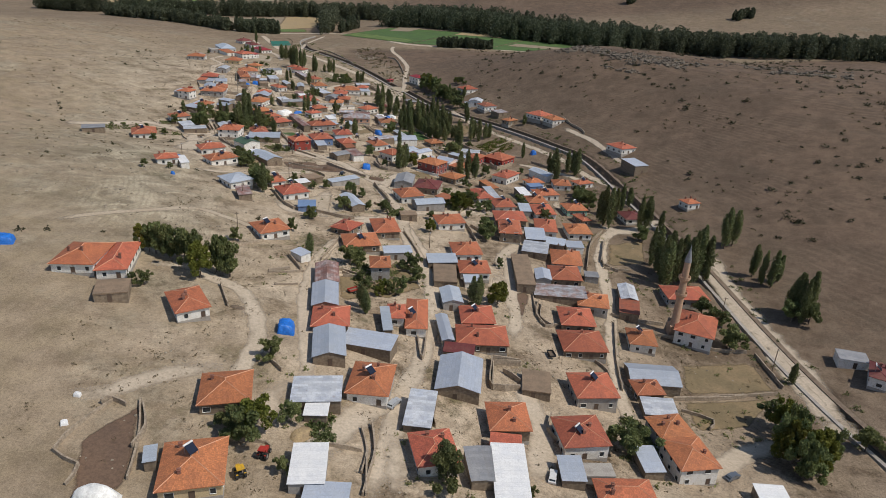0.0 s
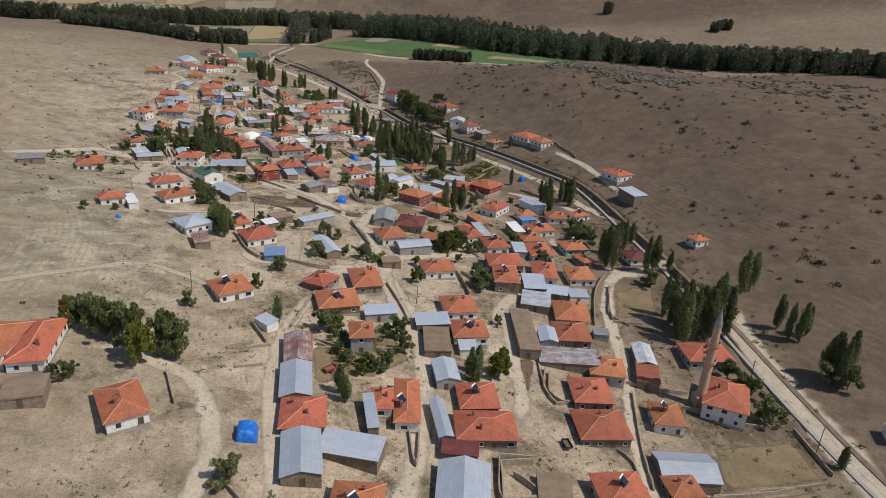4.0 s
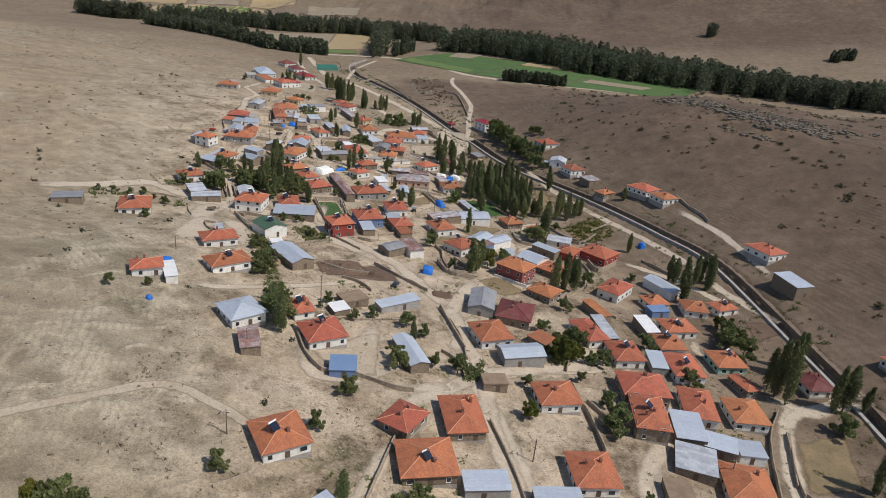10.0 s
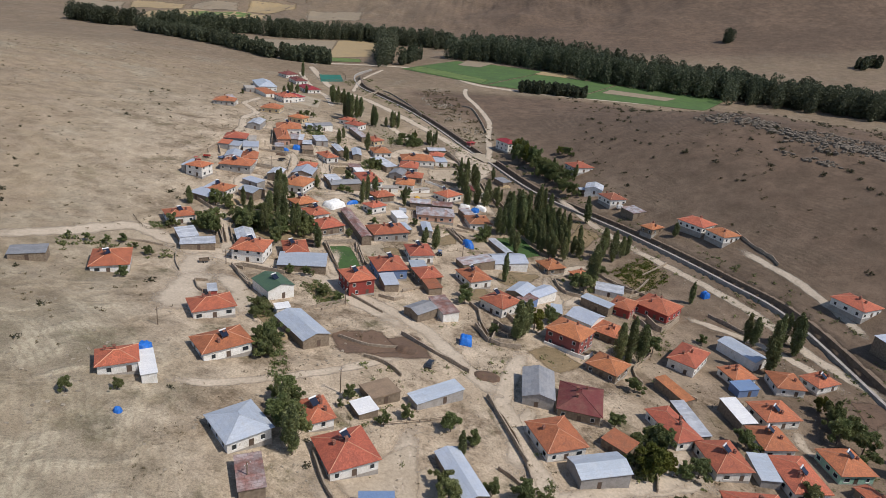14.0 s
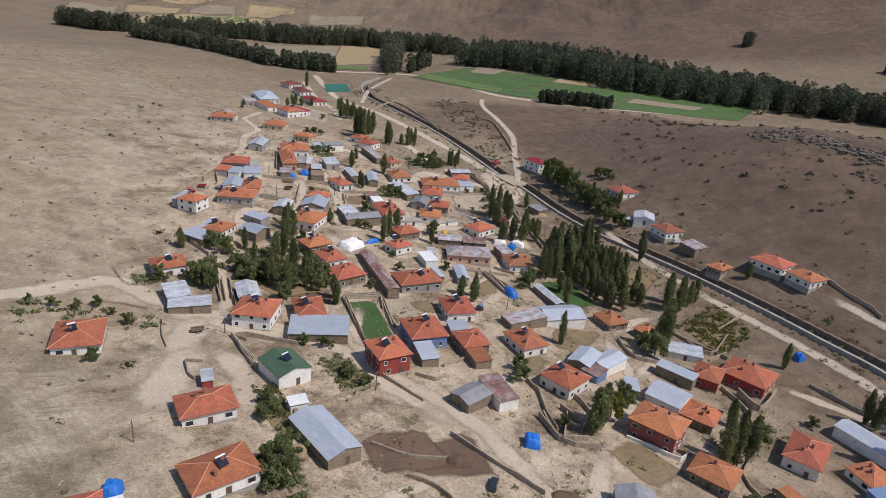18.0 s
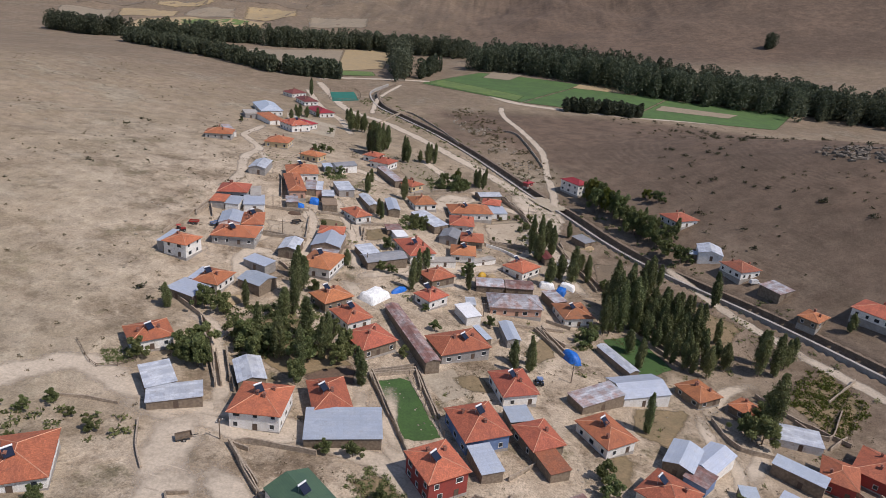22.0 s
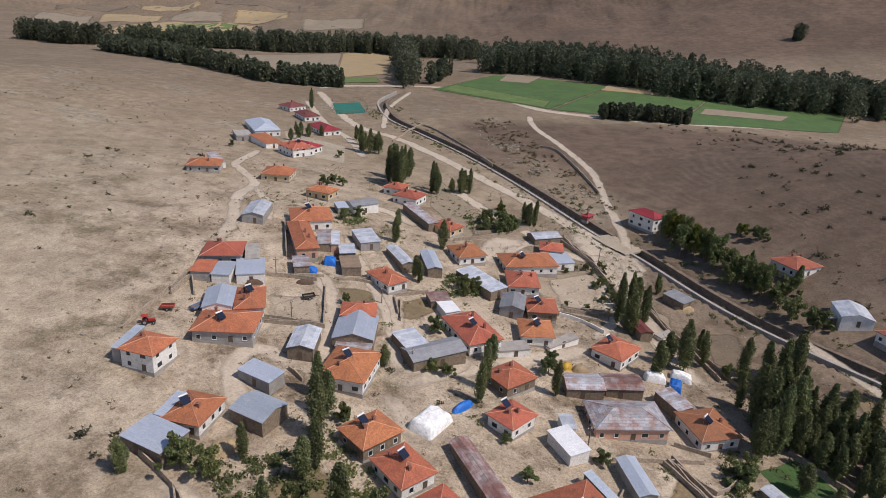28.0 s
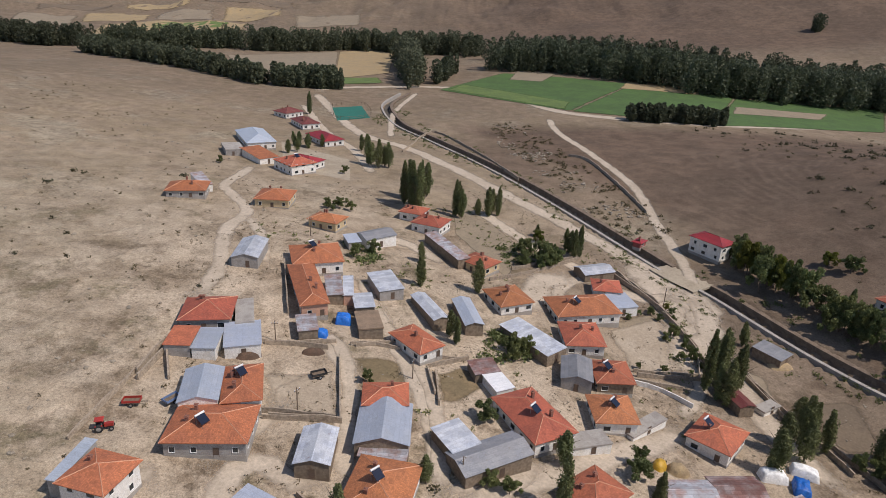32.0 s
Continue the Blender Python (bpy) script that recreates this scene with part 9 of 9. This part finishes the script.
boulders("ridge_rocks", clustered(7, 620, 100, 310, 470, 600, lambda x, y: abs(y - np.interp(x, [105, 130, 145, 186, 250, 310], [585, 570, 528, 512, 486, 493])) < 9 or abs(y - np.interp(x, [105, 112, 125, 146, 147], [700, 528, 511, 489, 900])) < 4, 0.06, -0.02), 0.4, 1.9, "rock", "broken grey rock outcrop along the hill crest", 1)
for k, crest_line in enumerate([[(103.5, 578.6), (121.3, 563.2), (137.9, 552.4)], [(136.3, 525.0), (152.3, 515.1)], [(157.7, 516.9), (167.6, 502.0), (175.1, 487.2)], [(123.1, 564.3), (145.1, 521.6)], [(142.3, 509.0), (194.1, 498.8)], [(237.6, 474.3), (282.7, 461.6)]]):
    p = bend(crest_line)
    rr = random.Random(60 + k)
    boulders("crest_rocks", [(x + rr.gauss(0, 2.5), y + rr.gauss(0, 3.5)) for x, y in p for _ in range(9) if rr.random() < 0.8], 0.5, 2.4, "rock", "dark broken rock outcrop on the hill crest", 20 + k)
scrub("thorn_bushes", clustered(31, 520, 30, 420, 240, 790, lambda x, y: x > canal_x(y) + 35, 0.015, -0.15), 1.1, 2.6, "thorn", "dark rounded thorn bushes dotted over the brown hill", 34)
scrub("slope_bushes", clustered(32, 60, -260, -60, 180, 620, lambda x, y: x < canal_x(y) - 150 and clear(x, y), 0.02, 0.0), 0.8, 1.9, "thorn", "dark thorn bushes on the eroded slope", 30)
boulders("slope_rocks", clustered(8, 420, -200, -70, 200, 320, lambda x, y: clear(x, y)), 0.15, 0.7, "stone", "pale rocks on the eroded slope", 2)
boulders("bank_rocks", clustered(9, 260, -110, -30, 620, 780, lambda x, y: abs(x - np.interp(y, [610, 650, 720, 790], [-42, -56, -76, -90])) < 12), 0.3, 1.1, "stone", "rubble of pale rocks on the bank", 3)
boulders("left_hill_rocks", clustered(10, 420, -420, -180, 420, 720, lambda x, y: True, 0.03, 0.1), 0.2, 0.9, "stone", "small rock outcrops on the pale hill", 4)
boulders("yard_rubble", clustered(11, 3200, -170, 100, 95, 620, lambda x, y: clear(x, y) and -190 < x - canal_x(y) < -8), 0.08, 0.42, "stone", "stones and rubble lying between the houses", 5)


# ---- planted plots ----
planted("plot_plants_1", [(-181.5, 355.9), (-142.1, 365.4), (-140.1, 355.6), (-169.1, 341.7)], 26, 1.0, 2.4, "leaf", "young fruit bushes in a roadside orchard", 40)
planted("plot_plants_2", [(-105.8, 334.0), (-99.8, 338.2), (-92.7, 323.6), (-99.4, 320.9)], 110, 0.4, 1.3, "leaf", "tangled green vegetable garden beside a house", 41)
planted("plot_plants_3", [(-94.5, 352.9), (-88.9, 359.7), (-75.3, 345.8), (-81.6, 337.0)], 170, 0.3, 1.1, "leaf", "rows of green vegetables and vines in a garden", 42)
planted("plot_plants_4", [(26.8, 422.8), (36.3, 402.0), (52.5, 418.4), (45.3, 439.5)], 330, 0.4, 1.5, "leafy", "yellow-green vines in a walled garden by the stream", 43)
planted("plot_plants_5", [(-27.0, 202.1), (-11.7, 213.6), (-10.5, 191.1), (-22.2, 185.5)], 90, 0.5, 1.8, "leaf", "orchard undergrowth beside a farm", 44)
planted("plot_plants_6", [(-164.1, 386.6), (-158.8, 391.0), (-154.1, 384.5), (-160.2, 380.6)], 120, 0.3, 0.8, "leaf", "green vegetable plot inside a rail fence", 45)
planted("plot_plants_7", [(-143.2, 418.1), (-128.1, 425.1), (-109.4, 402.0), (-130.9, 393.6)], 150, 0.6, 1.9, "leaf", "dense green undergrowth of the grove", 46)
planted("plot_plants_8", [(-129.2, 432.1), (-114.0, 433.7), (-107.4, 411.3), (-118.8, 404.7)], 80, 0.6, 1.9, "leaf", "dense bushes among poplars behind houses", 47)
planted("plot_plants_9", [(-148.4, 560.9), (-143.1, 565.8), (-133.3, 552.3), (-139.9, 545.1)], 50, 0.6, 1.9, "leaf", "garden bushes behind a shed", 48)
planted("plot_plants_10", [(-32.7, 446.2), (-26.8, 450.7), (-29.3, 433.5), (-35.7, 431.0)], 70, 0.5, 1.6, "leaf", "green bushes along a yard wall", 49)
planted("plot_plants_11", [(-96.5, 578.0), (-78.8, 592.5), (-74.0, 578.9), (-93.3, 562.5)], 60, 0.6, 2.0, "leaf", "bushes of a garden by the road", 50)
planted("plot_plants_12", [(-100.4, 517.0), (-87.6, 521.7), (-88.3, 507.2), (-105.2, 500.3)], 90, 0.6, 2.2, "leaf", "dense garden bushes behind a blue shed", 51)
planted("plot_plants_13", [(8.5, 294.3), (17.7, 296.2), (14.1, 282.3), (9.1, 279.6)], 70, 0.6, 2.2, "leaf", "shady garden between houses", 52)
planted("plot_plants_14", [(-94.2, 317.7), (-93.0, 328.4), (-78.7, 286.8), (-81.1, 282.4)], 80, 0.5, 1.6, "leaf", "green garden strip beside houses", 53)
planted("plot_plants_15", [(-18.6, 267.5), (-12.7, 273.7), (-13.3, 263.1), (-18.1, 259.7)], 60, 0.5, 1.6, "leaf", "bushes below the village street", 54)
planted("plot_plants_16", [(-26.3, 121.5), (-20.4, 120.2), (-18.5, 111.8), (-22.1, 109.0)], 60, 0.5, 1.8, "leaf", "bushes beside a farmhouse", 55)
planted("plot_plants_17", [(53.5, 142.8), (59.1, 145.8), (59.2, 131.2), (50.2, 125.3)], 70, 0.6, 2.2, "leaf", "green garden bushes between houses", 56)
